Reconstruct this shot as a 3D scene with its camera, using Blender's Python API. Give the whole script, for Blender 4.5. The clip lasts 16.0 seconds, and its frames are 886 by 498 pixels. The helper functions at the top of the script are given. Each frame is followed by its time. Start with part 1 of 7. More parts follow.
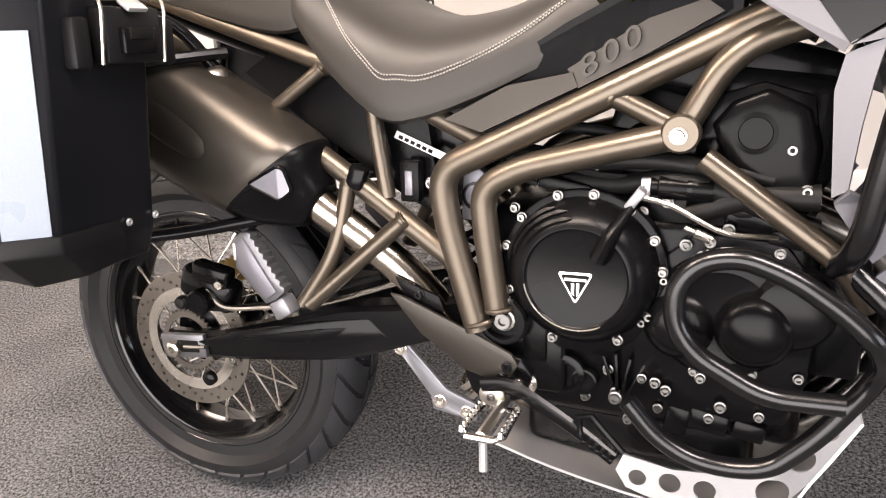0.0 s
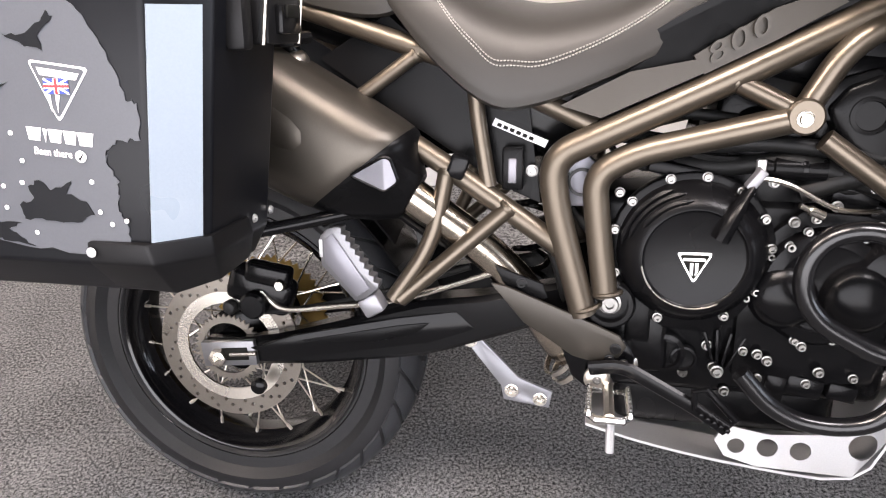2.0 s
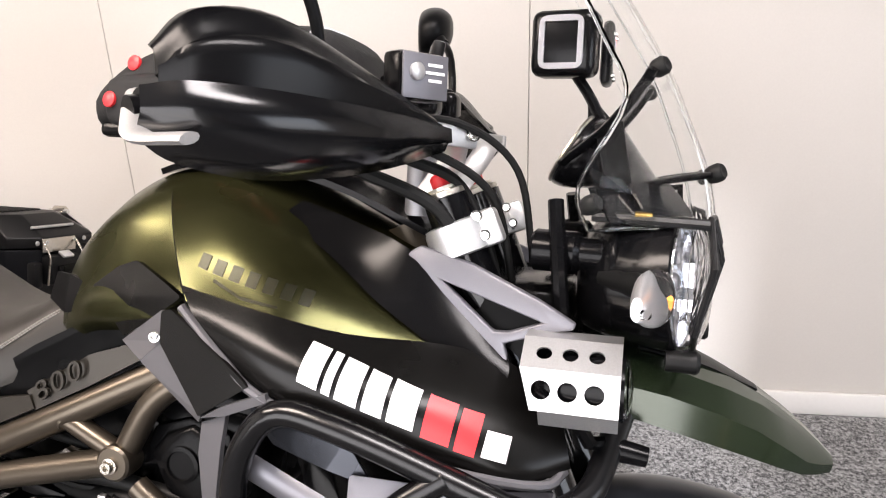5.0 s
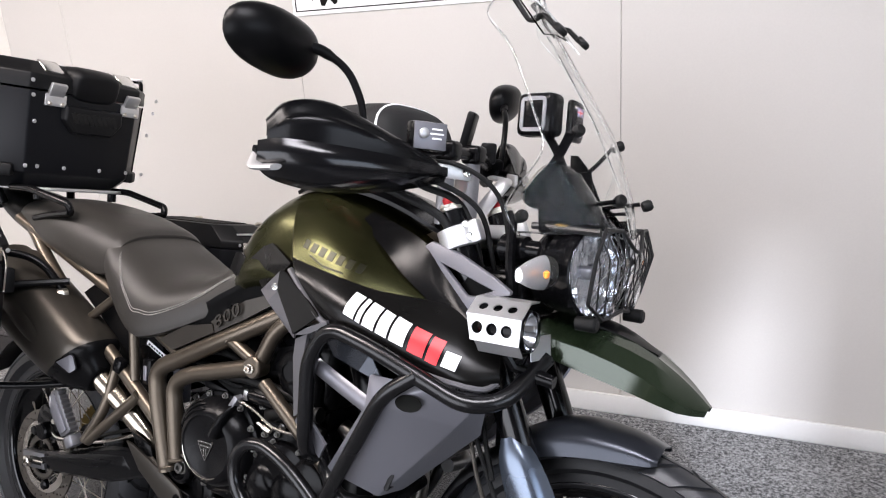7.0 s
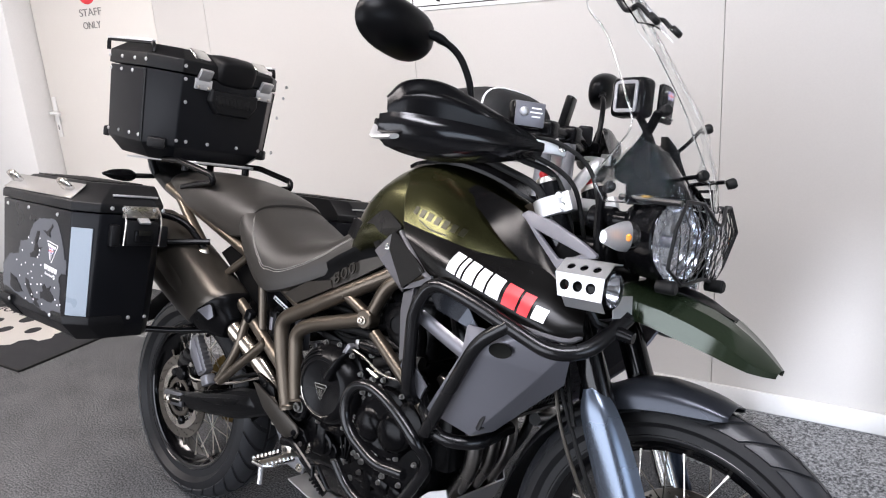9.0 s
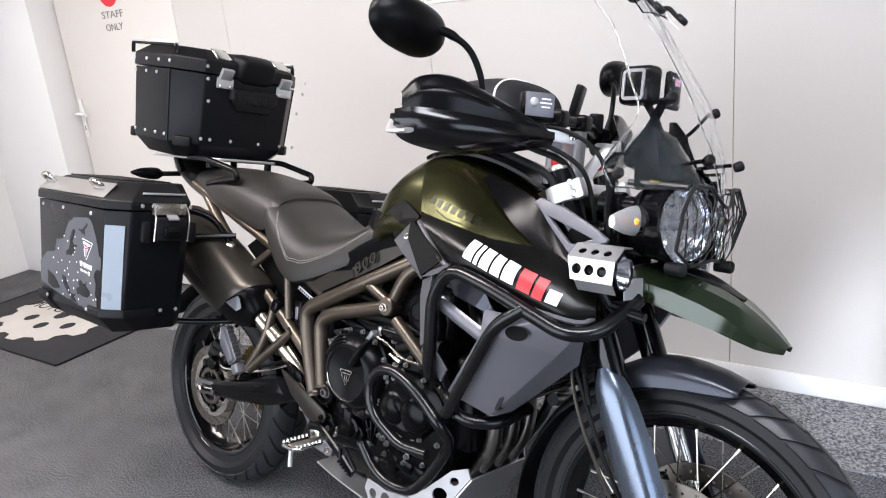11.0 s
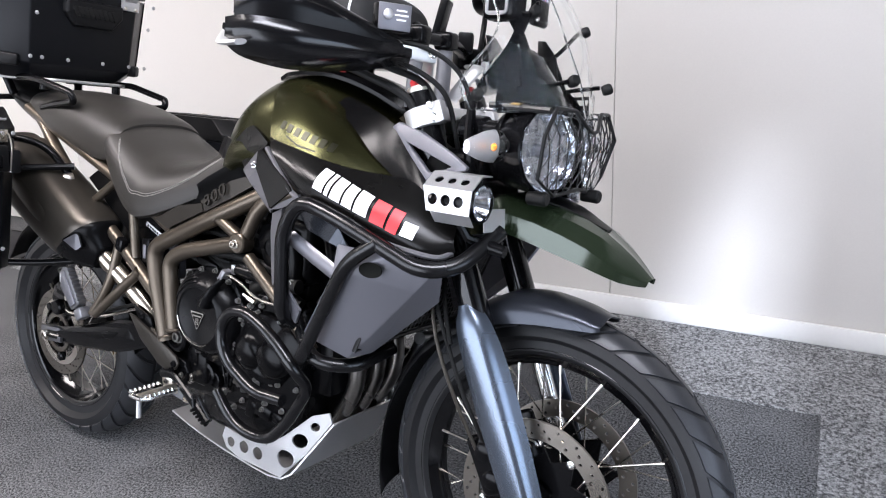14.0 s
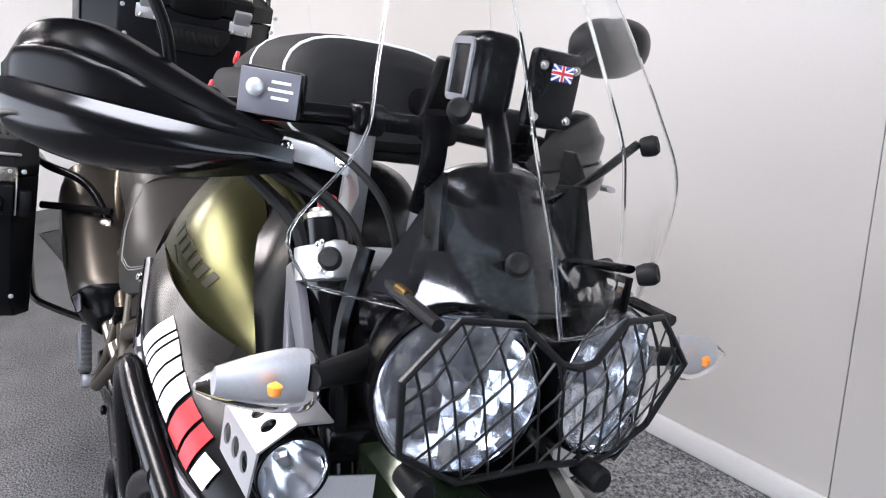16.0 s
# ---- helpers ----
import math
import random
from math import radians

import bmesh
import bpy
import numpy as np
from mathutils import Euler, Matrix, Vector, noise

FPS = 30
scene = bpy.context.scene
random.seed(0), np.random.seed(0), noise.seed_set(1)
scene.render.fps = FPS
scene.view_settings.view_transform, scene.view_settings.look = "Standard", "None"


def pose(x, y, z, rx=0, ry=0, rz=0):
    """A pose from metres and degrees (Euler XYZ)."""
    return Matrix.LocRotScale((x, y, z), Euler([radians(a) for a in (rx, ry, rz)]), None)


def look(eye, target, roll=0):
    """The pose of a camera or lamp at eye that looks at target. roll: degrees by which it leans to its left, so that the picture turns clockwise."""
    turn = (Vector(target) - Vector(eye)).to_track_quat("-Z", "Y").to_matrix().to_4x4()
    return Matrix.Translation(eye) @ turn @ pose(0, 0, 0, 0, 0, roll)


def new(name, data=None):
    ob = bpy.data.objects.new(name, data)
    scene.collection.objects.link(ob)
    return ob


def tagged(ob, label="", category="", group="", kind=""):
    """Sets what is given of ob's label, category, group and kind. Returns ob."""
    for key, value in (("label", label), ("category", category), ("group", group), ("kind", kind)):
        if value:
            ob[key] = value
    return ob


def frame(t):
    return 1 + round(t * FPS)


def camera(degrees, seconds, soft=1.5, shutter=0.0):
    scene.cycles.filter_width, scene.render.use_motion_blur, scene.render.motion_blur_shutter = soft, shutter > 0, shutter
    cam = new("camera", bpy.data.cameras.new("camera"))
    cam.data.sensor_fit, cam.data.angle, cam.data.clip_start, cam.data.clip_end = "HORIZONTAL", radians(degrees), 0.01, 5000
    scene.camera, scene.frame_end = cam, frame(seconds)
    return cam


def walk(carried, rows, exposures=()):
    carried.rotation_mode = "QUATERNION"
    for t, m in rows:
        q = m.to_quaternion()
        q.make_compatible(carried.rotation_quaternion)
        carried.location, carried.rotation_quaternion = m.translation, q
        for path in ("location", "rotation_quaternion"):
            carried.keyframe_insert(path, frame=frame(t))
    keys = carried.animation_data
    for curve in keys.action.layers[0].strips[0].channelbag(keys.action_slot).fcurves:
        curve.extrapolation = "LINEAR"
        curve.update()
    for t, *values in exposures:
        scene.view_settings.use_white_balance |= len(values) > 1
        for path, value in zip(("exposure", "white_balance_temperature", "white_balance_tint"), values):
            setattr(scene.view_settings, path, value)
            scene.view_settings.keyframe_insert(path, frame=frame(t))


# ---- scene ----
cam = camera(61.4, 16.0, soft=1.1)
METRES, EYE, TILT, LEAN, TURN = 3.37, 1.1079, -30.426, 7.043, 21.415
ROWS = [
    (0.0, 0.0, 0.0, 0.0, 0.0, 0.0, -0.0),
    (0.5, -0.0402, 0.0207, 0.0053, -0.48, -0.35, 0.03),
    (1.0, -0.0876, 0.0229, 0.0044, -4.26, -0.28, 0.59),
    (1.5, -0.108, 0.0215, 0.0007, -7.9, -0.32, 1.46),
    (2.0, -0.1035, 0.0145, -0.0012, -11.27, -0.44, 2.33),
    (2.5, -0.0734, 0.0042, 0.0017, -14.22, -0.1, 3.36),
    (3.0, -0.0158, -0.0144, 0.0096, -15.87, 1.13, 4.23),
    (3.5, 0.0289, -0.0307, 0.0315, -17.11, 3.74, 4.62),
    (4.0, 0.0728, -0.0278, 0.0519, -16.1, 5.63, 3.56),
    (4.5, 0.1236, -0.0154, 0.0766, -12.7, 7.66, 1.21),
    (7.0, 0.2483, -0.1786, 0.0309, 6.61, 12.02, -7.48),
    (7.5, 0.26, -0.1974, 0.0264, 8.98, 12.41, -8.88),
    (8.0, 0.259, -0.2091, 0.0189, 11.25, 12.22, -10.23),
    (8.5, 0.261, -0.2138, 0.0076, 12.95, 11.53, -11.09),
    (9.0, 0.2624, -0.2189, 0.0033, 13.96, 10.75, -11.31),
    (11.5, 0.2712, -0.237, 0.001, 16.02, 9.17, -10.05),
    (12.0, 0.2708, -0.239, 0.0007, 15.11, 8.69, -9.97),
    (12.5, 0.2683, -0.2384, -0.0006, 13.83, 8.11, -9.65),
    (13.0, 0.2676, -0.2355, -0.0046, 12.07, 7.16, -9.07),
    (13.5, 0.2765, -0.2234, -0.0026, 9.82, 6.27, -8.57),
    (14.0, 0.2905, -0.1928, 0.009, 8.83, 5.67, -8.74),
    (14.5, 0.2963, -0.1308, 0.0327, 10.15, 5.24, -10.29),
    (15.0, 0.3073, -0.0737, 0.068, 14.75, 4.41, -13.16),
    (15.5, 0.3406, -0.0152, 0.1, 23.81, 2.42, -17.0),
    (16.0, 0.3623, 0.0218, 0.137, 33.01, 0.32, -20.45),
]
walk(cam, [(t, pose(0.9239, -0.8193, EYE, TILT, LEAN, TURN) @ pose(METRES * x, METRES * y, METRES * z, 90 + pitch, roll, yaw)) for t, x, y, z, yaw, pitch, roll in ROWS],
     [(0.0, 0.9, 7250, 20), (1.5, 0.83, 6750, 18), (2.6, 0.9, 6950, 20), (3.4, 0.93, 7700, 19), (4.5, 0.58, 7200, 18), (7.0, 0.05, 6400, 17), (12.5, 0.12, 6150, 15), (15.0, 0.3, 6050, 16), (16.0, 0.2, 6050, 16)])

# ---- world and large lights ----
world = bpy.data.worlds.new("sky")
scene.world = world
world.use_nodes = True
wn = world.node_tree.nodes
sky = wn.new("ShaderNodeTexSky")
sky.sky_type, sky.sun_disc = "NISHITA", False
sky.sun_elevation, sky.sun_rotation = radians(38), radians(120)
world.node_tree.links.new(sky.outputs[0], wn["Background"].inputs[0])
wn["Background"].inputs[1].default_value = 0.06

WALL_TURN = 7.03          # the room is turned against the motorcycle
ROOM = pose(0, 0, 0, 0, 0, WALL_TURN)


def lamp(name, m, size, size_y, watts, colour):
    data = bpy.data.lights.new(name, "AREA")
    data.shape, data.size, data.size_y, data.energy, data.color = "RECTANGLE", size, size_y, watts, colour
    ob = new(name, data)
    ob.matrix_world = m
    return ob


for x, tone in ((-1.5, (1.0, 0.92, 0.83)), (0.2, (1.0, 0.93, 0.85)), (1.9, (0.97, 0.98, 1.0))):
    lamp("ceiling_panel", ROOM @ pose(x, -0.75, 2.66, 0, 0, 0), 1.2, 0.6, 54 if x > 1 else 64, tone)
# unseen lamps added as daylight: shop window behind the camera, high outside the narrow doorway, end window
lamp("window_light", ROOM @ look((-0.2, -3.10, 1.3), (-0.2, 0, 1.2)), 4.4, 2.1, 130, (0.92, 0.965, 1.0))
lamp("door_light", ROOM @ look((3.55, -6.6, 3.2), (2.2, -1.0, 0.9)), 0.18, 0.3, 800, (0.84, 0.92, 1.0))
lamp("east_window_fill", ROOM @ look((4.86, -1.5, 1.4), (1.5, -0.6, 1.0)), 2.4, 1.5, 42, (0.74, 0.87, 1.0))

# ---- materials ----
def mat(name, base, rough=0.5, metal=0.0, grain=60.0, vary=0.15, bump=0.05, stain=3.0, rvar=0.1, coat=0.0, stretch=(1, 1, 1), spec=0.5):
    m = bpy.data.materials.new(name)
    m.use_nodes = True
    t = m.node_tree
    n, l = t.nodes, t.links
    b = n["Principled BSDF"]
    b.inputs["Metallic"].default_value = metal
    b.inputs["Coat Weight"].default_value = coat
    b.inputs["Specular IOR Level"].default_value = spec
    b.inputs["Coat Roughness"].default_value = 0.15
    co = n.new("ShaderNodeTexCoord")
    mp = n.new("ShaderNodeMapping")
    mp.inputs["Scale"].default_value = stretch
    l.new(co.outputs["Object"], mp.inputs[0])
    fine, wide = n.new("ShaderNodeTexNoise"), n.new("ShaderNodeTexNoise")
    fine.inputs["Scale"].default_value, fine.inputs["Detail"].default_value = grain, 6
    wide.inputs["Scale"].default_value, wide.inputs["Detail"].default_value = stain, 4
    l.new(mp.outputs[0], fine.inputs[0])
    l.new(mp.outputs[0], wide.inputs[0])
    mix = n.new("ShaderNodeMath")
    mix.operation = "ADD"
    l.new(fine.outputs[0], mix.inputs[0])
    l.new(wide.outputs[0], mix.inputs[1])
    rng = n.new("ShaderNodeMapRange")
    rng.inputs["From Min"].default_value, rng.inputs["From Max"].default_value = 0.6, 1.4
    rng.inputs["To Min"].default_value, rng.inputs["To Max"].default_value = 1 - vary, 1 + vary
    l.new(mix.outputs[0], rng.inputs[0])
    col = n.new("ShaderNodeMix")
    col.data_type, col.blend_type = "RGBA", "MULTIPLY"
    col.inputs[0].default_value = 1.0
    col.inputs[6].default_value = (*base, 1)
    l.new(rng.outputs[0], col.inputs[7])
    l.new(col.outputs[2], b.inputs["Base Color"])
    rr = n.new("ShaderNodeMapRange")
    rr.inputs["From Min"].default_value, rr.inputs["From Max"].default_value = 0.3, 0.7
    rr.inputs["To Min"].default_value, rr.inputs["To Max"].default_value = max(0.02, rough - rvar), min(1, rough + rvar)
    l.new(wide.outputs[0], rr.inputs[0])
    l.new(rr.outputs[0], b.inputs["Roughness"])
    if bump:
        bp = n.new("ShaderNodeBump")
        bp.inputs["Strength"].default_value, bp.inputs["Distance"].default_value = bump, 0.002
        l.new(fine.outputs[0], bp.inputs["Height"])
        l.new(bp.outputs[0], b.inputs["Normal"])
    return m


def glass(name, colour=(1, 1, 1), rough=0.0, ior=1.45):
    m = bpy.data.materials.new(name)
    m.use_nodes = True
    b = m.node_tree.nodes["Principled BSDF"]
    b.inputs["Base Color"].default_value = (*colour, 1)
    b.inputs["Transmission Weight"].default_value = 1.0
    b.inputs["Roughness"].default_value = rough
    b.inputs["IOR"].default_value = ior
    return m


WALL = mat("wall_paint", (0.52, 0.495, 0.465), 0.5, grain=180, vary=0.03, bump=0.03, stain=1.2)
TRIM = mat("white_trim", (0.68, 0.665, 0.645), 0.4, grain=90, vary=0.03, bump=0.02)
DOORM = mat("door_paint", (0.62, 0.585, 0.54), 0.4, grain=120, vary=0.02, bump=0.02)
SEAM = mat("seam_dark", (0.2, 0.19, 0.18), 0.8)
TUBE = mat("frame_paint", (0.108, 0.090, 0.070), 0.36, metal=0.85, grain=900, vary=0.08, bump=0.015)
BLACKP = mat("black_plastic", (0.003, 0.003, 0.0033), 0.29, grain=700, vary=0.2, bump=0.05, spec=0.10)
ENGINE = mat("engine_paint", (0.003, 0.003, 0.0034), 0.27, grain=500, vary=0.25, bump=0.06, spec=0.13)
SATIN = mat("satin_black", (0.003, 0.003, 0.0034), 0.2, grain=500, vary=0.15, bump=0.008, spec=0.16, rvar=0.05)
LOWM = mat("satin_panel_black", (0.004, 0.0038, 0.0036), 0.28, grain=700, vary=0.15, bump=0.008, spec=0.24, rvar=0.05)
GLOSSB = mat("gloss_black", (0.0025, 0.0025, 0.003), 0.1, grain=300, vary=0.1, bump=0.0, coat=0.25, spec=0.3)
BAR = mat("bar_black", (0.003, 0.003, 0.0035), 0.26, grain=800, vary=0.1, bump=0.02, spec=0.42)
SHROUD = mat("grey_panel", (0.165, 0.164, 0.184), 0.40, metal=0.5, grain=900, vary=0.08, bump=0.02)
# grey tinted blue to carry the window's reflection on the fork guards
FORKG = mat("fork_guard_blue_sheen", (0.15, 0.178, 0.225), 0.25, metal=0.85, grain=900, vary=0.08, bump=0.015)
# near-black lifted towards blue, so the highlights sit in the base colour
FENDG = mat("mudguard_blue_sheen", (0.042, 0.046, 0.056), 0.27, metal=0.65, grain=900, vary=0.08, bump=0.02)
BRONZE = mat("bronze_trim", (0.034, 0.030, 0.025), 0.36, metal=0.6, grain=900, vary=0.1, bump=0.03)
COWLM = mat("smoked_cowl", (0.004, 0.0042, 0.005), 0.09, grain=300, vary=0.1, bump=0.0, coat=0.5, spec=0.4, rvar=0.02)
GLINT = mat("gloss_glint_black", (0.004, 0.0042, 0.005), 0.06, grain=300, vary=0.1, bump=0.0, coat=1.0, spec=0.8, rvar=0.02)
PEGM = mat("peg_metal", (0.16, 0.16, 0.168), 0.42, metal=0.8, grain=500, vary=0.15, bump=0.06)
OLIVE = mat("olive_paint", (0.052, 0.052, 0.0215), 0.26, metal=0.85, grain=1500, vary=0.08, bump=0.008, rvar=0.04)
BEAKG = mat("beak_green", (0.020, 0.031, 0.016), 0.17, metal=0.5, grain=1500, vary=0.08, bump=0.006, coat=0.8, rvar=0.04)
SEAT = mat("seat_vinyl", (0.0205, 0.0187, 0.0165), 0.43, grain=900, vary=0.15, bump=0.12, spec=0.32)
THREAD = mat("thread", (0.22, 0.21, 0.195), 0.8)
RUBBER = mat("tyre_rubber", (0.010, 0.010, 0.011), 0.5, grain=300, vary=0.25, bump=0.08, spec=0.3)
# lighter, bluer copy of the tyre rubber; the tread's sheen is in its colour
TREADM = mat("tread_rubber_sheen", (0.022, 0.023, 0.026), 0.42, grain=300, vary=0.25, bump=0.06, spec=0.42)
RUBBERS = mat("soft_rubber", (0.006, 0.006, 0.006), 0.55, grain=300, vary=0.2, bump=0.08, spec=0.2)
STEEL = mat("brushed_steel", (0.62, 0.58, 0.52), 0.28, metal=1.0, grain=300, vary=0.1, bump=0.04)
CHROME = mat("bright_steel", (0.75, 0.74, 0.72), 0.16, metal=1.0, grain=300, vary=0.08, bump=0.02)
ALU = mat("aluminium", (0.56, 0.56, 0.565), 0.4, metal=0.85, grain=500, vary=0.1, bump=0.05)
DISC = mat("brake_disc", (0.19, 0.172, 0.15), 0.34, metal=1.0, grain=400, vary=0.12, bump=0.05)
PIPE = mat("exhaust_steel", (0.40, 0.35, 0.29), 0.24, metal=1.0, grain=200, vary=0.15, bump=0.02)
MUFF = mat("muffler_coat", (0.072, 0.064, 0.054), 0.36, metal=0.8, grain=700, vary=0.12, bump=0.04)
CASEB = mat("case_black", (0.0035, 0.0038, 0.005), 0.34, grain=900, vary=0.12, bump=0.05, spec=0.18)
CASEG = mat("case_corner", (0.0035, 0.0035, 0.004), 0.46, grain=700, vary=0.2, bump=0.1, spec=0.2)
STRIP = mat("reflective_strip", (0.215, 0.255, 0.30), 0.35, grain=400, vary=0.05, bump=0.1)
WHITE = mat("white_vinyl", (0.82, 0.82, 0.82), 0.4, vary=0.03)
RED = mat("red_vinyl", (0.62, 0.02, 0.025), 0.4, vary=0.05)
MARKM = mat("mark_dark_olive", (0.02, 0.02, 0.010), 0.36, metal=0.6, vary=0.05)
DARKL = mat("dark_lettering", (0.006, 0.006, 0.005), 0.6, vary=0.05, spec=0.08)
MAPG = mat("map_grey", (0.052, 0.056, 0.066), 0.42, grain=500, vary=0.08)
BAG = mat("bag_fabric", (0.009, 0.009, 0.0095), 0.7, grain=1500, vary=0.25, bump=0.3, spec=0.3)
BOLTM = mat("bolt_steel", (0.22, 0.215, 0.205), 0.32, metal=1.0, grain=300, vary=0.1, bump=0.02)
LIDE = mat("lid_edge_alloy", (0.46, 0.445, 0.43), 0.36, metal=0.9, grain=500, vary=0.12, bump=0.04)
GOLD = mat("gold_steel", (0.15, 0.10, 0.033), 0.4, metal=1.0)
AMBER = mat("amber_plastic", (0.8, 0.25, 0.03), 0.3)
LENS = mat("lamp_reflector", (0.92, 0.94, 0.97), 0.14, metal=1.0, grain=45, vary=0.06, bump=0.05, rvar=0.02)
CLEAR = glass("clear_screen", (0.985, 0.99, 0.99), 0.0, 1.13)
EDGE = glass("screen_edge", (0.92, 0.95, 0.95), 0.08, 1.35)
LGLASS = glass("lamp_glass", (0.98, 0.985, 1.0), 0.02, 1.12)
GREYP = mat("pale_grey_panel", (0.13, 0.128, 0.138), 0.5, metal=0.6, grain=900, vary=0.08, bump=0.02)
GREYM = mat("grey_metal", (0.2, 0.2, 0.215), 0.4, metal=0.6, grain=700, vary=0.1, bump=0.05)
RADM = mat("radiator_mesh", (0.14, 0.14, 0.145), 0.35, metal=0.8)
MESHG = mat("grille_black", (0.006, 0.006, 0.0065), 0.4, spec=0.35)

# ---- shapes ----
def catmull(P, k):
    """k steps between each two points of the open row P."""
    P = np.array(P, float)
    if len(P) < 3:
        w = np.linspace(0, 1, k + 1)[:, None] if P.ndim == 2 else np.linspace(0, 1, k + 1)[:, None, None]
        return P[0] * (1 - w) + P[1] * w
    Q = np.concatenate([[2 * P[0] - P[1]], P, [2 * P[-1] - P[-2]]])
    out = []
    for i in range(1, len(Q) - 2):
        for j in range(k):
            t = j / k
            out.append(0.5 * (2 * Q[i] + (Q[i + 1] - Q[i - 1]) * t + (2 * Q[i - 1] - 5 * Q[i] + 4 * Q[i + 1] - Q[i + 2]) * t * t
                              + (3 * Q[i] - Q[i - 1] - 3 * Q[i + 1] + Q[i + 2]) * t ** 3))
    out.append(P[-1])
    return np.array(out)


def bend(pts, rad, k=6):
    """A polyline with its corners rounded to about rad."""
    P = [Vector(p) for p in pts]
    out = [P[0]]
    for a, b, c in zip(P, P[1:], P[2:]):
        r = min(rad, (a - b).length * 0.48, (c - b).length * 0.48)
        p, q = b + (a - b).normalized() * r, b + (c - b).normalized() * r
        for j in range(k + 1):
            t = j / k
            out.append(p * (1 - t) ** 2 + b * 2 * t * (1 - t) + q * t * t)
    out.append(P[-1])
    return out


def add_faces(bm, grid, wrap_u=False, wrap_v=False):
    nu, nv = len(grid), len(grid[0])
    for i in range(nu if wrap_u else nu - 1):
        for j in range(nv if wrap_v else nv - 1):
            q = [grid[i][j], grid[(i + 1) % nu][j], grid[(i + 1) % nu][(j + 1) % nv], grid[i][(j + 1) % nv]]
            if len(set(q)) == 4:
                bm.faces.new(q)


def sweep(pts, r, n=10, closed=False, bm=None, flat=None):
    """A tube along pts; r is one radius or one for each point; flat=(a, b) squeezes the section."""
    bm = bm or bmesh.new()
    P = [Vector(p) for p in pts]
    m = len(P)
    rs = r if hasattr(r, "__len__") else [r] * m
    T = []
    for i in range(m):
        a = P[(i - 1) % m] if (closed or i) else P[0]
        c = P[(i + 1) % m] if (closed or i < m - 1) else P[-1]
        T.append((c - a).normalized())
    up = Vector((0, 0, 1)) if abs(T[0].z) < 0.9 else Vector((1, 0, 0))
    s = T[0].cross(up).normalized()
    rings = []
    for i in range(m):
        s = (s - T[i] * s.dot(T[i])).normalized()
        w = T[i].cross(s)
        fa, fb = flat or (1, 1)
        rings.append([bm.verts.new(P[i] + s * (math.cos(2 * math.pi * j / n) * rs[i] * fa) + w * (math.sin(2 * math.pi * j / n) * rs[i] * fb)) for j in range(n)])
    add_faces(bm, rings, closed, True)
    if not closed:
        bm.faces.new(rings[0][::-1])
        bm.faces.new(rings[-1])
    return bm


def lathe(prof, n=32, m=None, bm=None, closed=False, cap=True):
    """prof: (radius, height) turned about z, then placed by m."""
    bm = bm or bmesh.new()
    m = m or Matrix()
    rings = []
    for r, h in prof:
        if r < 1e-6:
            rings.append([bm.verts.new(m @ Vector((0, 0, h)))] * n)
        else:
            rings.append([bm.verts.new(m @ Vector((r * math.cos(2 * math.pi * j / n), r * math.sin(2 * math.pi * j / n), h))) for j in range(n)])
    for a, c in list(zip(rings, rings[1:])) + ([(rings[-1], rings[0])] if closed else []):
        for j in range(n):
            q = []
            for v in (a[j], c[j], c[(j + 1) % n], a[(j + 1) % n]):
                if v not in q:
                    q.append(v)
            if len(q) > 2:
                bm.faces.new(q)
    if not closed and cap:
        for ring in (rings[0], rings[-1]):
            if ring[0] is not ring[1]:
                bm.faces.new(ring)
    return bm


SIDE = Matrix.Rotation(radians(90), 4, "X")        # z of a lathe to -y, towards the motorcycle's right


def at(x, y, z):
    return Matrix.Translation((x, y, z))


def axis_to(p, d):
    """The place p with z turned to the direction d."""
    return Matrix.Translation(p) @ Vector(d).to_track_quat("Z", "Y").to_matrix().to_4x4()


def block(size, m=None, bevel=0.004, seg=2, taper=(1, 1), bm=None):
    """A bevelled box; taper scales its top."""
    b2 = bmesh.new()
    bmesh.ops.create_cube(b2, size=1)
    for v in b2.verts:
        if v.co.z > 0:
            v.co.x *= taper[0]
            v.co.y *= taper[1]
        v.co = Vector((v.co.x * size[0], v.co.y * size[1], v.co.z * size[2]))
    if bevel:
        bmesh.ops.bevel(b2, geom=b2.edges[:], offset=bevel, segments=seg, affect="EDGES", profile=0.5)
    b2.transform(m or Matrix())
    return join(bm, b2)


def join(bm, other):
    if bm is None:
        return other
    tmp = bpy.data.meshes.new("tmp")
    other.to_mesh(tmp)
    other.free()
    bm.from_mesh(tmp)
    bpy.data.meshes.remove(tmp)
    return bm


def plate(outline, th, m, holes=(), bevel=0.0):
    """A flat sheet in local x, y with holes, th thick along z, placed by m."""
    bm = bmesh.new()
    edges = []
    for loop in (outline, *holes):
        vs = [bm.verts.new((p[0], p[1], 0)) for p in loop]
        edges += [bm.edges.new((vs[i], vs[(i + 1) % len(vs)])) for i in range(len(vs))]
    bmesh.ops.triangle_fill(bm, edges=edges, use_beauty=True)
    if not holes:
        bmesh.ops.dissolve_limit(bm, angle_limit=0.01, verts=bm.verts[:], edges=bm.edges[:])
    res = bmesh.ops.extrude_face_region(bm, geom=bm.faces[:])
    for v in res["geom"]:
        if isinstance(v, bmesh.types.BMVert):
            v.co.z += th
    bmesh.ops.recalc_face_normals(bm, faces=bm.faces[:])
    if bevel:
        es = [e for e in bm.edges if len(e.link_faces) == 2 and e.calc_face_angle(0) > 0.6]
        bmesh.ops.bevel(bm, geom=es, offset=bevel, segments=2, affect="EDGES", profile=0.5)
    bm.transform(m)
    return bm


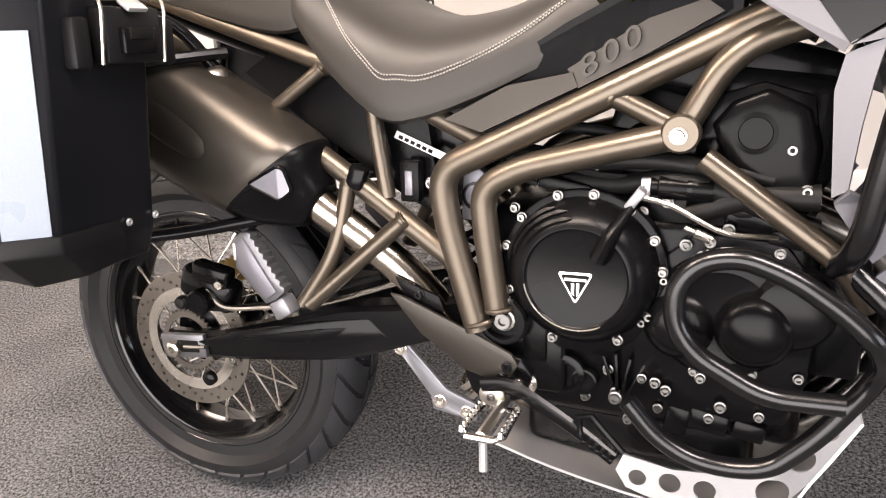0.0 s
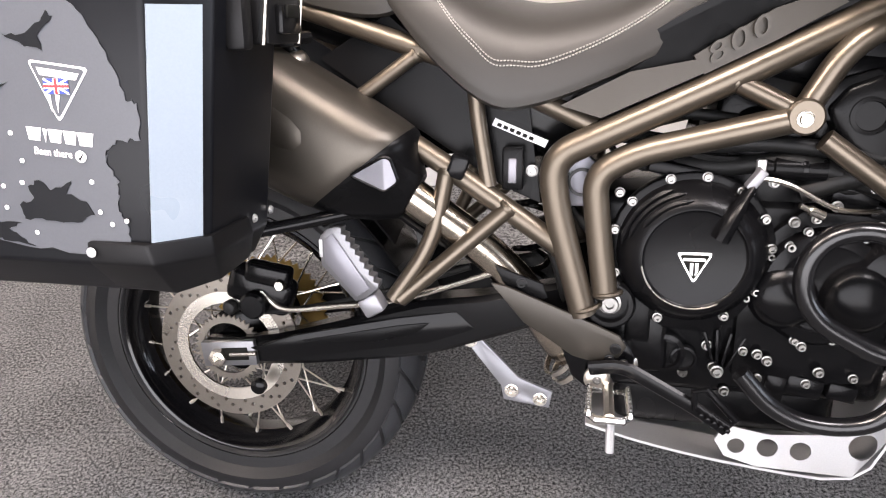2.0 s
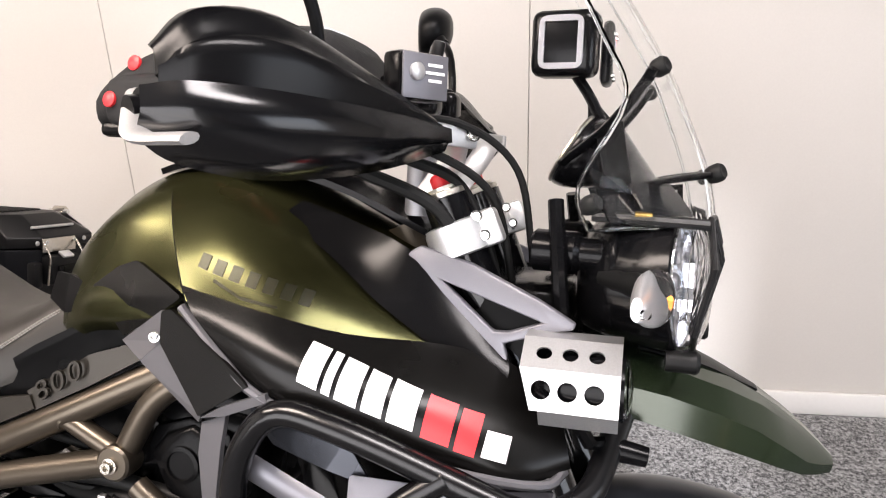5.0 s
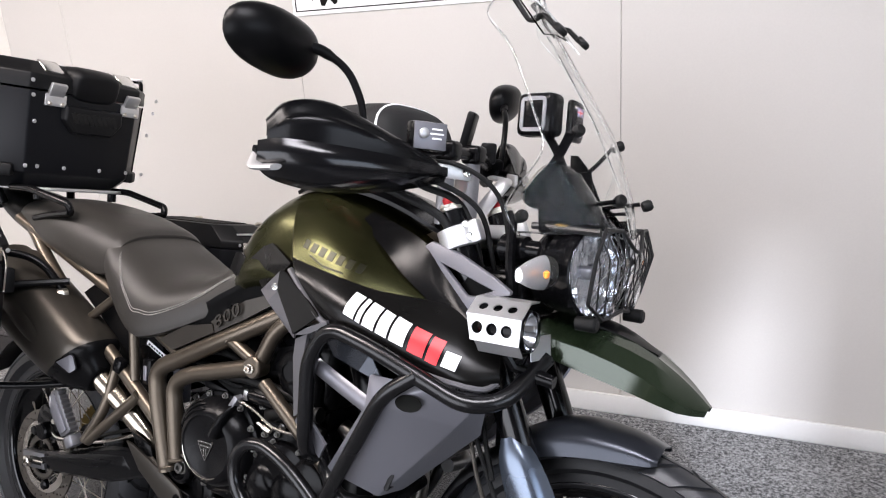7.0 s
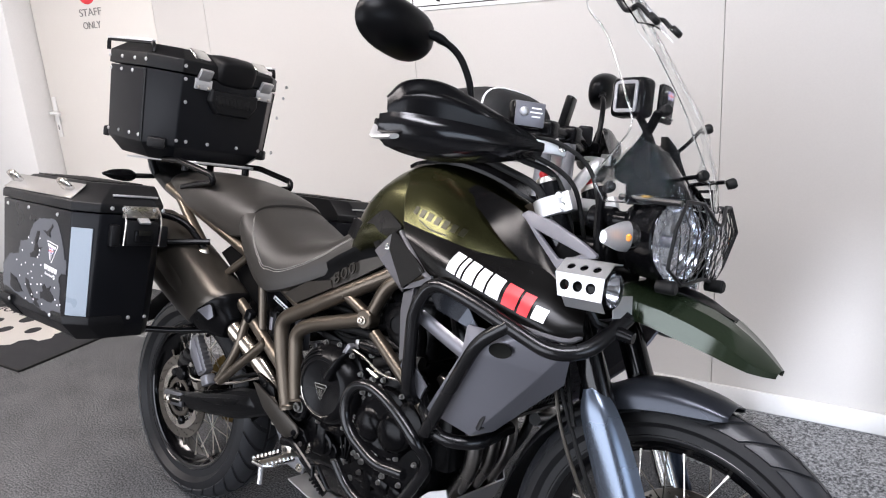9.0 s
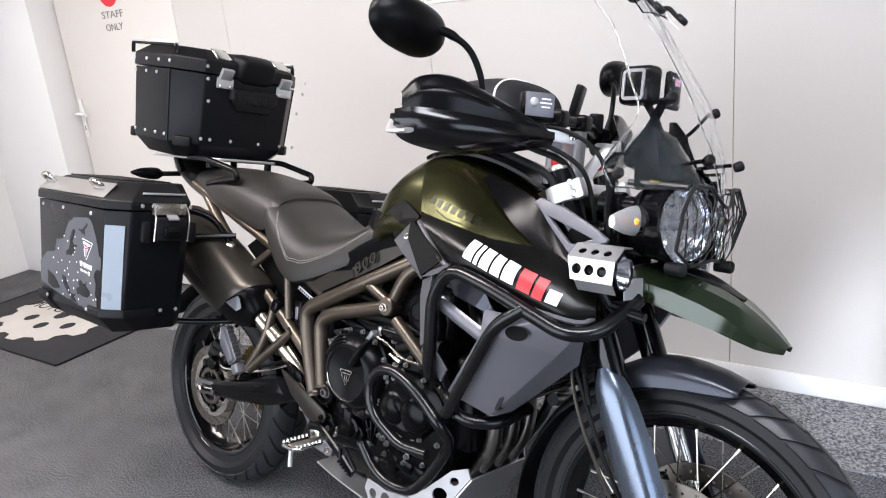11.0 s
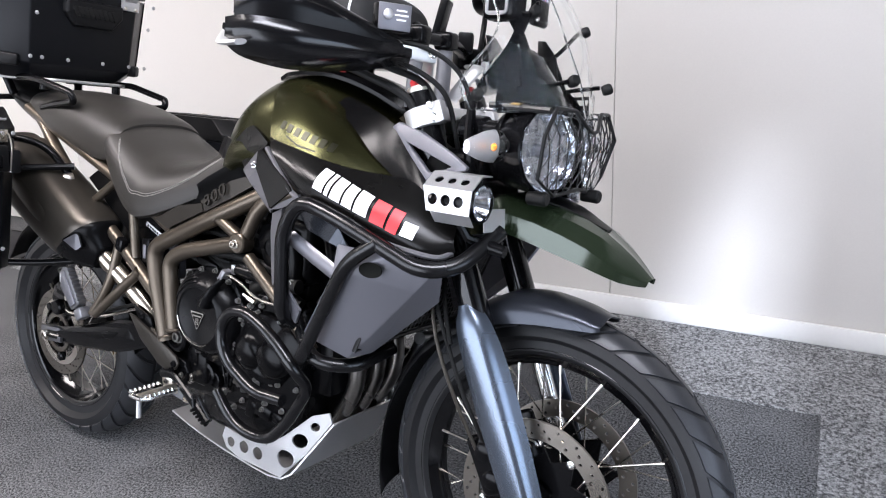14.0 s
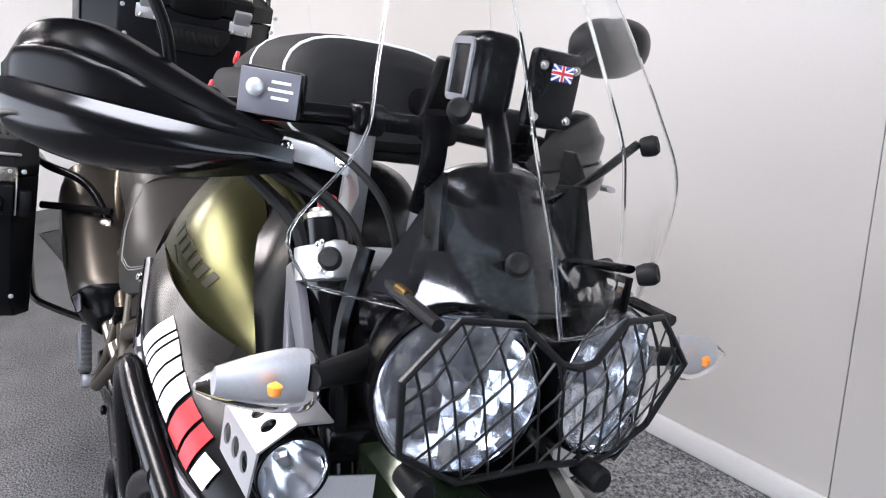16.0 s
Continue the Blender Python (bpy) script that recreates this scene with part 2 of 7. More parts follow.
def ring2(cx, cy, r, n=16):
    return [(cx + r * math.cos(2 * math.pi * i / n), cy + r * math.sin(2 * math.pi * i / n)) for i in range(n)]


# local x, y of a plate to the motorcycle's x, z; its thickness goes towards the right
def upright(y):
    return Matrix(((1, 0, 0, 0), (0, 0, -1, y), (0, 1, 0, 0), (0, 0, 0, 1)))


class Patch:
    """A curved panel through rows of points."""

    def __init__(self, rows, ku=5, kv=5):
        g = np.array([catmull(r, kv) for r in rows])
        self.g = catmull(g, ku) if len(rows) > 1 else g

    def normals(self):
        du, dv = np.gradient(self.g, axis=0), np.gradient(self.g, axis=1)
        n = np.cross(du, dv)
        return n / (np.linalg.norm(n, axis=2, keepdims=True) + 1e-9)

    def sheet(self, th, bm=None):
        """The panel with a thickness th, away from its normals."""
        bm = bm or bmesh.new()
        n = self.normals()
        A = [[bm.verts.new(p) for p in r] for r in self.g]
        B = [[bm.verts.new(p) for p in r] for r in self.g - n * th]
        add_faces(bm, A)
        add_faces(bm, [r[::-1] for r in B])
        nu, nv = len(A), len(A[0])
        rim = [(i, 0) for i in range(nu)] + [(nu - 1, j) for j in range(1, nv)] + [(i, nv - 1) for i in range(nu - 2, -1, -1)] + [(0, j) for j in range(nv - 2, 0, -1)]
        for (i, j), (k, l) in zip(rim, rim[1:] + rim[:1]):
            bm.faces.new((A[i][j], B[i][j], B[k][l], A[k][l]))
        bmesh.ops.recalc_face_normals(bm, faces=bm.faces[:])
        return bm

    def spot(self, u, v, lift=0.0):
        """A place on the panel, u along its rows' order and v along a row, 0 to 1."""
        nu, nv = self.g.shape[:2]
        a, b = min(max(u, 0), 1) * (nu - 1), min(max(v, 0), 1) * (nv - 1)
        i, j = min(int(a), nu - 2), min(int(b), nv - 2)
        a, b = a - i, b - j
        f = lambda G: G[i, j] * (1 - a) * (1 - b) + G[i + 1, j] * a * (1 - b) + G[i, j + 1] * (1 - a) * b + G[i + 1, j + 1] * a * b
        return Vector(f(self.g) + lift * f(self.normals()))


def loft(sections, ku=0, bm=None, cap=True):
    """A closed skin over loops of equal count."""
    bm = bm or bmesh.new()
    G = np.array(sections, float)
    if ku:
        G = catmull(G, ku)
    rings = [[bm.verts.new(p) for p in r] for r in G]
    add_faces(bm, rings, False, True)
    if cap:
        bm.faces.new(rings[0][::-1])
        bm.faces.new(rings[-1])
    bmesh.ops.recalc_face_normals(bm, faces=bm.faces[:])
    return bm


def oval(c, u, v, a, b, n=20, p=2.0):
    """A superellipse loop round c with half-axes a along u and b along v."""
    c, u, v = Vector(c), Vector(u), Vector(v)
    out = []
    for i in range(n):
        t = 2 * math.pi * i / n
        s, k = math.cos(t), math.sin(t)
        out.append(c + u * (a * math.copysign(abs(s) ** (2 / p), s)) + v * (b * math.copysign(abs(k) ** (2 / p), k)))
    return out


def mirrored(bm):
    other = bm.copy()
    for v in other.verts:
        v.co.y = -v.co.y
    bmesh.ops.reverse_faces(other, faces=other.faces[:])
    return other


def part(name, bm, material, parent=None, label="", sharp=38, fix=True, m=None):
    """One mesh object, in its parent's own space."""
    if fix:
        bmesh.ops.recalc_face_normals(bm, faces=bm.faces[:])
    me = bpy.data.meshes.new(name)
    bm.to_mesh(me)
    bm.free()
    for p in me.polygons:
        p.use_smooth = True
    me.set_sharp_from_angle(angle=radians(sharp))
    me.materials.append(material)
    ob = new(name, me)
    ob.parent = parent
    if m is not None:
        ob.matrix_basis = m
    if label:
        ob["label"] = label
    return ob


def both(name, bm, material, parent, label=""):
    """A part and its twin on the other side."""
    other = mirrored(bm)
    return part(name, bm, material, parent, label), part(name, other, material, parent, label)


def again(ob, m, parent=None):
    """A further piece on the same mesh."""
    o = new(ob.name.split(".")[0], ob.data)
    o.parent = parent or ob.parent
    o.matrix_basis = m
    return o


def words(text, size, m, material, parent, name="lettering", depth=0.0006, spacing=1.0, shear=0.0, width=0.0):
    cu = bpy.data.curves.new(name, "FONT")
    cu.body, cu.size, cu.extrude, cu.align_x, cu.align_y = text, size, depth, "CENTER", "CENTER"
    cu.space_character, cu.shear = spacing, shear
    tmp = bpy.data.objects.new(name, cu)
    me = bpy.data.meshes.new_from_object(tmp)
    bpy.data.objects.remove(tmp)
    if width:
        xs = [v.co.x for v in me.vertices]
        k = width / (max(xs) - min(xs))
        for v in me.vertices:
            v.co.x *= k
    me.materials.clear()
    me.materials.append(material)
    ob = new(name, me)
    ob.parent = parent
    ob.matrix_basis = m
    return ob

# ---- the room ----
WALL_D = 1.2598           # distance of the back wall


def room_box(name, size, centre, material, bevel=0.0, kind="structure", category="", label="", parent=None):
    bm = block(size, at(*centre), bevel)
    ob = part(name, bm, material, parent)
    if parent is None:
        ob.matrix_basis = ROOM
        tagged(ob, label, category, kind=kind)
    return ob


def carpet_material(name, dark, light, scale=110):
    m = bpy.data.materials.new(name)
    m.use_nodes = True
    n, l = m.node_tree.nodes, m.node_tree.links
    b = n["Principled BSDF"]
    b.inputs["Roughness"].default_value = 0.95
    b.inputs["Specular IOR Level"].default_value = 0.15
    co = n.new("ShaderNodeTexCoord")
    a, w, v = n.new("ShaderNodeTexNoise"), n.new("ShaderNodeTexNoise"), n.new("ShaderNodeTexVoronoi")
    for q, s in ((a, scale), (w, 5), (v, scale * 0.6)):
        q.inputs["Scale"].default_value = s
        l.new(co.outputs["Object"], q.inputs["Vector"])
    a.inputs["Detail"].default_value, a.inputs["Roughness"].default_value = 8, 0.82
    ramp = n.new("ShaderNodeValToRGB")
    ramp.color_ramp.elements[0].position, ramp.color_ramp.elements[1].position = 0.43, 0.60
    ramp.color_ramp.elements[0].color, ramp.color_ramp.elements[1].color = (*dark, 1), (*light, 1)
    s = n.new("ShaderNodeMath")
    s.operation = "MULTIPLY_ADD"
    s.inputs[1].default_value, s.inputs[2].default_value = 0.07, -0.035
    l.new(w.outputs[0], s.inputs[0])
    s2 = n.new("ShaderNodeMath")
    s2.operation = "ADD"
    l.new(a.outputs[0], s2.inputs[0])
    l.new(s.outputs[0], s2.inputs[1])
    l.new(s2.outputs[0], ramp.inputs[0])
    l.new(ramp.outputs[0], b.inputs["Base Color"])
    bp = n.new("ShaderNodeBump")
    bp.inputs["Strength"].default_value, bp.inputs["Distance"].default_value = 0.5, 0.003
    l.new(a.outputs[0], bp.inputs["Height"])
    l.new(bp.outputs[0], b.inputs["Normal"])
    return m


CARPET = carpet_material("carpet_dark", (0.009, 0.0095, 0.0105), (0.21, 0.21, 0.215), 165)
CARPETL = carpet_material("carpet_light", (0.045, 0.045, 0.047), (0.38, 0.38, 0.38))
MATM = mat("mat_rubber", (0.012, 0.012, 0.014), 0.8, grain=600, vary=0.2, bump=0.3)
CEIL = mat("ceiling_grey", (0.17, 0.166, 0.16), 0.7, vary=0.05)
FRONTW = mat("front_wall_paint", (0.15, 0.14, 0.13), 0.6, vary=0.05)

room_box("floor", (12, 12, 0.2), (1.0, -4.4, -0.1), CARPET, label="dark grey flecked loop-pile carpet", category="floor")
# the paler runner of carpet along the wall, which turns the corner past the wheel
edge = [(-1.46, 0.755), (-0.4, 0.79), (1.2, 0.83), (2.035, 0.83), (2.035, -2.6), (2.9, -2.6), (2.9, WALL_D - 0.02), (-1.46, WALL_D - 0.02)]
ob = part("floor_border", plate(edge, 0.004, Matrix()), CARPETL)
ob.matrix_basis = ROOM
tagged(ob, "paler grey speckled carpet strip laid along the wall", "carpet", kind="structure")

wall = new("wall_north")
wall.matrix_basis = ROOM
tagged(wall, "cream-white wall of smooth panels with thin dark seams", "wall", kind="structure")
SEAMS = [-1.454, -1.077, 0.117, 1.312, 2.507, 3.702, 4.897]
for s0, s1 in zip(SEAMS[:-1], SEAMS[1:]):
    g = 0.0012
    part("panel", block((s1 - s0 - g, 0.03, 2.7), at((s0 + s1) / 2, WALL_D + 0.015, 1.35), 0.0015, 1), WALL, wall)
part("backing", block((8.6, 0.1, 2.7), at(0.7, WALL_D + 0.085, 1.35), 0), FRONTW, wall)
base = part("baseboard", block((6.35, 0.012, 0.075), at(1.725, WALL_D - 0.008, 0.0375), 0.003), TRIM)
base.matrix_basis = ROOM
tagged(base, "low white skirting board along the wall", "skirting", kind="structure")
room_box("wall_bulkhead", (0.83, 0.2, 2.7), (-2.945, WALL_D - 0.06, 1.35), TRIM, 0.003, label="plain white boxed-out wall beside the door", category="wall")
room_box("wall_west", (0.12, 4.7, 2.7), (-3.40, -1.0, 1.35), TRIM, label="plain white side wall", category="wall")
# the unseen front of the shop: a long window, a pier and a doorway cut to shape the light
south = new("wall_south")
south.matrix_basis = ROOM
tagged(south, "unseen shop front wall, long window and doorway cut to shape the daylight", "wall", kind="structure")
for size, c in (((1.0, 0.14, 2.7), (-2.95, 1.35)), ((4.5, 0.14, 0.2), (-0.2, 0.1)), ((4.5, 0.14, 0.3), (-0.2, 2.55)), ((0.5, 0.14, 2.7), (2.3, 1.35)), ((0.3, 0.14, 0.6), (2.7, 2.4)), ((2.15, 0.14, 2.7), (3.925, 1.35))):
    part("pier", block(size, at(c[0], -3.25, c[1]), 0.004), FRONTW, south)
# added board that cuts the door beam to a slanted patch on the wall
part("beam_mask", plate([(2.54, 0.0), (2.64, 0.0), (2.645, 1.80), (2.785, 2.16), (2.54, 2.16)], 0.05, upright(-3.16)), FRONTW, south)
# added blocker, keeps the door lamp from shining through the long window
part("lamp_blocker", block((0.12, 3.9, 4.2), at(2.28, -5.28, 2.1), 0.004), FRONTW, south, "unseen blocker between the door lamp and the window")
# unseen end wall; its opening is cut for the added fill lamp
east = new("wall_east")
east.matrix_basis = ROOM
tagged(east, "unseen plain white end wall, opened for the added fill lamp", "wall", kind="structure")
for y0, y1, z0, z1 in ((-3.35, 1.35, 0.0, 0.6), (-3.35, 1.35, 2.2, 2.7), (-3.35, -2.75, 0.6, 2.2), (-0.25, 1.35, 0.6, 2.2)):
    part("pier", block((0.12, y1 - y0, z1 - z0), at(4.95, (y0 + y1) / 2, (z0 + z1) / 2), 0.003), WALL, east)
room_box("ceiling", (8.6, 4.9, 0.12), (0.8, -0.9, 2.76), CEIL, label="grey ceiling", category="ceiling")

door = new("door_1")
door.matrix_basis = ROOM
tagged(door, "cream flush door marked staff only, closed", "door", kind="structure")
part("leaf", block((1.066, 0.04, 2.06), at(-1.991, WALL_D + 0.022, 1.04), 0.002), DOORM, door)
part("lintel", block((1.075, 0.03, 0.62), at(-1.991, WALL_D + 0.017, 2.39), 0.002), WALL, door)
hx, hz = -2.482, 1.05
hd = part("handle_plate", block((0.036, 0.008, 0.235), at(hx, WALL_D - 0.003, hz - 0.03), 0.004), TRIM, door, "white door handle plate")
part("lever", sweep(bend([(hx, WALL_D, hz), (hx, WALL_D - 0.05, hz), (hx + 0.11, WALL_D - 0.052, hz - 0.004)], 0.02), 0.009, 10), TRIM, hd, "white lever handle")
part("keyhole", block((0.008, 0.003, 0.03), at(hx, WALL_D - 0.008, hz - 0.09), 0.001), SEAM, hd)
FLATW = Matrix(((1, 0, 0, 0), (0, 0, -1, 0), (0, 1, 0, 0), (0, 0, 0, 1)))   # lettering upright on the wall
words("STAFF", 0.055, at(-1.973, WALL_D - 0.0005, 1.582) @ FLATW, SEAM, door, width=0.195)
words("ONLY", 0.053, at(-1.978, WALL_D - 0.0005, 1.515) @ FLATW, SEAM, door, width=0.158)
part("no_entry_disc", lathe([(0.0, 0), (0.088, 0), (0.088, 0.0015), (0, 0.0015)], 40, at(-1.978, WALL_D + 0.001, 1.712) @ SIDE), RED, door, "red round sign")
part("no_entry_bar", block((0.155, 0.001, 0.036), at(-1.978, WALL_D - 0.0012, 1.707), 0), WHITE, door)

# the long sign on the wall
sign = new("wall_sign")
sign.matrix_basis = ROOM
tagged(sign, "white sign board with black border and black lettering", "sign")
SX0, SX1, SZ = 0.117, 1.363, 1.445
part("board", block((SX1 - SX0, 0.006, 0.4), at((SX0 + SX1) / 2, WALL_D - 0.004, SZ + 0.2), 0.002), WHITE, sign)
for size, c in (((SX1 - SX0 - 0.03, 0.0014, 0.004), ((SX0 + SX1) / 2, SZ + 0.016)), ((SX1 - SX0 - 0.03, 0.0014, 0.004), ((SX0 + SX1) / 2, SZ + 0.384)),
                ((0.004, 0.0014, 0.372), (SX0 + 0.015, SZ + 0.2)), ((0.004, 0.0014, 0.372), (SX1 - 0.015, SZ + 0.2))):
    part("border", block(size, at(c[0], WALL_D - 0.0075, c[1]), 0), DARKL, sign)
words("MOTORCYCLES", 0.13, at(0.915, WALL_D - 0.0078, SZ + 0.088) @ FLATW, DARKL, sign, spacing=1.12, width=0.78)
cog = [((0.105 if (i // 2) % 2 else 0.085) * math.cos(2 * math.pi * i / 48), (0.105 if (i // 2) % 2 else 0.085) * math.sin(2 * math.pi * i / 48)) for i in range(48)]
part("cog", plate(cog, 0.001, at(0.27, WALL_D - 0.0072, SZ + 0.132) @ FLATW, [ring2(0, 0, 0.036, 24)] + [ring2(0.066 * math.cos(a), 0.066 * math.sin(a), 0.0125, 12) for a in np.radians([30, 90, 150, 210, 270, 330])]), DARKL, sign)

# the door mat
rug = new("door_mat")
rug.matrix_basis = ROOM @ at(0, 0, 0.0)
tagged(rug, "black rubber-edged mat with white printed cog and lettering", "mat")
part("sheet", block((1.25, 0.85, 0.008), at(-1.512 - 0.625, 0.25 + 0.425, 0.0045), 0.003), MATM, rug)
mat_x, mat_y = -2.137, 0.675
CREAM = mat("mat_print", (0.5, 0.47, 0.43), 0.85, grain=900, vary=0.15, bump=0.2)
cog2 = []
for i in range(72):
    a, r = 2 * math.pi * i / 72, 0.335 if i % 6 in (0, 1, 2) else 0.295
    cog2.append((r * 1.25 * math.cos(a), r * math.sin(a)))
holes = [ring2(-0.165, -0.10, 0.042, 14), ring2(0.02, -0.15, 0.042, 14), ring2(0.19, -0.095, 0.042, 14), ring2(0.0, -0.01, 0.05, 14)]
part("cog_print", plate(cog2, 0.0012, at(mat_x, 0.66, 0.0085), holes), CREAM, rug, "cream printed cog")
words("MOTORCYCLES", 0.115, at(mat_x, 0.70, 0.0105), MATM, rug, depth=0.0005, spacing=1.0)
part("rim", sweep(bend([(-1.505, 0.245, 0.005), (-2.765, 0.245, 0.005), (-2.765, 1.105, 0.005), (-1.505, 1.105, 0.005), (-1.505, 0.246, 0.005)], 0.01, 2), 0.007, 6), RUBBERS, rug)

# ---- the motorcycle: x forward, y to its left, z up, leaning on its side stand ----
LEANB = 15.5
BIKE = pose(0, 0, 0, -LEANB, 0, 0)
bike = new("motorcycle")
bike.matrix_basis = BIKE
tagged(bike, "olive and black adventure motorcycle leaning on its side stand", "motorcycle")
WB, RR, FR = 1.545, 0.321, 0.347


def bolts(places, parent, r=0.006, d=(0, -1, 0), material=None, h=0.006, name="bolt"):
    """Hexagon-socket bolt heads, one object each on one mesh."""
    r *= 0.84
    first = None
    for p in places:
        m = axis_to(p, d)
        if first is None:
            bm = lathe([(r * 1.3, 0), (r * 1.3, h * 0.3), (r, h * 0.35), (r, h * 0.9), (r * 0.9, h), (r * 0.5, h), (r * 0.45, h * 0.5), (0, h * 0.5)], 12)
            first = part(name, bm, material or BOLTM, parent, m=m)
        else:
            again(first, m, parent)


# -- wheels --
def wheel(name, cx, R, width, rim_r, rim_w, spokes, label):
    C = at(cx, 0, R) @ SIDE
    hubm = part(name, lathe([(0.012, -0.085), (0.03, -0.085), (0.03, -0.06), (0.058, -0.055), (0.058, -0.047), (0.036, -0.04), (0.034, 0.04), (0.058, 0.047), (0.058, 0.055), (0.03, 0.06), (0.03, 0.085), (0.012, 0.085)], 28), SATIN, bike, label, m=C)
    w, side = width / 2, R - rim_r
    prof = []
    for i in range(25):
        a = math.pi * (i / 24)
        c, s = math.cos(a), math.sin(a)
        prof.append((rim_r - 0.004 + (side + 0.004) * abs(s) ** 0.62, -w * math.copysign(abs(c) ** 0.8, c) if 0.05 < i / 24 < 0.95 else -rim_w * 0.98 * math.copysign(1, c)))
    prof += [(rim_r - 0.012, rim_w * 0.8), (rim_r - 0.012, -rim_w * 0.8)]
    tyre = part("tyre", lathe(prof, 96, closed=True), RUBBER, hubm, "black road tyre with angled tread grooves")
    rp = [(rim_r, -rim_w), (rim_r - 0.003, -rim_w + 0.004), (rim_r - 0.012, -rim_w + 0.008), (rim_r - 0.018, -rim_w * 0.55), (rim_r - 0.034, -rim_w * 0.3), (rim_r - 0.036, 0.0),
          (rim_r - 0.034, rim_w * 0.3), (rim_r - 0.018, rim_w * 0.55), (rim_r - 0.012, rim_w - 0.008), (rim_r - 0.003, rim_w - 0.004), (rim_r, rim_w), (rim_r + 0.004, rim_w - 0.003), (rim_r - 0.008, 0.0), (rim_r + 0.004, -rim_w + 0.003)]
    part("rim", lathe(rp, 96, closed=True), GLOSSB, hubm, "gloss black spoked wheel rim")
    for i in range(spokes):
        a = 2 * math.pi * i / spokes
        s = 1 if i % 2 else -1
        tw = 0.9 if (i // 2) % 2 else -0.9
        p = Vector((0.054 * math.cos(a + tw), 0.054 * math.sin(a + tw), 0.05 * s))
        q = Vector(((rim_r - 0.03) * math.cos(a), (rim_r - 0.03) * math.sin(a), rim_w * 0.35 * s))
        part("spoke", sweep([p, q - (q - p) * 0.07, q - (q - p) * 0.068, q], [0.0017, 0.0017, 0.0032, 0.0032], 6), STEEL, hubm)
    return hubm


def disc(name, parent, y, ro, ri, holes, label, carrier=0.0):
    out = ring2(0, 0, ro, 64)
    hl = [ring2(0, 0, ri, 48)]
    for i in range(holes):
        a = 2 * math.pi * i / holes
        hl.append(ring2((ri + (ro - ri) * (0.25 + 0.25 * (i % 3))) * math.cos(a), (ri + (ro - ri) * (0.25 + 0.25 * (i % 3))) * math.sin(a), 0.0036, 6))
    return part(name, plate(out, 0.005, at(0, 0, -y - 0.0025), hl), DISC, parent, label)


rear = wheel("rear_wheel", 0.0, RR, 0.152, 0.2325, 0.06, 36, "rear wheel with gloss black spoked rim")
disc("brake_disc", rear, -0.088, 0.128, 0.094, 54, "drilled steel rear brake disc")
part("disc_carrier", plate(ring2(0, 0, 0.099, 40), 0.004, at(0, 0, 0.087), [ring2(0, 0, 0.079, 36)]), STEEL, rear)
cogr = [((0.062 if i % 2 else 0.055) * math.cos(2 * math.pi * i / 80), (0.062 if i % 2 else 0.055) * math.sin(2 * math.pi * i / 80)) for i in range(80)]
part("sensor_ring", plate(cogr, 0.004, at(0, 0, 0.094), [ring2(0, 0, 0.046, 30)]), DISC, rear)
part("sprocket", plate([((0.112 if i % 2 else 0.104) * math.cos(2 * math.pi * i / 90), (0.112 if i % 2 else 0.104) * math.sin(2 * math.pi * i / 90)) for i in range(90)], 0.006, at(0, 0, -0.09), [ring2(0, 0, 0.06, 30)]), GOLD, rear, "gold coloured rear sprocket")
front = wheel("front_wheel", WB, FR, 0.096, 0.279, 0.036, 36, "front wheel with gloss black spoked rim")
for y in (-0.068, 0.068):
    disc("brake_disc", front, y, 0.154, 0.118, 66, "drilled steel front brake disc")
    arms = []
    for i in range(20):
        a = 2 * math.pi * i / 20
        r = 0.121 if i % 2 else 0.085
        arms.append((r * math.cos(a), r * math.sin(a)))
    part("disc_carrier", plate(arms, 0.004, at(0, 0, -y - 0.002), [ring2(0, 0, 0.045, 24)]), SATIN, front)
    bolts([(0.112 * math.cos(2 * math.pi * (i + 0.5) / 10), 0.112 * math.sin(2 * math.pi * (i + 0.5) / 10), -y + 0.003 * (1 if y < 0 else -1)) for i in range(10)], front, 0.007, (0, 0, 1 if y < 0 else -1), CHROME, 0.004, "disc_bobbin")

# -- frame: steel tubes, each side its own --
def tube(name, pts, r, rad=0.05, n=12, twin=True, material=None, label=""):
    bm = sweep(bend(pts, rad), r, n)
    if twin:
        return both(name, bm, material or TUBE, bike, label)
    return part(name, bm, material or TUBE, bike, label)


Y = -0.165
tube("main_tube", [(1.10, -0.10, 0.93), (0.96, -0.14, 0.878), (0.745, Y, 0.772), (0.535, Y, 0.672), (0.545, Y, 0.60), (0.588, Y, 0.45)], 0.0195, 0.055, 14, label="bronze-grey painted frame tube")
tube("cradle_tube", [(0.85, Y - 0.005, 0.733), (0.645, Y, 0.680), (0.594, Y, 0.65), (0.603, Y, 0.57), (0.617, Y, 0.48)], 0.018, 0.05, 14)
tube("link_tube", [(0.755, Y, 0.778), (0.845, Y, 0.735)], 0.0135)
tube("down_tube", [(0.872, Y - 0.01, 0.705), (1.03, Y - 0.02, 0.592), (1.06, Y, 0.54)], 0.0145)
tube("curved_tube", [(0.99, -0.15, 0.86), (0.895, Y, 0.83), (0.845, Y, 0.735)], 0.0165, 0.06)
tube("seat_rail", [(-0.06, -0.11, 0.945), (0.05, -0.13, 0.868), (0.178, -0.15, 0.790), (0.40, -0.155, 0.648), (0.56, -0.16, 0.54)], 0.0155, 0.05)
tube("upper_rail", [(-0.12, -0.11, 0.965), (0.22, -0.13, 0.855), (0.42, -0.14, 0.79), (0.62, -0.15, 0.70)], 0.0145, 0.05)
tube("brace_tube", [(0.255, -0.15, 0.742), (0.35, -0.14, 0.81)], 0.0105)
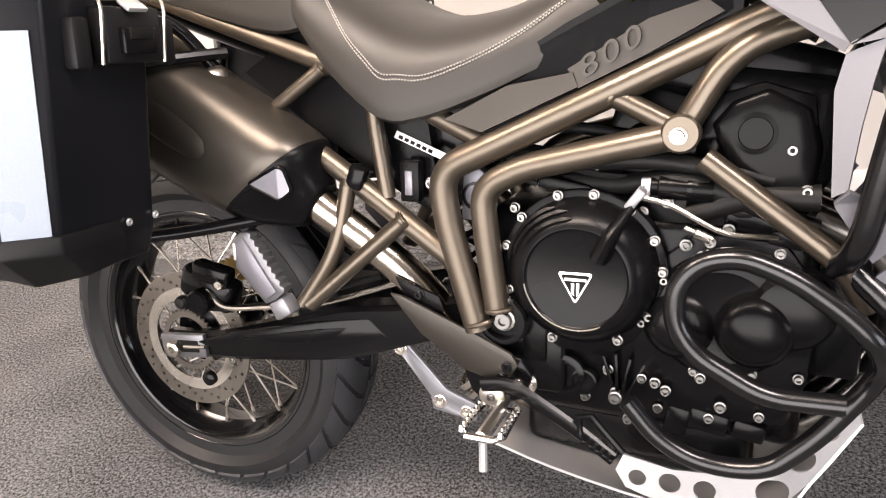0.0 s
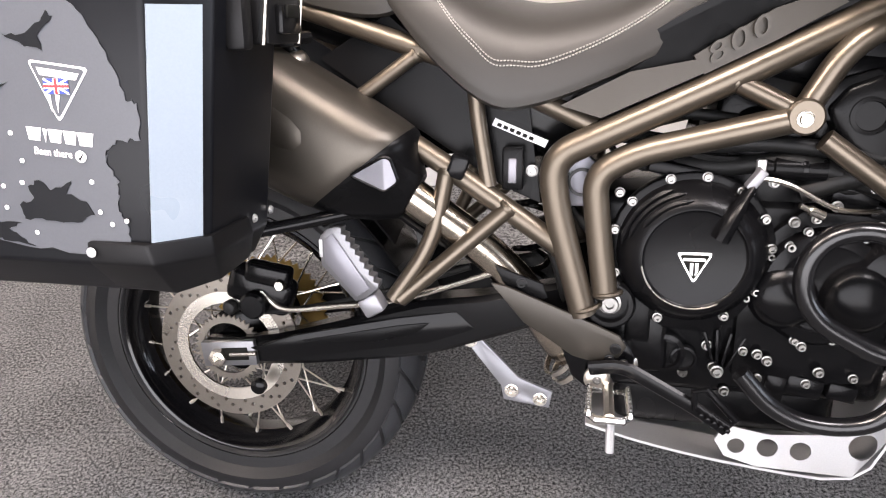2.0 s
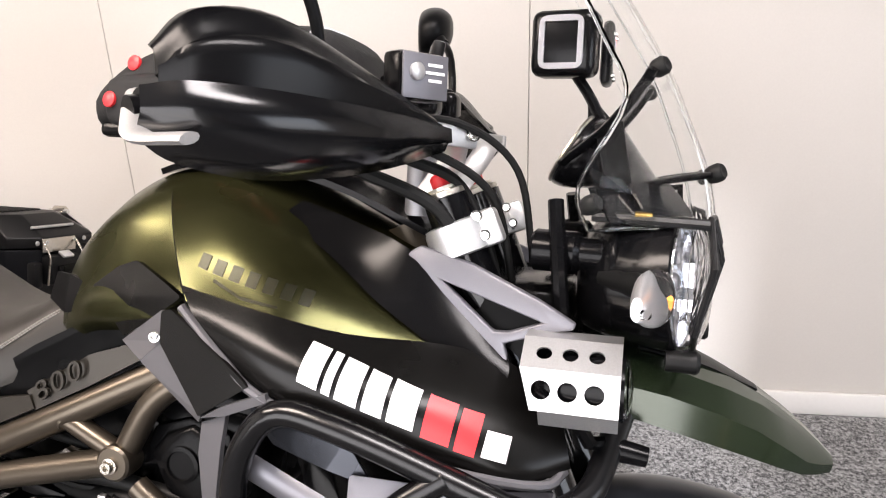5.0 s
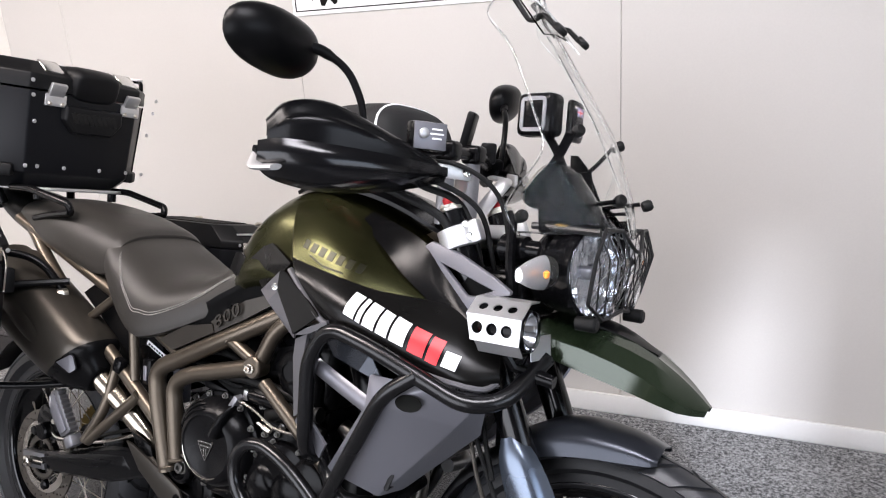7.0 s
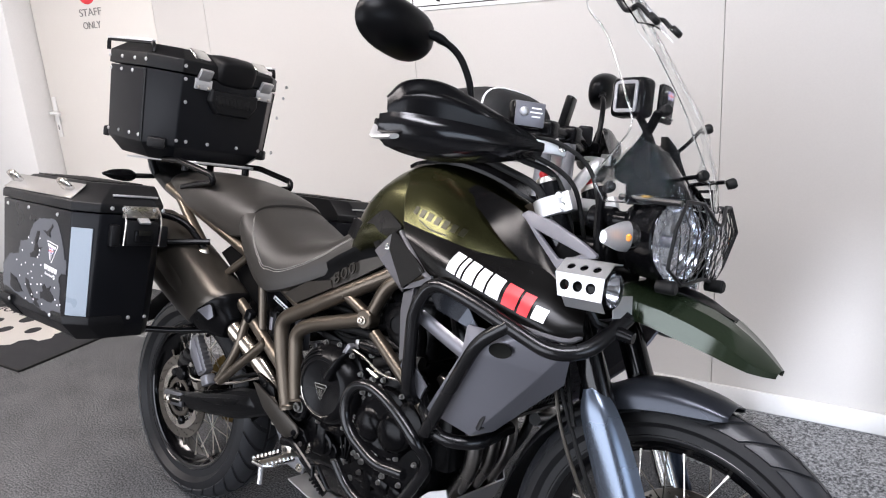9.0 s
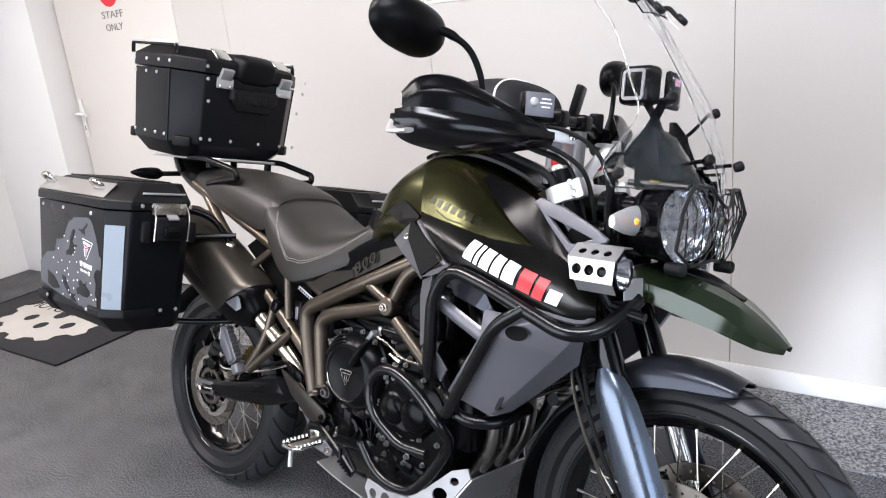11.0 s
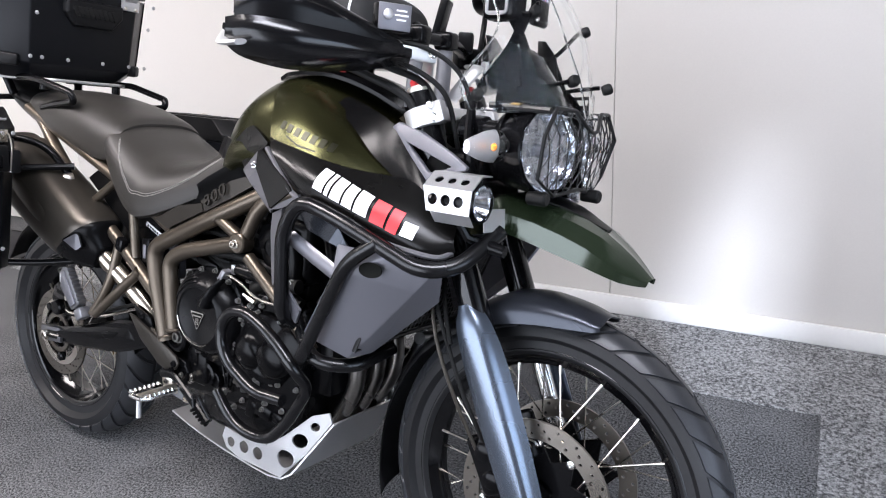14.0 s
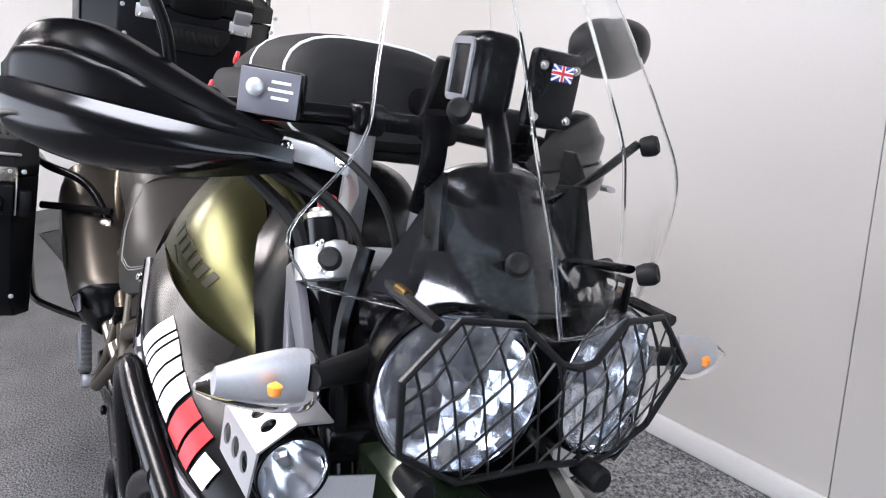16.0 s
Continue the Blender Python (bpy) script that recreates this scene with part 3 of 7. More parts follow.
tube("brace_tube", [(0.425, -0.15, 0.80), (0.432, -0.15, 0.725), (0.45, -0.155, 0.628)], 0.0115)
tube("footrest_hanger", [(0.392, -0.162, 0.652), (0.372, -0.175, 0.545), (0.315, -0.185, 0.462)], 0.0125, 0.05)
tube("footrest_hanger", [(0.482, -0.165, 0.602), (0.325, -0.185, 0.462)], 0.0125)
for p, d, r in (((0.845, Y, 0.735), (0.2, 0, -0.05), 0.0205), ((0.262, -0.15, 0.747), (0.09, 0, 0.07), 0.0125), ((0.345, -0.142, 0.806), (0.09, 0, 0.07), 0.0125), ((0.394, -0.162, 0.648), (0.02, 0, 0.1), 0.0145), ((0.478, -0.165, 0.600), (0.15, 0, 0.13), 0.0145),
                ((0.60, -0.155, 0.71), (0.2, 0, -0.1), 0.0175), ((0.552, -0.16, 0.548), (0.15, 0, -0.1), 0.0185), ((0.592, Y, 0.462), (0.1, 0, -0.3), 0.0225), ((0.62, Y, 0.485), (0.03, 0, -0.2), 0.021), ((0.762, Y, 0.774), (0.09, 0, -0.045), 0.0155)):
    part("weld", lathe([(r, -0.003), (r * 1.05, 0), (r, 0.003), (r * 0.8, 0.003), (r * 0.8, -0.003)], 18, axis_to(p, d), closed=True), TUBE, bike)
part("hanger_clamp", block((0.026, 0.022, 0.034), pose(0.408, -0.166, 0.657, 0, 20, 0), 0.005), SATIN, bike, "black clip on the seat rail")
for y in (1, -1):
    part("pivot_boss", lathe([(0.034, 0), (0.036, 0.006), (0.036, 0.03), (0.032, 0.034), (0.026, 0.034), (0.025, 0.022), (0.0, 0.022)], 28, at(0.624, -0.135 * y, 0.466) @ (SIDE if y > 0 else SIDE.inverted())), SATIN, bike, "black swinging arm pivot")
bolts([(0.624, -0.157, 0.466)], bike, 0.015, h=0.012, material=BOLTM, name="pivot_bolt")
part("frame_joint", lathe([(0.022, 0), (0.023, 0.01), (0.023, 0.03), (0.02, 0.033), (0, 0.033)], 20, at(0.845, -0.155, 0.733) @ SIDE), TUBE, bike)
bolts([(0.843, -0.188, 0.731)], bike, 0.0095, h=0.01, material=STEEL, name="frame_bolt")

# -- engine --
eng = part("engine", block((0.42, 0.25, 0.30), at(0.80, 0, 0.47), 0.02, 3), ENGINE, bike, "black painted engine cases")
part("sump", block((0.32, 0.2, 0.1), at(0.80, 0, 0.30), 0.02, 3), ENGINE, eng)
part("cylinder_block", block((0.26, 0.24, 0.2), pose(0.87, 0, 0.67, 0, 14, 0), 0.012), ENGINE, eng)
part("cam_cover", block((0.24, 0.26, 0.09), pose(0.90, 0, 0.80, 0, 14, 0), 0.02, 3), BLACKP, eng)
clut = part("clutch_cover", lathe([(0.100, 0), (0.100, 0.02), (0.097, 0.032), (0.090, 0.046), (0.080, 0.057), (0.072, 0.0625), (0.0675, 0.0635), (0.0655, 0.0605), (0.064, 0.0598), (0.0, 0.0605)], 72, at(0.729, -0.128, 0.545) @ SIDE), ENGINE, eng, "round black clutch cover with bright ring")
tongue = [(0.729 + 0.110 * math.cos(a), 0.545 + 0.110 * math.sin(a)) for a in np.radians(np.arange(-28, 222, 10))] + [(0.66, 0.455), (0.70, 0.43), (0.765, 0.425), (0.80, 0.455)]
part("cover_flange", plate(tongue, 0.024, upright(-0.124), bevel=0.003), ENGINE, clut)
bolts([(0.727 + 0.105 * math.cos(a), -0.15, 0.545 + 0.105 * math.sin(a)) for a in np.radians([28, 55, 82, 108, 140, 165, 200, 330, 5, 300, 250])], eng, 0.0065, h=0.008)
tri3 = [(0.0235, 0.019), (-0.0235, 0.019), (0.0, -0.024)]


def badge(m, k, parent, ring_m, back_m):
    """A round-cornered triangular badge with a plain emblem."""
    def rounded(t):
        p = bend([(*a, 0) for a in t + [t[0], t[1]]], 0.006 * k, 3)
        return [(v.x, v.y) for v in p[1:-1]][:12]
    o = rounded([(x * k, y * k) for x, y in tri3])
    b = part("badge", plate(o, 0.0012, m), back_m, parent)
    part("badge_rim", plate(o, 0.002, m, [[(x * 0.84, y * 0.84) for x, y in o]]), ring_m, b)
    for bar in ([(-0.014, 0.011), (0.014, 0.011), (0.014, 0.0075), (-0.014, 0.0075)], [(-0.005, 0.0045), (-0.0015, 0.0045), (-0.0015, -0.013), (-0.005, -0.008)], [(0.0015, 0.0045), (0.005, 0.0045), (0.005, -0.008), (0.0015, -0.013)]):
        part("badge_bar", plate([(x * k, y * k) for x, y in bar], 0.0019, m), ring_m, b)
    return b


badge(at(0.729, -0.1885, 0.536) @ SIDE @ Matrix.Rotation(0.02, 4, "Z"), 1.0, clut, CHROME, DARKL)
part("alternator_cover", lathe([(0.085, 0), (0.085, 0.02), (0.078, 0.03), (0.062, 0.034), (0.058, 0.032), (0.0, 0.036)], 48, at(0.905, -0.12, 0.50) @ SIDE), ENGINE, eng)
part("water_pump", lathe([(0.05, 0), (0.05, 0.04), (0.042, 0.055), (0.028, 0.06), (0.0, 0.062)], 36, at(0.985, -0.11, 0.52) @ SIDE), ENGINE, eng)
bolts([(0.905 + 0.083 * math.cos(a), -0.143, 0.50 + 0.083 * math.sin(a)) for a in np.radians([10, 60, 110, 150, 200, 250, 300])], eng, 0.006, h=0.008)
part("oil_cap", lathe([(0.026, 0), (0.026, 0.014), (0.021, 0.016), (0.019, 0.01), (0, 0.01)], 28, at(0.706, -0.125, 0.385) @ SIDE), ENGINE, eng)
part("air_box", block((0.16, 0.28, 0.15), pose(0.94, 0, 0.735, 0, 6, 0), 0.03, 4), BLACKP, bike, "black plastic airbox cover")
part("side_cover", plate([(0.30, 0.86), (0.43, 0.75), (0.50, 0.74), (0.52, 0.60), (0.47, 0.62), (0.30, 0.73), (0.2, 0.8)], 0.25, upright(0.125)), BLACKP, bike)

# -- exhaust --
part("mid_pipe", sweep(bend([(0.66, -0.05, 0.30), (0.56, -0.10, 0.36), (0.50, -0.12, 0.47), (0.44, -0.14, 0.535), (0.33, -0.165, 0.62)], 0.06), 0.027, 16), PIPE, bike, "heat-tinted steel exhaust pipe")
d = Vector((-0.87, -0.03, 0.48)).normalized()
u = Vector((0, 1, 0))
w = d.cross(u).normalized()
if w.z < 0:
    w = -w
o0 = Vector((0.345, -0.165, 0.612))


def can_ring(t, a, b, slant=0.0):
    return [p - d * (slant * (p - o0 - d * t).dot(w)) for p in oval(o0 + d * t, u, w, a, b, 32, 2.7)]


muf = part("muffler", loft([can_ring(t, a, b) for t, a, b in ((0.10, 0.055, 0.06), (0.14, 0.068, 0.076), (0.43, 0.07, 0.08), (0.455, 0.06, 0.07), (0.46, 0.045, 0.05))], 2), MUFF, bike, "bronze-grey upswept muffler")
part("heat_shield", loft([can_ring(0.078, 0.066, 0.076, 0.42), can_ring(0.084, 0.073, 0.084, 0.42), can_ring(0.13, 0.077, 0.088, 0.3), can_ring(0.24, 0.08, 0.092, 0.1), can_ring(0.40, 0.08, 0.092), can_ring(0.415, 0.074, 0.086)], 2), MUFF, muf, "bronze-grey metallic heat shield")
part("shield_crease", loft([oval(o0 + d * t + Vector((0, -0.079, 0.012)), (0.87, 0, -0.48), (0.4, 0, 0.8), a, 0.028, 14, 3) for t, a in ((0.25, 0.10),)] + [oval(o0 + d * 0.25 + Vector((0, -0.0825, 0.012)), (0.87, 0, -0.48), (0.4, 0, 0.8), 0.088, 0.02, 14, 3)]), MUFF, muf)
collar = part("muffler_collar", loft([can_ring(0.0, 0.031, 0.032), can_ring(0.004, 0.036, 0.038), can_ring(0.03, 0.05, 0.058, 0.1), can_ring(0.058, 0.064, 0.078, 0.3), can_ring(0.080, 0.072, 0.083, 0.42), can_ring(0.096, 0.0725, 0.0835, 0.42)], 2), BLACKP, muf, "black collar with a three-cornered cut-out")
wt = [Vector(p) for p in ((0.275, -0.243, 0.654), (0.319, -0.234, 0.679), (0.328, -0.231, 0.676), (0.338, -0.228, 0.644), (0.320, -0.234, 0.631))]
part("collar_window", sweep(bend([wt[0].lerp(wt[1], 0.5), *wt[1:], wt[0], wt[0].lerp(wt[1], 0.5)], 0.006, 3)[:-1], 0.0024, 6, True), BLACKP, collar, "glossy window rim")
wp = bmesh.new()
mid = sum(wt, Vector()) / 5
wp.faces.new([wp.verts.new(p + (mid - p) * 0.06 + Vector((0.0, -0.001, 0))) for p in wt])
bmesh.ops.solidify(wp, geom=wp.faces[:], thickness=0.002)
part("window_mesh", wp, SHROUD, collar, "grey window panel")

# -- swinging arm --
def arm_section(x, z, h, y0, y1):
    return [(x, y0, z + h), (x, y1 + 0.008, z + h), (x, y1, z + h - 0.008), (x, y1, z - h + 0.008), (x, y1 + 0.008, z - h), (x, y0, z - h)]


arm = part("swinging_arm", loft([arm_section(x, z, h, -0.095, y1) for x, z, h, y1 in ((-0.03, 0.322, 0.022, -0.118), (0.05, 0.328, 0.024, -0.12), (0.14, 0.345, 0.03, -0.128), (0.25, 0.372, 0.038, -0.135), (0.35, 0.398, 0.045, -0.14), (0.44, 0.42, 0.036, -0.14), (0.55, 0.45, 0.03, -0.13), (0.64, 0.466, 0.03, -0.12))], 2), SATIN, bike, "black swinging arm with plastic guard")
part("arm_guard", plate([(0.06, 0.345), (0.14, 0.374), (0.31, 0.415), (0.40, 0.432), (0.43, 0.405), (0.36, 0.378), (0.20, 0.345), (0.10, 0.335)], 0.006, upright(-0.136), bevel=0.002), SATIN, arm)
part("arm_inset", plate([(0.15, 0.366), (0.31, 0.403), (0.36, 0.411), (0.335, 0.389), (0.26, 0.371)], 0.003, upright(-0.1415), bevel=0.001), BLACKP, arm)
part("axle_block", block((0.096, 0.012, 0.044), pose(0.016, -0.124, 0.326, 0, -6, 0), 0.003), PEGM, arm, "bright alloy axle adjuster block")
part("adjuster_slot", block((0.046, 0.004, 0.022), pose(0.028, -0.1295, 0.327, 0, -6, 0), 0.001), DARKL, arm)
part("adjuster_bolt", sweep([(0.02, -0.131, 0.326), (0.066, -0.131, 0.331)], 0.004, 8), STEEL, arm)
part("speed_sensor", lathe([(0.013, 0), (0.013, 0.01), (0.009, 0.013), (0, 0.013)], 18, at(0.062, -0.118, 0.268) @ SIDE), SATIN, arm)
part("axle_nut", lathe([(0.015, 0), (0.015, 0.012), (0.012, 0.014), (0.006, 0.014), (0.006, 0.008), (0, 0.008)], 6, at(0.0, -0.13, 0.321) @ SIDE), STEEL, arm)
part("swinging_arm", mirrored(loft([arm_section(x, z, h, -0.095, y1) for x, z, h, y1 in ((-0.03, 0.322, 0.022, -0.118), (0.25, 0.372, 0.03, -0.135), (0.64, 0.466, 0.03, -0.12))], 2)), BLACKP, bike)
cal = part("rear_caliper", block((0.11, 0.045, 0.06), pose(0.075, -0.107, 0.437, 0, 18, 0), 0.014, 3), SATIN, bike, "black rear brake caliper")
part("caliper_bridge", block((0.075, 0.03, 0.035), pose(0.095, -0.122, 0.468, 0, 10, 0), 0.008, 3), SATIN, cal)
part("slide_boot", lathe([(0.011, 0), (0.012, 0.006), (0.009, 0.01), (0.012, 0.014), (0.009, 0.018), (0, 0.02)], 18, at(0.03, -0.125, 0.412) @ SIDE), RUBBERS, cal)
part("banjo", lathe([(0.010, 0), (0.010, 0.006), (0.007, 0.012), (0, 0.012)], 14, at(0.119, -0.132, 0.455) @ SIDE), STEEL, cal)
part("piston_cap", lathe([(0.022, 0), (0.022, 0.016), (0.018, 0.02), (0, 0.02)], 24, at(0.072, -0.128, 0.419) @ SIDE), SATIN, cal)

# -- seats --
def flank(top, hw, bot, a):
    """The seat's rounded side, from the crown (a = 0) to the lower edge (a = 90)."""
    return hw * math.sin(radians(a)) ** 0.72, bot + (top - bot) * math.cos(radians(a)) ** 0.6


def seat_section(x, top, hw, bot):
    half = [flank(top, hw, bot, a) for a in (0, 8, 18, 30, 42, 54, 65, 74, 81, 86, 88.8)] + [(hw * 0.93, bot), (hw * 0.5, bot + 0.012), (0.0, bot + 0.015)]
    return [(x, -y, z) for y, z in half] + [(x, y, z) for y, z in half[1:-1]][::-1]


def smooth_loop(sec, k=2):
    P = np.array(sec)
    Q = catmull(np.concatenate([P[-3:], P, P[:3]]), k)
    return Q[3 * k:3 * k + len(P) * k]


RS = [(0.295, 0.945, 0.13, 0.90), (0.31, 0.958, 0.15, 0.868), (0.38, 0.925, 0.17, 0.79), (0.455, 0.888, 0.18, 0.737), (0.52, 0.875, 0.178, 0.742), (0.60, 0.885, 0.165, 0.772), (0.66, 0.91, 0.15, 0.80), (0.72, 0.948, 0.138, 0.828), (0.785, 0.965, 0.13, 0.855), (0.825, 0.955, 0.125, 0.875), (0.84, 0.935, 0.12, 0.885)]
seat = part("rider_seat", loft([smooth_loop(seat_section(*s)) for s in RS], 4), SEAT, bike, "grey-black vinyl rider seat with pale stitching")
PS = [(-0.14, 1.0, 0.085, 0.965), (-0.12, 1.018, 0.11, 0.95), (-0.02, 1.026, 0.128, 0.925), (0.10, 1.02, 0.142, 0.895), (0.20, 1.005, 0.15, 0.868), (0.27, 0.988, 0.15, 0.855), (0.315, 0.972, 0.146, 0.86), (0.335, 0.955, 0.135, 0.88)]
part("pillion_seat", loft([smooth_loop(seat_section(*s)) for s in PS], 4), SEAT, bike, "grey-black vinyl pillion seat")

# -- tank --
def tank_section(x, top, w1, w2, zm, w3, zl):
    half = [(0.0, top), (w1 * 0.55, top - 0.004), (w1 * 0.95, top - 0.022), ((w1 + w2) / 2, (top - 0.02 + zm) / 2 + 0.008), (w2, zm), (w3, zl), (w3 * 0.96, zl - 0.05), (0.0, zl - 0.05)]
    return [(x, -y, z) for y, z in half] + [(x, y, z) for y, z in half[1:-1]][::-1]


TS = [(0.685, 0.95, 0.045, 0.055, 0.925, 0.065, 0.90), (0.695, 0.962, 0.06, 0.075, 0.935, 0.085, 0.90), (0.71, 0.98, 0.075, 0.095, 0.94, 0.11, 0.91), (0.75, 1.028, 0.09, 0.12, 0.97, 0.14, 0.92), (0.80, 1.07, 0.10, 0.135, 0.995, 0.165, 0.94),
      (0.86, 1.096, 0.108, 0.146, 1.005, 0.185, 0.95), (0.94, 1.104, 0.105, 0.153, 1.0, 0.20, 0.955), (1.02, 1.085, 0.08, 0.148, 0.985, 0.20, 0.945), (1.10, 1.05, 0.065, 0.14, 0.955, 0.185, 0.93), (1.18, 1.01, 0.065, 0.136, 0.93, 0.165, 0.91), (1.26, 0.965, 0.07, 0.13, 0.905, 0.14, 0.89), (1.32, 0.93, 0.075, 0.12, 0.88, 0.13, 0.86)]
tank = part("fuel_tank", loft([smooth_loop(tank_section(*s)) for s in TS], 4), OLIVE, bike, "satin olive green fuel tank", 60)
cap = Patch([[(x, y, z + 0.003 - 1.2 * y * y) for y in (-w, -w * 0.5, 0.0, w * 0.5, w)] for x, z, w in ((0.83, 1.087, 0.06), (0.88, 1.102, 0.085), (0.95, 1.109, 0.098), (1.03, 1.103, 0.098), (1.11, 1.076, 0.085), (1.20, 1.03, 0.07))])
part("tank_top", cap.sheet(-0.008), SATIN, tank, "black tank top cover")
def bulged(a, b, out):
    """A row from a down to b that swells outward between them."""
    a, b = Vector(a), Vector(b)
    n = Vector((0, b.z - a.z, a.y - b.y))
    n = n.normalized() if n.length > 1e-6 else Vector((0, -1, 0))
    return [a.lerp(b, t) + n * (out * 4 * t * (1 - t)) for t in (0, 0.3, 0.65, 1)]


INLAY = Patch([bulged((0.888, -0.120, 1.066), (0.968, -0.214, 0.950), 0.010), bulged((0.965, -0.112, 1.072), (1.018, -0.212, 0.940), 0.016), bulged((1.035, -0.102, 1.046), (1.082, -0.206, 0.926), 0.015),
               bulged((1.113, -0.120, 0.99), (1.138, -0.190, 0.910), 0.009), bulged((1.182, -0.135, 0.945), (1.192, -0.172, 0.903), 0.004), bulged((1.238, -0.147, 0.919), (1.240, -0.155, 0.910), 0.0)], 5, 5)
part("side_inlay", INLAY.sheet(0.0045), OLIVE, tank, "raised olive green side panel of the tank", 60)
rim = [Vector(p) + Vector((0, -0.0015, 0)) for p in list(INLAY.g[::-1, 0]) + list(INLAY.g[0, 1:]) + list(INLAY.g[1:, -1])]
part("panel_seam", sweep(rim, 0.0022, 5), DARKL, tank)

# the black lower panel with its decal, the grey trim above it
LOW = Patch([[(0.955, -0.205, 0.965), (1.06, -0.215, 0.945), (1.15, -0.20, 0.925), (1.25, -0.165, 0.915), (1.32, -0.15, 0.90), (1.37, -0.14, 0.86)],
             [(0.985, -0.225, 0.94), (1.08, -0.243, 0.91), (1.17, -0.243, 0.89), (1.26, -0.228, 0.875), (1.33, -0.205, 0.855), (1.385, -0.17, 0.84)],
             [(1.02, -0.23, 0.905), (1.10, -0.246, 0.872), (1.19, -0.248, 0.855), (1.28, -0.238, 0.835), (1.345, -0.222, 0.815), (1.392, -0.185, 0.82)],
             [(1.05, -0.222, 0.875), (1.12, -0.235, 0.852), (1.20, -0.24, 0.832), (1.29, -0.232, 0.815), (1.35, -0.215, 0.80), (1.395, -0.182, 0.808)]], 4, 4)
both("tank_side_panel", LOW.sheet(-0.006), LOWM, bike, "satin black tank side panel")
SHO = Patch([[(1.044, -0.072, 1.056), (1.12, -0.090, 1.036), (1.194, -0.114, 1.014), (1.25, -0.128, 0.968), (1.315, -0.146, 0.908)],
             [(1.034, -0.082, 1.048), (1.11, -0.108, 1.015), (1.18, -0.130, 0.975), (1.25, -0.146, 0.934), (1.325, -0.162, 0.888)],
             [(1.028, -0.094, 1.036), (1.105, -0.126, 0.996), (1.165, -0.139, 0.955), (1.24, -0.153, 0.912), (1.315, -0.170, 0.868)]], 3, 4)
both("shoulder_panel", SHO.sheet(-0.009), SATIN, bike, "black tank shoulder panel")
STRUT = [(1.193, 1.01), (1.211, 1.021), (1.276, 1.006), (1.355, 0.974), (1.394, 0.954), (1.391, 0.947), (1.377, 0.944), (1.317, 0.924), (1.326, 0.895), (1.34, 0.877), (1.326, 0.877), (1.314, 0.903), (1.264, 0.94), (1.213, 0.989)]
st = plate(STRUT, 0.012, upright(0.006), [[(1.242, 0.984), (1.358, 0.951), (1.32, 0.937), (1.304, 0.936)]], 0.003)
for v in st.verts:
    v.co.y += -0.118 - 0.21 * (v.co.x - 1.19) - 0.12 * (1.011 - 0.31 * (v.co.x - 1.194) - v.co.z)
both("grey_strut", st, SHROUD, bike, "grey painted openwork strut beside the tank")
both("strut_backing", Patch([[(1.20, -0.10, 1.0), (1.28, -0.12, 0.985), (1.37, -0.13, 0.955)], [(1.22, -0.11, 0.97), (1.29, -0.13, 0.935), (1.34, -0.14, 0.90)]], 3, 3).sheet(0.004), BLACKP, bike)
def shell(verts, faces, th=0.004):
    """A faceted panel of plane faces with a thickness."""
    bm = bmesh.new()
    vs = [bm.verts.new(v) for v in verts]
    for f in faces:
        bm.faces.new([vs[i] for i in f])
    bmesh.ops.recalc_face_normals(bm, faces=bm.faces[:])
    es = [e for e in bm.edges if len(e.link_faces) == 2]
    bmesh.ops.bevel(bm, geom=es, offset=0.003, segments=2, affect="EDGES", profile=0.5)
    bmesh.ops.solidify(bm, geom=bm.faces[:], thickness=th)
    return bm


both("knee_panel", shell([(0.80, -0.162, 0.948), (0.85, -0.176, 0.978), (0.88, -0.183, 0.988), (0.92, -0.202, 0.975), (0.966, -0.222, 0.957), (0.868, -0.192, 0.897), (0.88, -0.196, 0.945)], [(0, 1, 6), (1, 2, 6), (2, 3, 6), (3, 4, 6), (4, 5, 6), (5, 0, 6)], 0.008), LOWM, bike, "satin black knee panel")
both("tank_skirt", shell([(0.695, -0.10, 0.95), (0.745, -0.135, 0.955), (0.798, -0.154, 0.943), (0.79, -0.158, 0.915), (0.74, -0.142, 0.905), (0.69, -0.11, 0.915)], [(0, 1, 4, 5), (1, 2, 3, 4)], 0.006), BLACKP, bike)
both("grey_trim", shell([(0.872, -0.200, 0.895), (0.944, -0.226, 0.942), (0.946, -0.230, 0.907), (0.912, -0.222, 0.880)], [(0, 1, 2, 3)]), GREYP, bike, "metallic grey trim panel below the tank")
both("trim_rear", shell([(0.9465, -0.226, 0.942), (0.962, -0.230, 0.945), (1.069, -0.252, 0.877), (1.002, -0.242, 0.833), (0.9465, -0.230, 0.907)], [(0, 1, 2), (0, 2, 3, 4)]), LOWM, bike, "satin black trim panel")
both("trim_lower", shell([(0.912, -0.222, 0.8795), (0.946, -0.230, 0.9065), (1.002, -0.242, 0.8325), (0.998, -0.239, 0.824)], [(0, 1, 2, 3)]), GREYP, bike, "metallic grey lower trim facet")
bolts([(0.938, -0.231, 0.912)], bike, 0.006, (0.2, -1, 0.2), CHROME)
both("panel_lip", sweep(catmull([(0.97, -0.228, 0.948), (1.03, -0.242, 0.897), (1.075, -0.251, 0.866), (1.16, -0.253, 0.838), (1.28, -0.246, 0.812), (1.37, -0.216, 0.796), (1.392, -0.186, 0.803)], 4), 0.0055, 8), GREYP, bike)

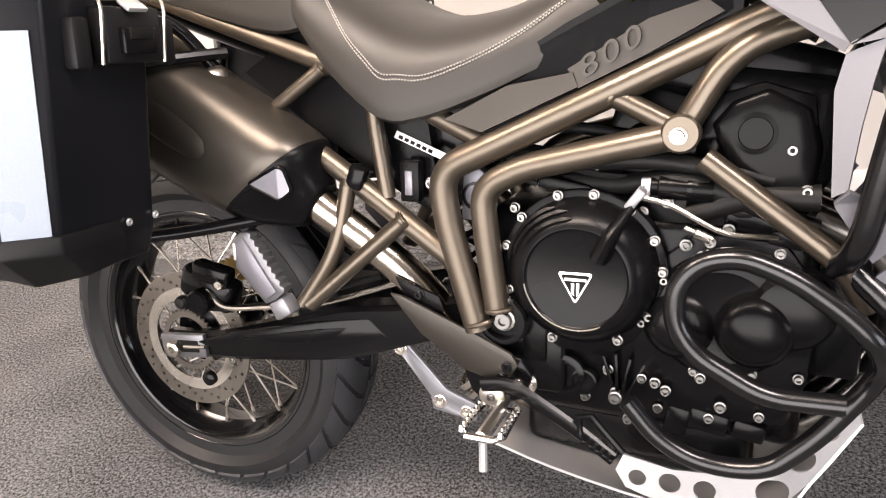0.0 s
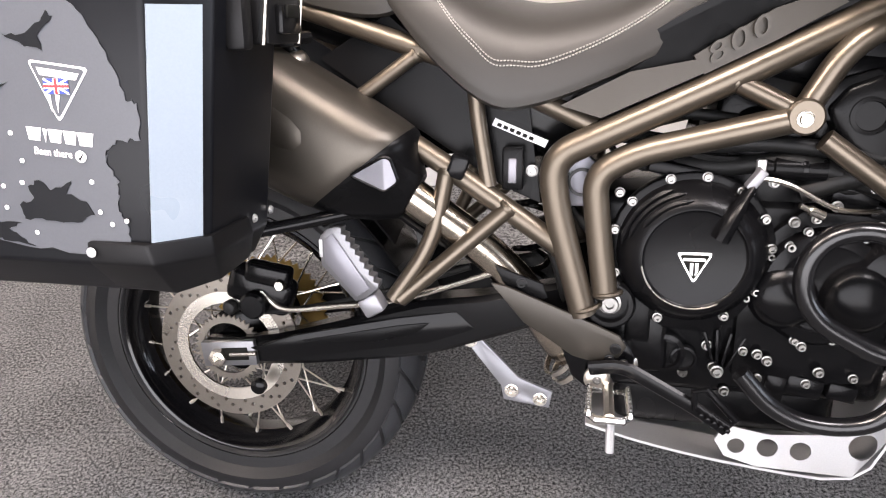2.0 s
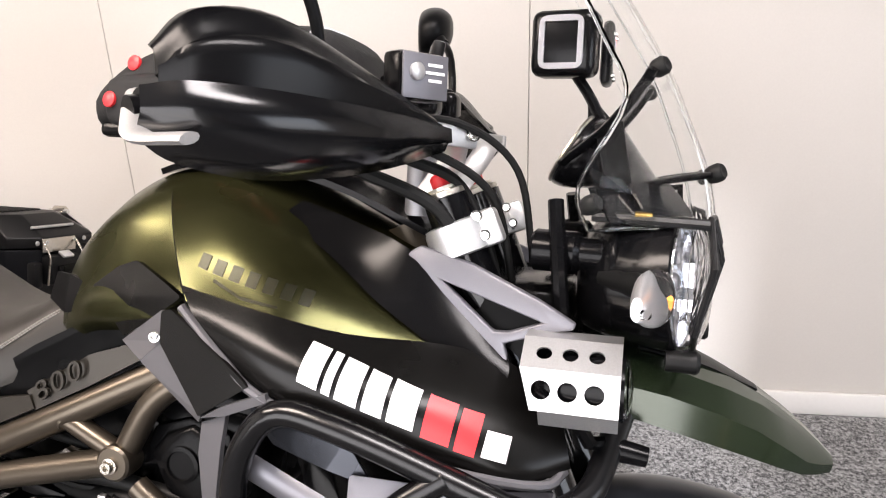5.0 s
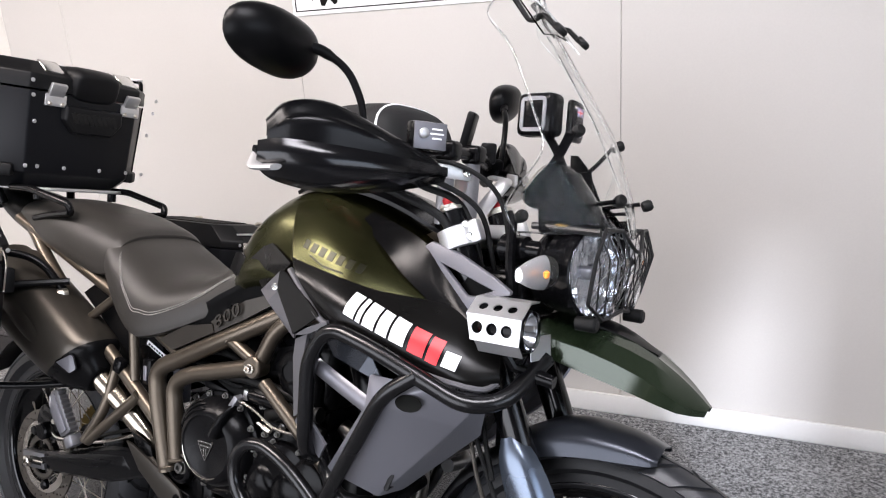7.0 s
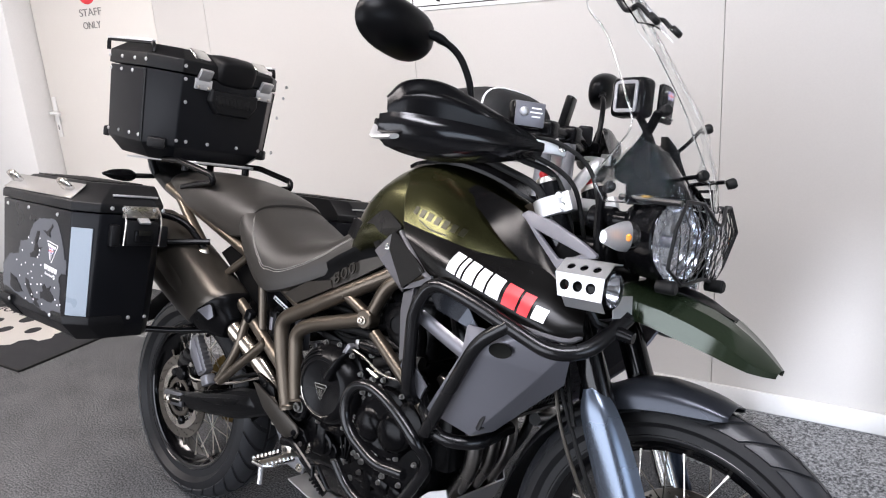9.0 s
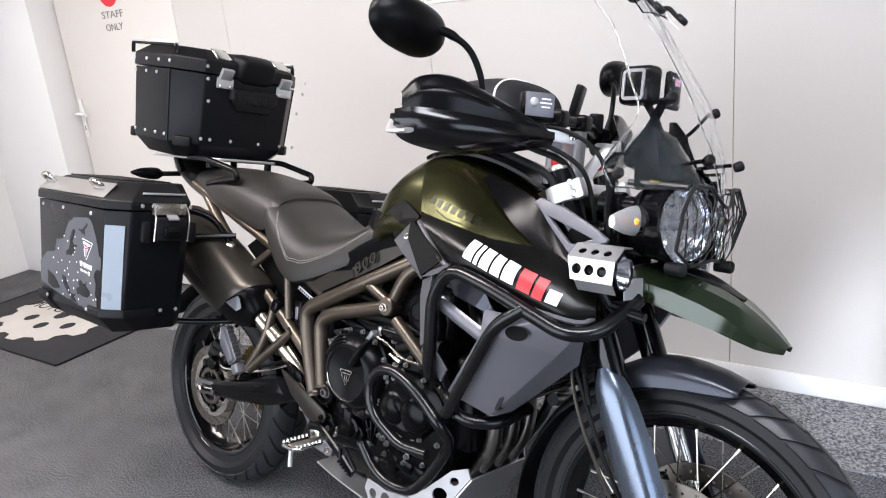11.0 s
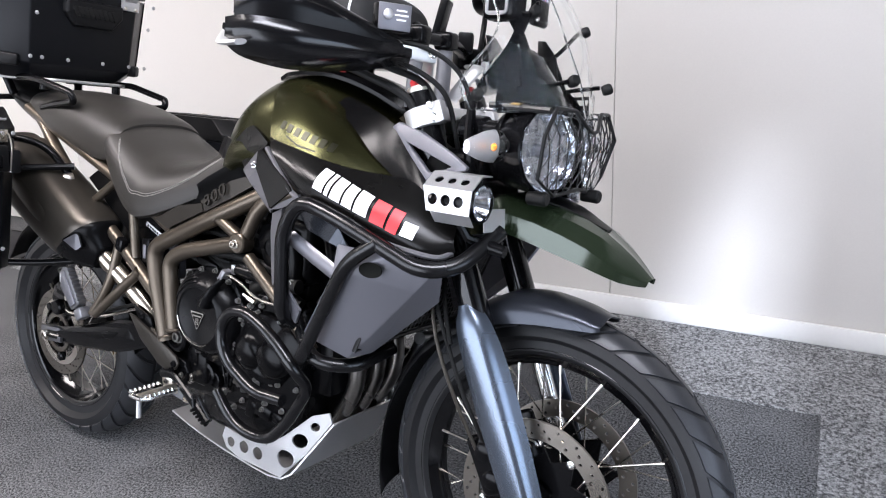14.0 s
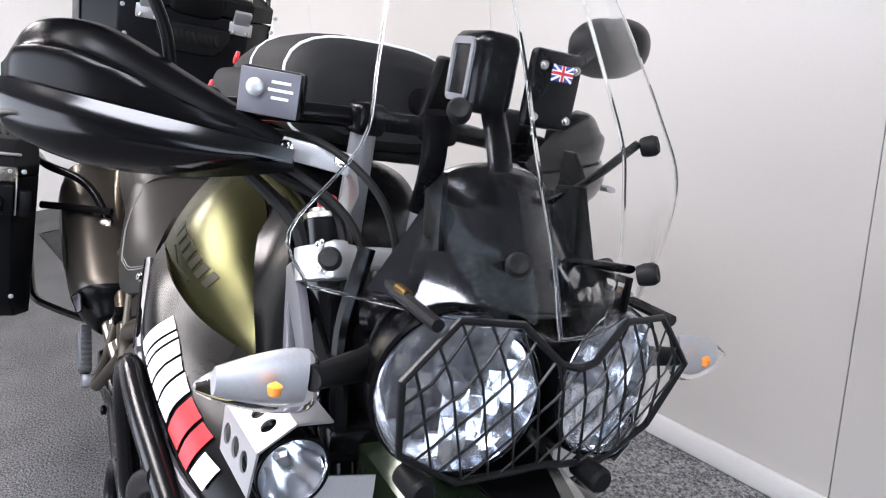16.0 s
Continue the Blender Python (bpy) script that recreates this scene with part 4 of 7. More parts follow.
# -- radiator shrouds --
SHV = [(1.175, -0.24, 0.79), (1.30, -0.235, 0.788), (1.385, -0.20, 0.785), (1.335, -0.208, 0.724), (1.20, -0.256, 0.746), (1.172, -0.186, 0.556), (1.11, -0.205, 0.578), (1.054, -0.19, 0.578), (1.176, -0.25, 0.736), (1.20, -0.145, 0.565), (1.35, -0.15, 0.70)]
both("radiator_shroud", shell(SHV, [(0, 1, 4), (1, 2, 3, 4), (4, 3, 5, 6), (8, 4, 6, 7), (3, 9, 5), (3, 2, 10, 9), (0, 4, 8)], 0.005), SHROUD, bike, "metallic grey faceted radiator shroud")
both("shroud_blade", shell([(1.0, -0.236, 0.823), (1.034, -0.244, 0.838), (1.027, -0.243, 0.799), (1.021, -0.241, 0.75), (1.017, -0.236, 0.687), (1.003, -0.232, 0.677), (0.998, -0.234, 0.785)], [(0, 1, 2, 6), (6, 2, 3), (6, 3, 4, 5)], 0.006), GREYP, bike, "grey air scoop blade")
both("blade_band", shell([(1.003, -0.244, 0.831), (1.033, -0.250, 0.849), (1.087, -0.258, 0.871), (1.089, -0.257, 0.862), (1.035, -0.248, 0.838)], [(0, 1, 4), (1, 2, 3, 4)], 0.006), GREYP, bike)
both("blade_foot", shell([(1.018, -0.234, 0.688), (1.039, -0.222, 0.677), (1.078, -0.222, 0.64), (1.052, -0.205, 0.606), (1.005, -0.226, 0.672)], [(0, 1, 4), (1, 2, 3, 4)], 0.006), SHROUD, bike)
both("scoop_panel", shell([(1.05, -0.225, 0.845), (1.17, -0.235, 0.822), (1.20, -0.232, 0.775), (1.15, -0.238, 0.79), (1.075, -0.215, 0.80)], [(0, 1, 3, 4), (1, 2, 3)], 0.006), FENDG, bike)
both("scoop_strut", sweep([(1.055, -0.236, 0.783), (1.12, -0.24, 0.757), (1.19, -0.243, 0.73)], 0.013, 8, flat=(0.5, 1.2)), SHROUD, bike)
rguard = part("radiator_guard", sweep([(1.195, -0.195, 0.58), (1.275, -0.195, 0.78), (1.275, 0.195, 0.78), (1.195, 0.195, 0.58)], 0.005, 6, True), MESHG, bike, "black wire mesh radiator guard")
for i in range(27):
    y = -0.19 + 0.38 * i / 26
    part("guard_wire", sweep([(1.195, y, 0.585), (1.275, y, 0.775)], 0.0011, 4), RADM, rguard)
for i in range(14):
    t = i / 13
    part("guard_wire", sweep([(1.195 + 0.08 * t, -0.19, 0.585 + 0.19 * t), (1.195 + 0.08 * t, 0.19, 0.585 + 0.19 * t)], 0.0011, 4), RADM, rguard)
part("radiator", block((0.04, 0.36, 0.26), pose(1.13, 0, 0.70, 0, -18, 0), 0.006), SATIN, bike, "black radiator core")

# -- crash bars --
crash = "black tubular crash bar"
tube("crash_bar", [(1.02, -0.17, 0.585), (1.035, -0.235, 0.62), (1.055, -0.262, 0.80), (1.10, -0.268, 0.865), (1.19, -0.27, 0.845), (1.37, -0.25, 0.775), (1.42, -0.21, 0.785), (1.445, -0.115, 0.845)], 0.0145, 0.05, 14, material=BAR, label=crash)
tube("crash_brace", [(1.285, -0.262, 0.812), (1.225, -0.27, 0.77), (1.085, -0.225, 0.545)], 0.0135, 0.04, 14, material=BAR)
tube("crash_bar", [(1.02, -0.17, 0.60), (1.10, -0.21, 0.535), (1.17, -0.16, 0.53), (1.18, -0.05, 0.55)], 0.0145, 0.04, 14, material=BAR)
tube("lower_crash_bar", [(1.043, -0.228, 0.443), (0.959, -0.228, 0.439), (0.88, -0.228, 0.481), (0.854, -0.228, 0.518), (0.855, -0.228, 0.563), (0.879, -0.228, 0.595), (0.921, -0.228, 0.605), (0.977, -0.228, 0.586), (1.034, -0.228, 0.548), (1.069, -0.228, 0.516), (1.08, -0.19, 0.47), (1.025, -0.19, 0.38), (0.977, -0.19, 0.327), (0.933, -0.19, 0.317), (0.882, -0.19, 0.321), (0.839, -0.19, 0.344), (0.801, -0.19, 0.388)], 0.0128, 0.03, 14, material=BAR, label=crash)

both("under_seat_cover", plate([(0.55, 0.735), (0.70, 0.78), (0.86, 0.85), (0.89, 0.87), (0.885, 0.905), (0.80, 0.90), (0.70, 0.85), (0.58, 0.79)], 0.02, upright(-0.128)), BLACKP, bike, "black cover below the seat")

# -- decals on the tank panels --
def on_patch(pt, x, z, lift):
    """The spot of a panel at the given x and z."""
    g = pt.g
    u, v = np.unravel_index(np.argmin((g[:, :, 0] - x) ** 2 + (g[:, :, 2] - z) ** 2), g.shape[:2])
    u, v = u / (g.shape[0] - 1), v / (g.shape[1] - 1)
    for _ in range(8):
        p = pt.spot(u, v)
        e = 0.01
        pu, pv = (pt.spot(min(u + e, 1), v) - pt.spot(min(u + e, 1) - e, v)) / e, (pt.spot(u, min(v + e, 1)) - pt.spot(u, min(v + e, 1) - e)) / e
        det = pu.x * pv.z - pu.z * pv.x
        if abs(det) < 1e-9:
            break
        dx, dz = x - p.x, z - p.z
        u, v = min(max(u + (dx * pv.z - dz * pv.x) / det, 0), 1), min(max(v + (pu.x * dz - pu.z * dx) / det, 0), 1)
    a, c = pt.spot(u, v), pt.spot(u, v, 0.01)
    n = (c - a).normalized()
    return a + n * (lift if n.y < 0 else -lift)


def decal(name, pt, poly, material, parent, lift=0.0096, steps=6):
    """A thin four-sided shape given in x, z, laid on a curved panel."""
    bm = bmesh.new()
    A, B, C, D = (Vector(p) for p in poly)
    sides = []
    for up in (lift, lift - 0.0009):
        sides.append([[bm.verts.new(on_patch(pt, *((A.lerp(B, i / steps)).lerp(D.lerp(C, i / steps), j / steps)), up)) for j in range(steps + 1)] for i in range(steps + 1)])
    for g in sides:
        add_faces(bm, g)
    t, w = sides
    n = steps
    rim = [(i, 0) for i in range(n)] + [(n, j) for j in range(n)] + [(i, n) for i in range(n, 0, -1)] + [(0, j) for j in range(n, 0, -1)]
    for (i, j), (k, l) in zip(rim, rim[1:] + rim[:1]):
        bm.faces.new((t[i][j], w[i][j], w[k][l], t[k][l]))
    return part(name, bm, material, parent)


side_panel = [o for o in bike.children if o.name.startswith("tank_side_panel")][0]


def glyph(x0, x1, h, base=0.0):
    """A slanted block on the side panel, by its x from and to; the line of blocks falls towards the front."""
    g = lambda x, c: (x + 0.12 * c, 0.888 - 0.318 * (x - 1.122) + c)
    return [g(x0, base), g(x1, base), g(x1, base + h), g(x0, base + h)]


for x0, x1, h, base, mm in ((1.122, 1.144, 0.030, 0, WHITE), (1.149, 1.158, 0.030, 0, WHITE), (1.163, 1.186, 0.030, 0, WHITE), (1.191, 1.212, 0.030, 0, WHITE), (1.217, 1.244, 0.031, 0, WHITE),
                            (1.252, 1.280, 0.033, -0.002, RED), (1.285, 1.305, 0.033, -0.003, RED), (1.311, 1.334, 0.021, -0.001, WHITE)):
    decal("decal_block", LOW, glyph(x0, x1, h, base), mm, side_panel)

# the dark maker's mark on the olive flank becomes a row of plain slanted bars
for i in range(7):
    x0 = 0.972 + i * 0.0195
    z0 = 0.999 - i * 0.0058
    decal("mark_bar", INLAY, [(x0, z0 - 0.012), (x0 + 0.012, z0 - 0.0155), (x0 + 0.014, z0 - 0.0005), (x0 + 0.002, z0 + 0.003)], MARKM, tank, 0.0055, 2)
for p, q in (((0.995, 0.975), (1.03, 0.958)), ((1.03, 0.958), (1.07, 0.950))):
    decal("mark_swash", INLAY, [(p[0], p[1] - 0.003), (q[0], q[1] - 0.003), (q[0], q[1] - 0.0005), (p[0], p[1] + 0.0005)], MARKM, tank, 0.0055, 2)
# small oval badge on the shroud
ub = axis_to((1.262, -0.2465, 0.757), (0.12, -1, 0.25))
part("oval_badge", plate([(0.024 * math.cos(a), 0.014 * math.sin(a)) for a in np.arange(24) * math.pi / 12], 0.003, ub @ Matrix.Rotation(radians(90), 4, "Z") @ Matrix.Rotation(radians(-90), 4, "Z")), DARKL, bike, "small dark oval badge")

# the bronze strip along the upper frame tube, with its raised number
both("side_trim", shell([(0.545, -0.170, 0.742), (0.632, -0.172, 0.786), (0.715, -0.176, 0.802), (0.722, -0.176, 0.785), (0.598, -0.176, 0.727)], [(0, 1, 2, 3, 4)], 0.012), BRONZE, bike, "bronze-grey trim strip below the seat")
fore = both("trim_front", shell([(0.708, -0.172, 0.806), (0.80, -0.168, 0.862), (0.862, -0.163, 0.882), (0.882, -0.163, 0.868), (0.80, -0.170, 0.822), (0.722, -0.174, 0.783)], [(0, 1, 4, 5), (1, 2, 3, 4)], 0.012), BRONZE, bike)
words("800", 0.034, at(0.757, -0.1765, 0.823) @ FLATW @ Matrix.Rotation(radians(31), 4, "Z"), BRONZE, fore[0], depth=0.0022, spacing=1.15, shear=0.25, width=0.082)
both("trim_backing", plate([(0.53, 0.74), (0.60, 0.80), (0.70, 0.86), (0.80, 0.91), (0.90, 0.92), (0.90, 0.85), (0.80, 0.80), (0.60, 0.715)], 0.03, upright(-0.118)), BLACKP, bike)

# seat stitching and the piping line
def stitches(pts, parent, n, off=0.0, r=0.0011):
    P = catmull(pts, 12)
    L = np.concatenate([[0], np.cumsum(np.linalg.norm(np.diff(P, axis=0), axis=1))])
    bm = bmesh.new()
    for i in range(n):
        a, b = L[-1] * (i + 0.15) / n, L[-1] * (i + 0.8) / n
        q = [[np.interp(t, L, P[:, k]) for k in range(3)] for t in (a, b)]
        sweep(q, r, 4, bm=bm)
    ob = part("stitching", bm, THREAD, parent, "pale double stitching")
    return ob


def seat_spot(x, f):
    """A place on the seat's flank: f runs from the crown (0) to the lower edge (1)."""
    R = np.array(RS)
    top, hw, bot = (np.interp(x, R[:, 0], R[:, k]) for k in (1, 2, 3))
    y, z = flank(top, hw, bot, 90 * f)
    return (x, -y - 0.0008, z + 0.0004)


for d in (0.0, 0.025):
    stitches([seat_spot(x, f + d) for x, f in ((0.325, 0.42), (0.36, 0.60), (0.40, 0.76), (0.43, 0.82), (0.455, 0.845), (0.48, 0.85), (0.52, 0.845), (0.58, 0.82), (0.64, 0.77), (0.70, 0.70), (0.76, 0.62), (0.80, 0.56))], seat, 130)

# -- skid plate --
sk = [(0.785, 0.262), (0.80, 0.238), (0.845, 0.225), (0.975, 0.222), (1.028, 0.285), (1.08, 0.367), (1.073, 0.39), (1.038, 0.378), (0.985, 0.325), (0.93, 0.285), (0.86, 0.278), (0.795, 0.288)]
sb = plate(sk, 0.004, upright(-0.15), [ring2(0.815, 0.256, 0.012), ring2(0.858, 0.257, 0.0145), ring2(0.903, 0.256, 0.0145), ring2(0.985, 0.270, 0.0205), ring2(1.016, 0.317, 0.0165), ring2(1.046, 0.354, 0.010)])
for v in sb.verts:
    v.co.y += 0.45 * max(0.0, v.co.x - 0.985)
skid = both("skid_plate_side", sb, ALU, bike, "brushed aluminium skid plate side with round holes")
part("skid_plate", Patch([[(x, y, z) for y in (-hw, 0.0, hw)] for x, z, hw in ((0.60, 0.27, 0.152), (0.70, 0.245, 0.152), (0.84, 0.224, 0.152), (0.975, 0.221, 0.152), (1.028, 0.284, 0.132), (1.08, 0.366, 0.108))], 3, 2).sheet(0.004), ALU, bike, "brushed aluminium skid plate")

# -- fork --
FY = 0.098


def leg(z):
    return 1.545 - 0.4286 * (z - 0.345)


for s in (-1, 1):
    ft = part("fork_tube", sweep([(leg(1.075), FY * s, 1.075), (leg(0.60), FY * s, 0.60)], 0.0275, 24), GLOSSB, bike, "gloss black fork tube")
    part("fork_cap", lathe([(0.0265, 0), (0.0265, 0.006), (0.02, 0.008), (0.02, 0.012), (0.0, 0.012)], 24, axis_to((leg(1.076), FY * s, 1.076), (-0.394, 0, 0.919))), STEEL, ft)
    part("adjuster", lathe([(0.011, 0), (0.011, 0.014), (0.008, 0.017), (0, 0.017)], 18, axis_to((leg(1.086), FY * s, 1.086), (-0.394, 0, 0.919))), RED, ft, "red anodised adjuster")
    part("fork_slider", sweep([(leg(0.60), FY * s, 0.60), (leg(0.33), FY * s, 0.33)], 0.0215, 20), CHROME, bike, "bright fork slider")
    part("fork_foot", block((0.07, 0.04, 0.12), pose(1.535, FY * s, 0.36, 0, -23, 0), 0.012, 3), SATIN, bike)
    part("axle_clamp", lathe([(0.03, -0.02), (0.03, 0.02), (0.024, 0.024), (0, 0.024)], 24, at(1.545, (FY + 0.005) * s, 0.347) @ (SIDE if s < 0 else SIDE.inverted())), SATIN, bike)
    fg = Patch([[(leg(z) + dx, (FY + dy) * s, z + 0.42 * dx) for dx, dy in prof] for z, prof in
                ((0.70, ((-0.014, 0.022), (-0.006, 0.026), (0.004, 0.022), (0.008, 0.01))), (0.66, ((-0.028, 0.026), (-0.01, 0.036), (0.015, 0.032), (0.027, 0.008))),
                 (0.58, ((-0.032, 0.026), (-0.008, 0.039), (0.02, 0.034), (0.036, 0.004))), (0.45, ((-0.03, 0.026), (-0.006, 0.038), (0.022, 0.033), (0.037, 0.004))), (0.34, ((-0.026, 0.024), (-0.006, 0.034), (0.02, 0.03), (0.033, 0.004))))], 4, 4)
    part("fork_guard", fg.sheet(0.004 * s), FORKG, bike, "grey metallic fork guard, blue window reflection put into its colour")
    fc = part("front_caliper", block((0.065, 0.05, 0.12), pose(1.462, 0.085 * s, 0.40, 0, -28, 0), 0.012, 3), SATIN, bike, "black front brake caliper")
    for k in (-0.025, 0.025):
        part("piston_cap", lathe([(0.018, 0), (0.018, 0.006), (0.014, 0.009), (0, 0.009)], 20, at(1.462 - 0.45 * k, 0.108 * s, 0.40 + k) @ (SIDE if s < 0 else SIDE.inverted())), SATIN, fc)
    part("clamp_ring", lathe([(0.037, -0.018), (0.037, 0.018), (0.029, 0.02), (0.029, -0.02)], 28, axis_to((leg(1.03), FY * s, 1.03), (-0.394, 0, 0.919)), closed=True), ALU, bike, "bright alloy yoke clamp")
    part("clamp_ear", block((0.03, 0.022, 0.042), pose(leg(1.03) + 0.034, FY * s - 0.008, 1.045, 0, -23, 0), 0.006), ALU, bike)
    bolts([(leg(1.02) + 0.028, FY * s - 0.02, 1.037), (leg(1.04) + 0.026, FY * s - 0.02, 1.058)], bike, 0.006, (0.2, -1, 0), CHROME)
part("top_yoke", block((0.075, 0.17, 0.03), pose(leg(1.03) - 0.01, 0, 1.03, 0, -23, 0), 0.008, 3), ALU, bike, "bright alloy top yoke")
part("lower_yoke", block((0.085, 0.26, 0.05), pose(leg(0.86), 0, 0.86, 0, -23, 0), 0.012, 3), SATIN, bike)
part("steering_head", lathe([(0.035, -0.09), (0.035, 0.09)], 24, axis_to((1.19, 0, 0.95), (-0.394, 0, 0.919))), TUBE, bike)


def fender_row(a, hw, R, side):
    x, z = WB + R * math.cos(radians(a)), FR + R * math.sin(radians(a))
    return [(x, -hw, z - side), (x, -hw * 0.93, z - side * 0.35), (x, -hw * 0.55, z), (x, 0, z + 0.006), (x, hw * 0.55, z), (x, hw * 0.93, z - side * 0.35), (x, hw, z - side)]


part("front_fender", Patch([fender_row(77, 0.05, 0.362, 0.012), fender_row(79, 0.055, 0.364, 0.02), fender_row(85, 0.06, 0.37, 0.034), fender_row(96, 0.068, 0.378, 0.046), fender_row(106, 0.07, 0.382, 0.05), fender_row(116, 0.068, 0.376, 0.045)], 4, 3).sheet(-0.003), FENDG, bike, "near-black metallic front mudguard, blue highlights put into its colour")
part("fender_rear", Patch([fender_row(a, 0.058, 0.372, 0.03) for a in (116, 140, 165, 185, 196)], 4, 3).sheet(-0.003), BLACKP, bike, "black rear section of the mudguard")

# -- headlamps, guard and beak --
def hy(y):
    """Across the headlamps, about their own centre."""
    return 1.08 * y + 0.014


hl = part("headlamp_housing", loft([oval((x, 0.014, z), (0, 1, 0), (0, 0, 1), a, b, 36, 3.2) for x, z, a, b in ((1.385, 0.985, 0.075, 0.04), (1.392, 0.985, 0.10, 0.055), (1.405, 0.99, 0.125, 0.066), (1.425, 0.993, 0.142, 0.074), (1.430, 0.993, 0.140, 0.072))], 2), SATIN, bike, "black twin headlamp housing")
for s in (-1, 1):
    lm = axis_to((1.490, 0.012 + 0.084 * s, 0.992), (1, 0.24 * s, 0.05)) @ Matrix.Diagonal((1.08, 1.06, 1.06, 1))
    bowl = bmesh.new()
    rb = random.Random(3 if s < 0 else 8)
    lathe([(0.068, 0.014), (0.066, 0.0), (0.055, -0.014), (0.03, -0.022), (0.0, -0.024)], 30, lm, bowl, cap=False)
    part("bezel", lathe([(0.066, -0.05), (0.0725, -0.004), (0.0725, 0.010), (0.0695, 0.012), (0.069, -0.004), (0.062, -0.05)], 40, lm, closed=True), SATIN, hl, "black headlamp bezel")
    rf = part("reflector", bowl, LENS, hl, "bright faceted headlamp reflector", 10)
    flutes = bmesh.new()
    for iy in range(-5, 6):
        for iz in range(-3, 4):
            cy, cz = 0.0118 * iy, 0.0185 * iz + (0.006 if iy % 2 else 0.0)
            rr = math.hypot(cy, cz)
            if rr > 0.059 or rr < 0.013:
                continue
            dep = 0.012 - 0.020 * (1 - (rr / 0.068) ** 2)
            ty, tz = cy * 4 + rb.uniform(-0.17, 0.17), cz * 4 + rb.uniform(-0.17, 0.17)
            flutes.faces.new([flutes.verts.new(lm @ Vector((cy + a * 0.0056, cz + c * 0.0088, dep + ty * a * 0.0056 + tz * c * 0.0088))) for a, c in ((-1, -1), (1, -1), (1, 1), (-1, 1))])
    bmesh.ops.solidify(flutes, geom=flutes.faces[:], thickness=0.0015)
    part("reflector_facets", flutes, LENS, rf, "", 10, False)
    part("bulb", lathe([(0.011, -0.022), (0.011, 0.004), (0.008, 0.008), (0, 0.01)], 14, lm), GREYM, rf, "dark bulb shield")
    part("lens", lathe([(0.07, 0.012), (0.07, 0.018), (0.064, 0.029), (0.046, 0.036), (0.0, 0.040), (0.0, 0.037), (0.045, 0.033), (0.062, 0.027), (0.067, 0.018), (0.067, 0.012)], 40, lm, closed=True), LGLASS, hl, "clear headlamp lens").visible_shadow = False
GOUT = [(0.0, 1.030), (-0.018, 1.034), (-0.055, 1.066), (-0.108, 1.067), (-0.150, 1.019), (-0.134, 0.946), (-0.078, 0.915), (-0.03, 0.922), (0.0, 0.926)]
GOUT = GOUT + [(-y, z) for y, z in GOUT[1:-1]][::-1]


def gx(y, z):
    return 1.550 - 1.0 * y * y - (0.3 if z > 1.02 else -0.25) * (z - 1.02)


def clip(p, q):
    """The part of the segment inside the guard's outline."""
    ts = []
    for a, b in zip(GOUT, GOUT[1:] + GOUT[:1]):
        d, e = (q[0] - p[0], q[1] - p[1]), (b[0] - a[0], b[1] - a[1])
        det = d[0] * e[1] - d[1] * e[0]
        if abs(det) > 1e-12:
            t = ((a[0] - p[0]) * e[1] - (a[1] - p[1]) * e[0]) / det
            w = ((a[0] - p[0]) * d[1] - (a[1] - p[1]) * d[0]) / det
            if 0 <= w <= 1 and 0 <= t <= 1:
                ts.append(t)
    ts.sort()
    return [(t0, t1) for t0, t1 in zip(ts[::2], ts[1::2])]


guard = part("headlamp_guard", sweep([(gx(y, z), hy(y), z) for y, z in GOUT], 0.0036, 8, True), MESHG, bike, "black steel mesh headlamp guard")
for k in range(-15, 16):
    for sl, gap in ((1.45, 0.031), (-2.6, 0.0245)):
        y0 = k * gap
        p, q = (y0 - 0.09 / sl, 0.89), (y0 + 0.19 / sl - 0.09 / sl, 1.08)
        for t0, t1 in clip(p, q):
            if t1 - t0 > 0.02:
                n = max(2, int((t1 - t0) * 8))
                pts = [(p[0] + (q[0] - p[0]) * (t0 + (t1 - t0) * i / n), p[1] + (q[1] - p[1]) * (t0 + (t1 - t0) * i / n)) for i in range(n + 1)]
                part("mesh_bar", sweep([(gx(y, z), hy(y), z) for y, z in pts], 0.0014, 4), MESHG, guard)
for s in (-1, 1):
    part("guard_arm", sweep([(1.40, hy(0.12 * s), 1.065), (gx(0.128, 1.06), hy(0.125 * s), 1.062)], 0.006, 8), MESHG, guard)
    part("guard_foot", lathe([(0.012, -0.02), (0.013, 0.012), (0.010, 0.016), (0, 0.016)], 16, axis_to((1.520 + 0.012 * s, 0.0915 * s - 0.0135, 0.911), (1, 0, 0))), RUBBERS, guard)
    part("brass_spacer", sweep([(1.445, hy(0.122 * s), 1.068), (1.463, hy(0.122 * s), 1.067)], 0.005, 10), GOLD, guard, "brass spacer")
BKR = [[(1.385, -0.098, 0.842), (1.385, -0.102, 0.872), (1.42, -0.08, 0.897), (1.44, -0.035, 0.905), (1.45, 0, 0.905)],
       [(1.49, -0.098, 0.82), (1.495, -0.096, 0.856), (1.515, -0.062, 0.876), (1.525, -0.028, 0.886), (1.53, 0, 0.883)],
       [(1.585, -0.086, 0.797), (1.592, -0.084, 0.826), (1.60, -0.045, 0.846), (1.60, -0.02, 0.853), (1.60, 0, 0.85)],
       [(1.645, -0.056, 0.776), (1.65, -0.053, 0.789), (1.653, -0.027, 0.809), (1.655, -0.012, 0.815), (1.656, 0, 0.813)],
       [(1.683, -0.02, 0.772), (1.686, -0.018, 0.78), (1.687, -0.01, 0.783), (1.688, -0.005, 0.784), (1.688, 0, 0.784)]]
BKR = [[(x, y, z + (0.012, 0.010, 0.006, 0.004, 0.004)[k] * (1 - i / 5)) for k, (x, y, z) in enumerate(r)] for i, r in enumerate(BKR)]
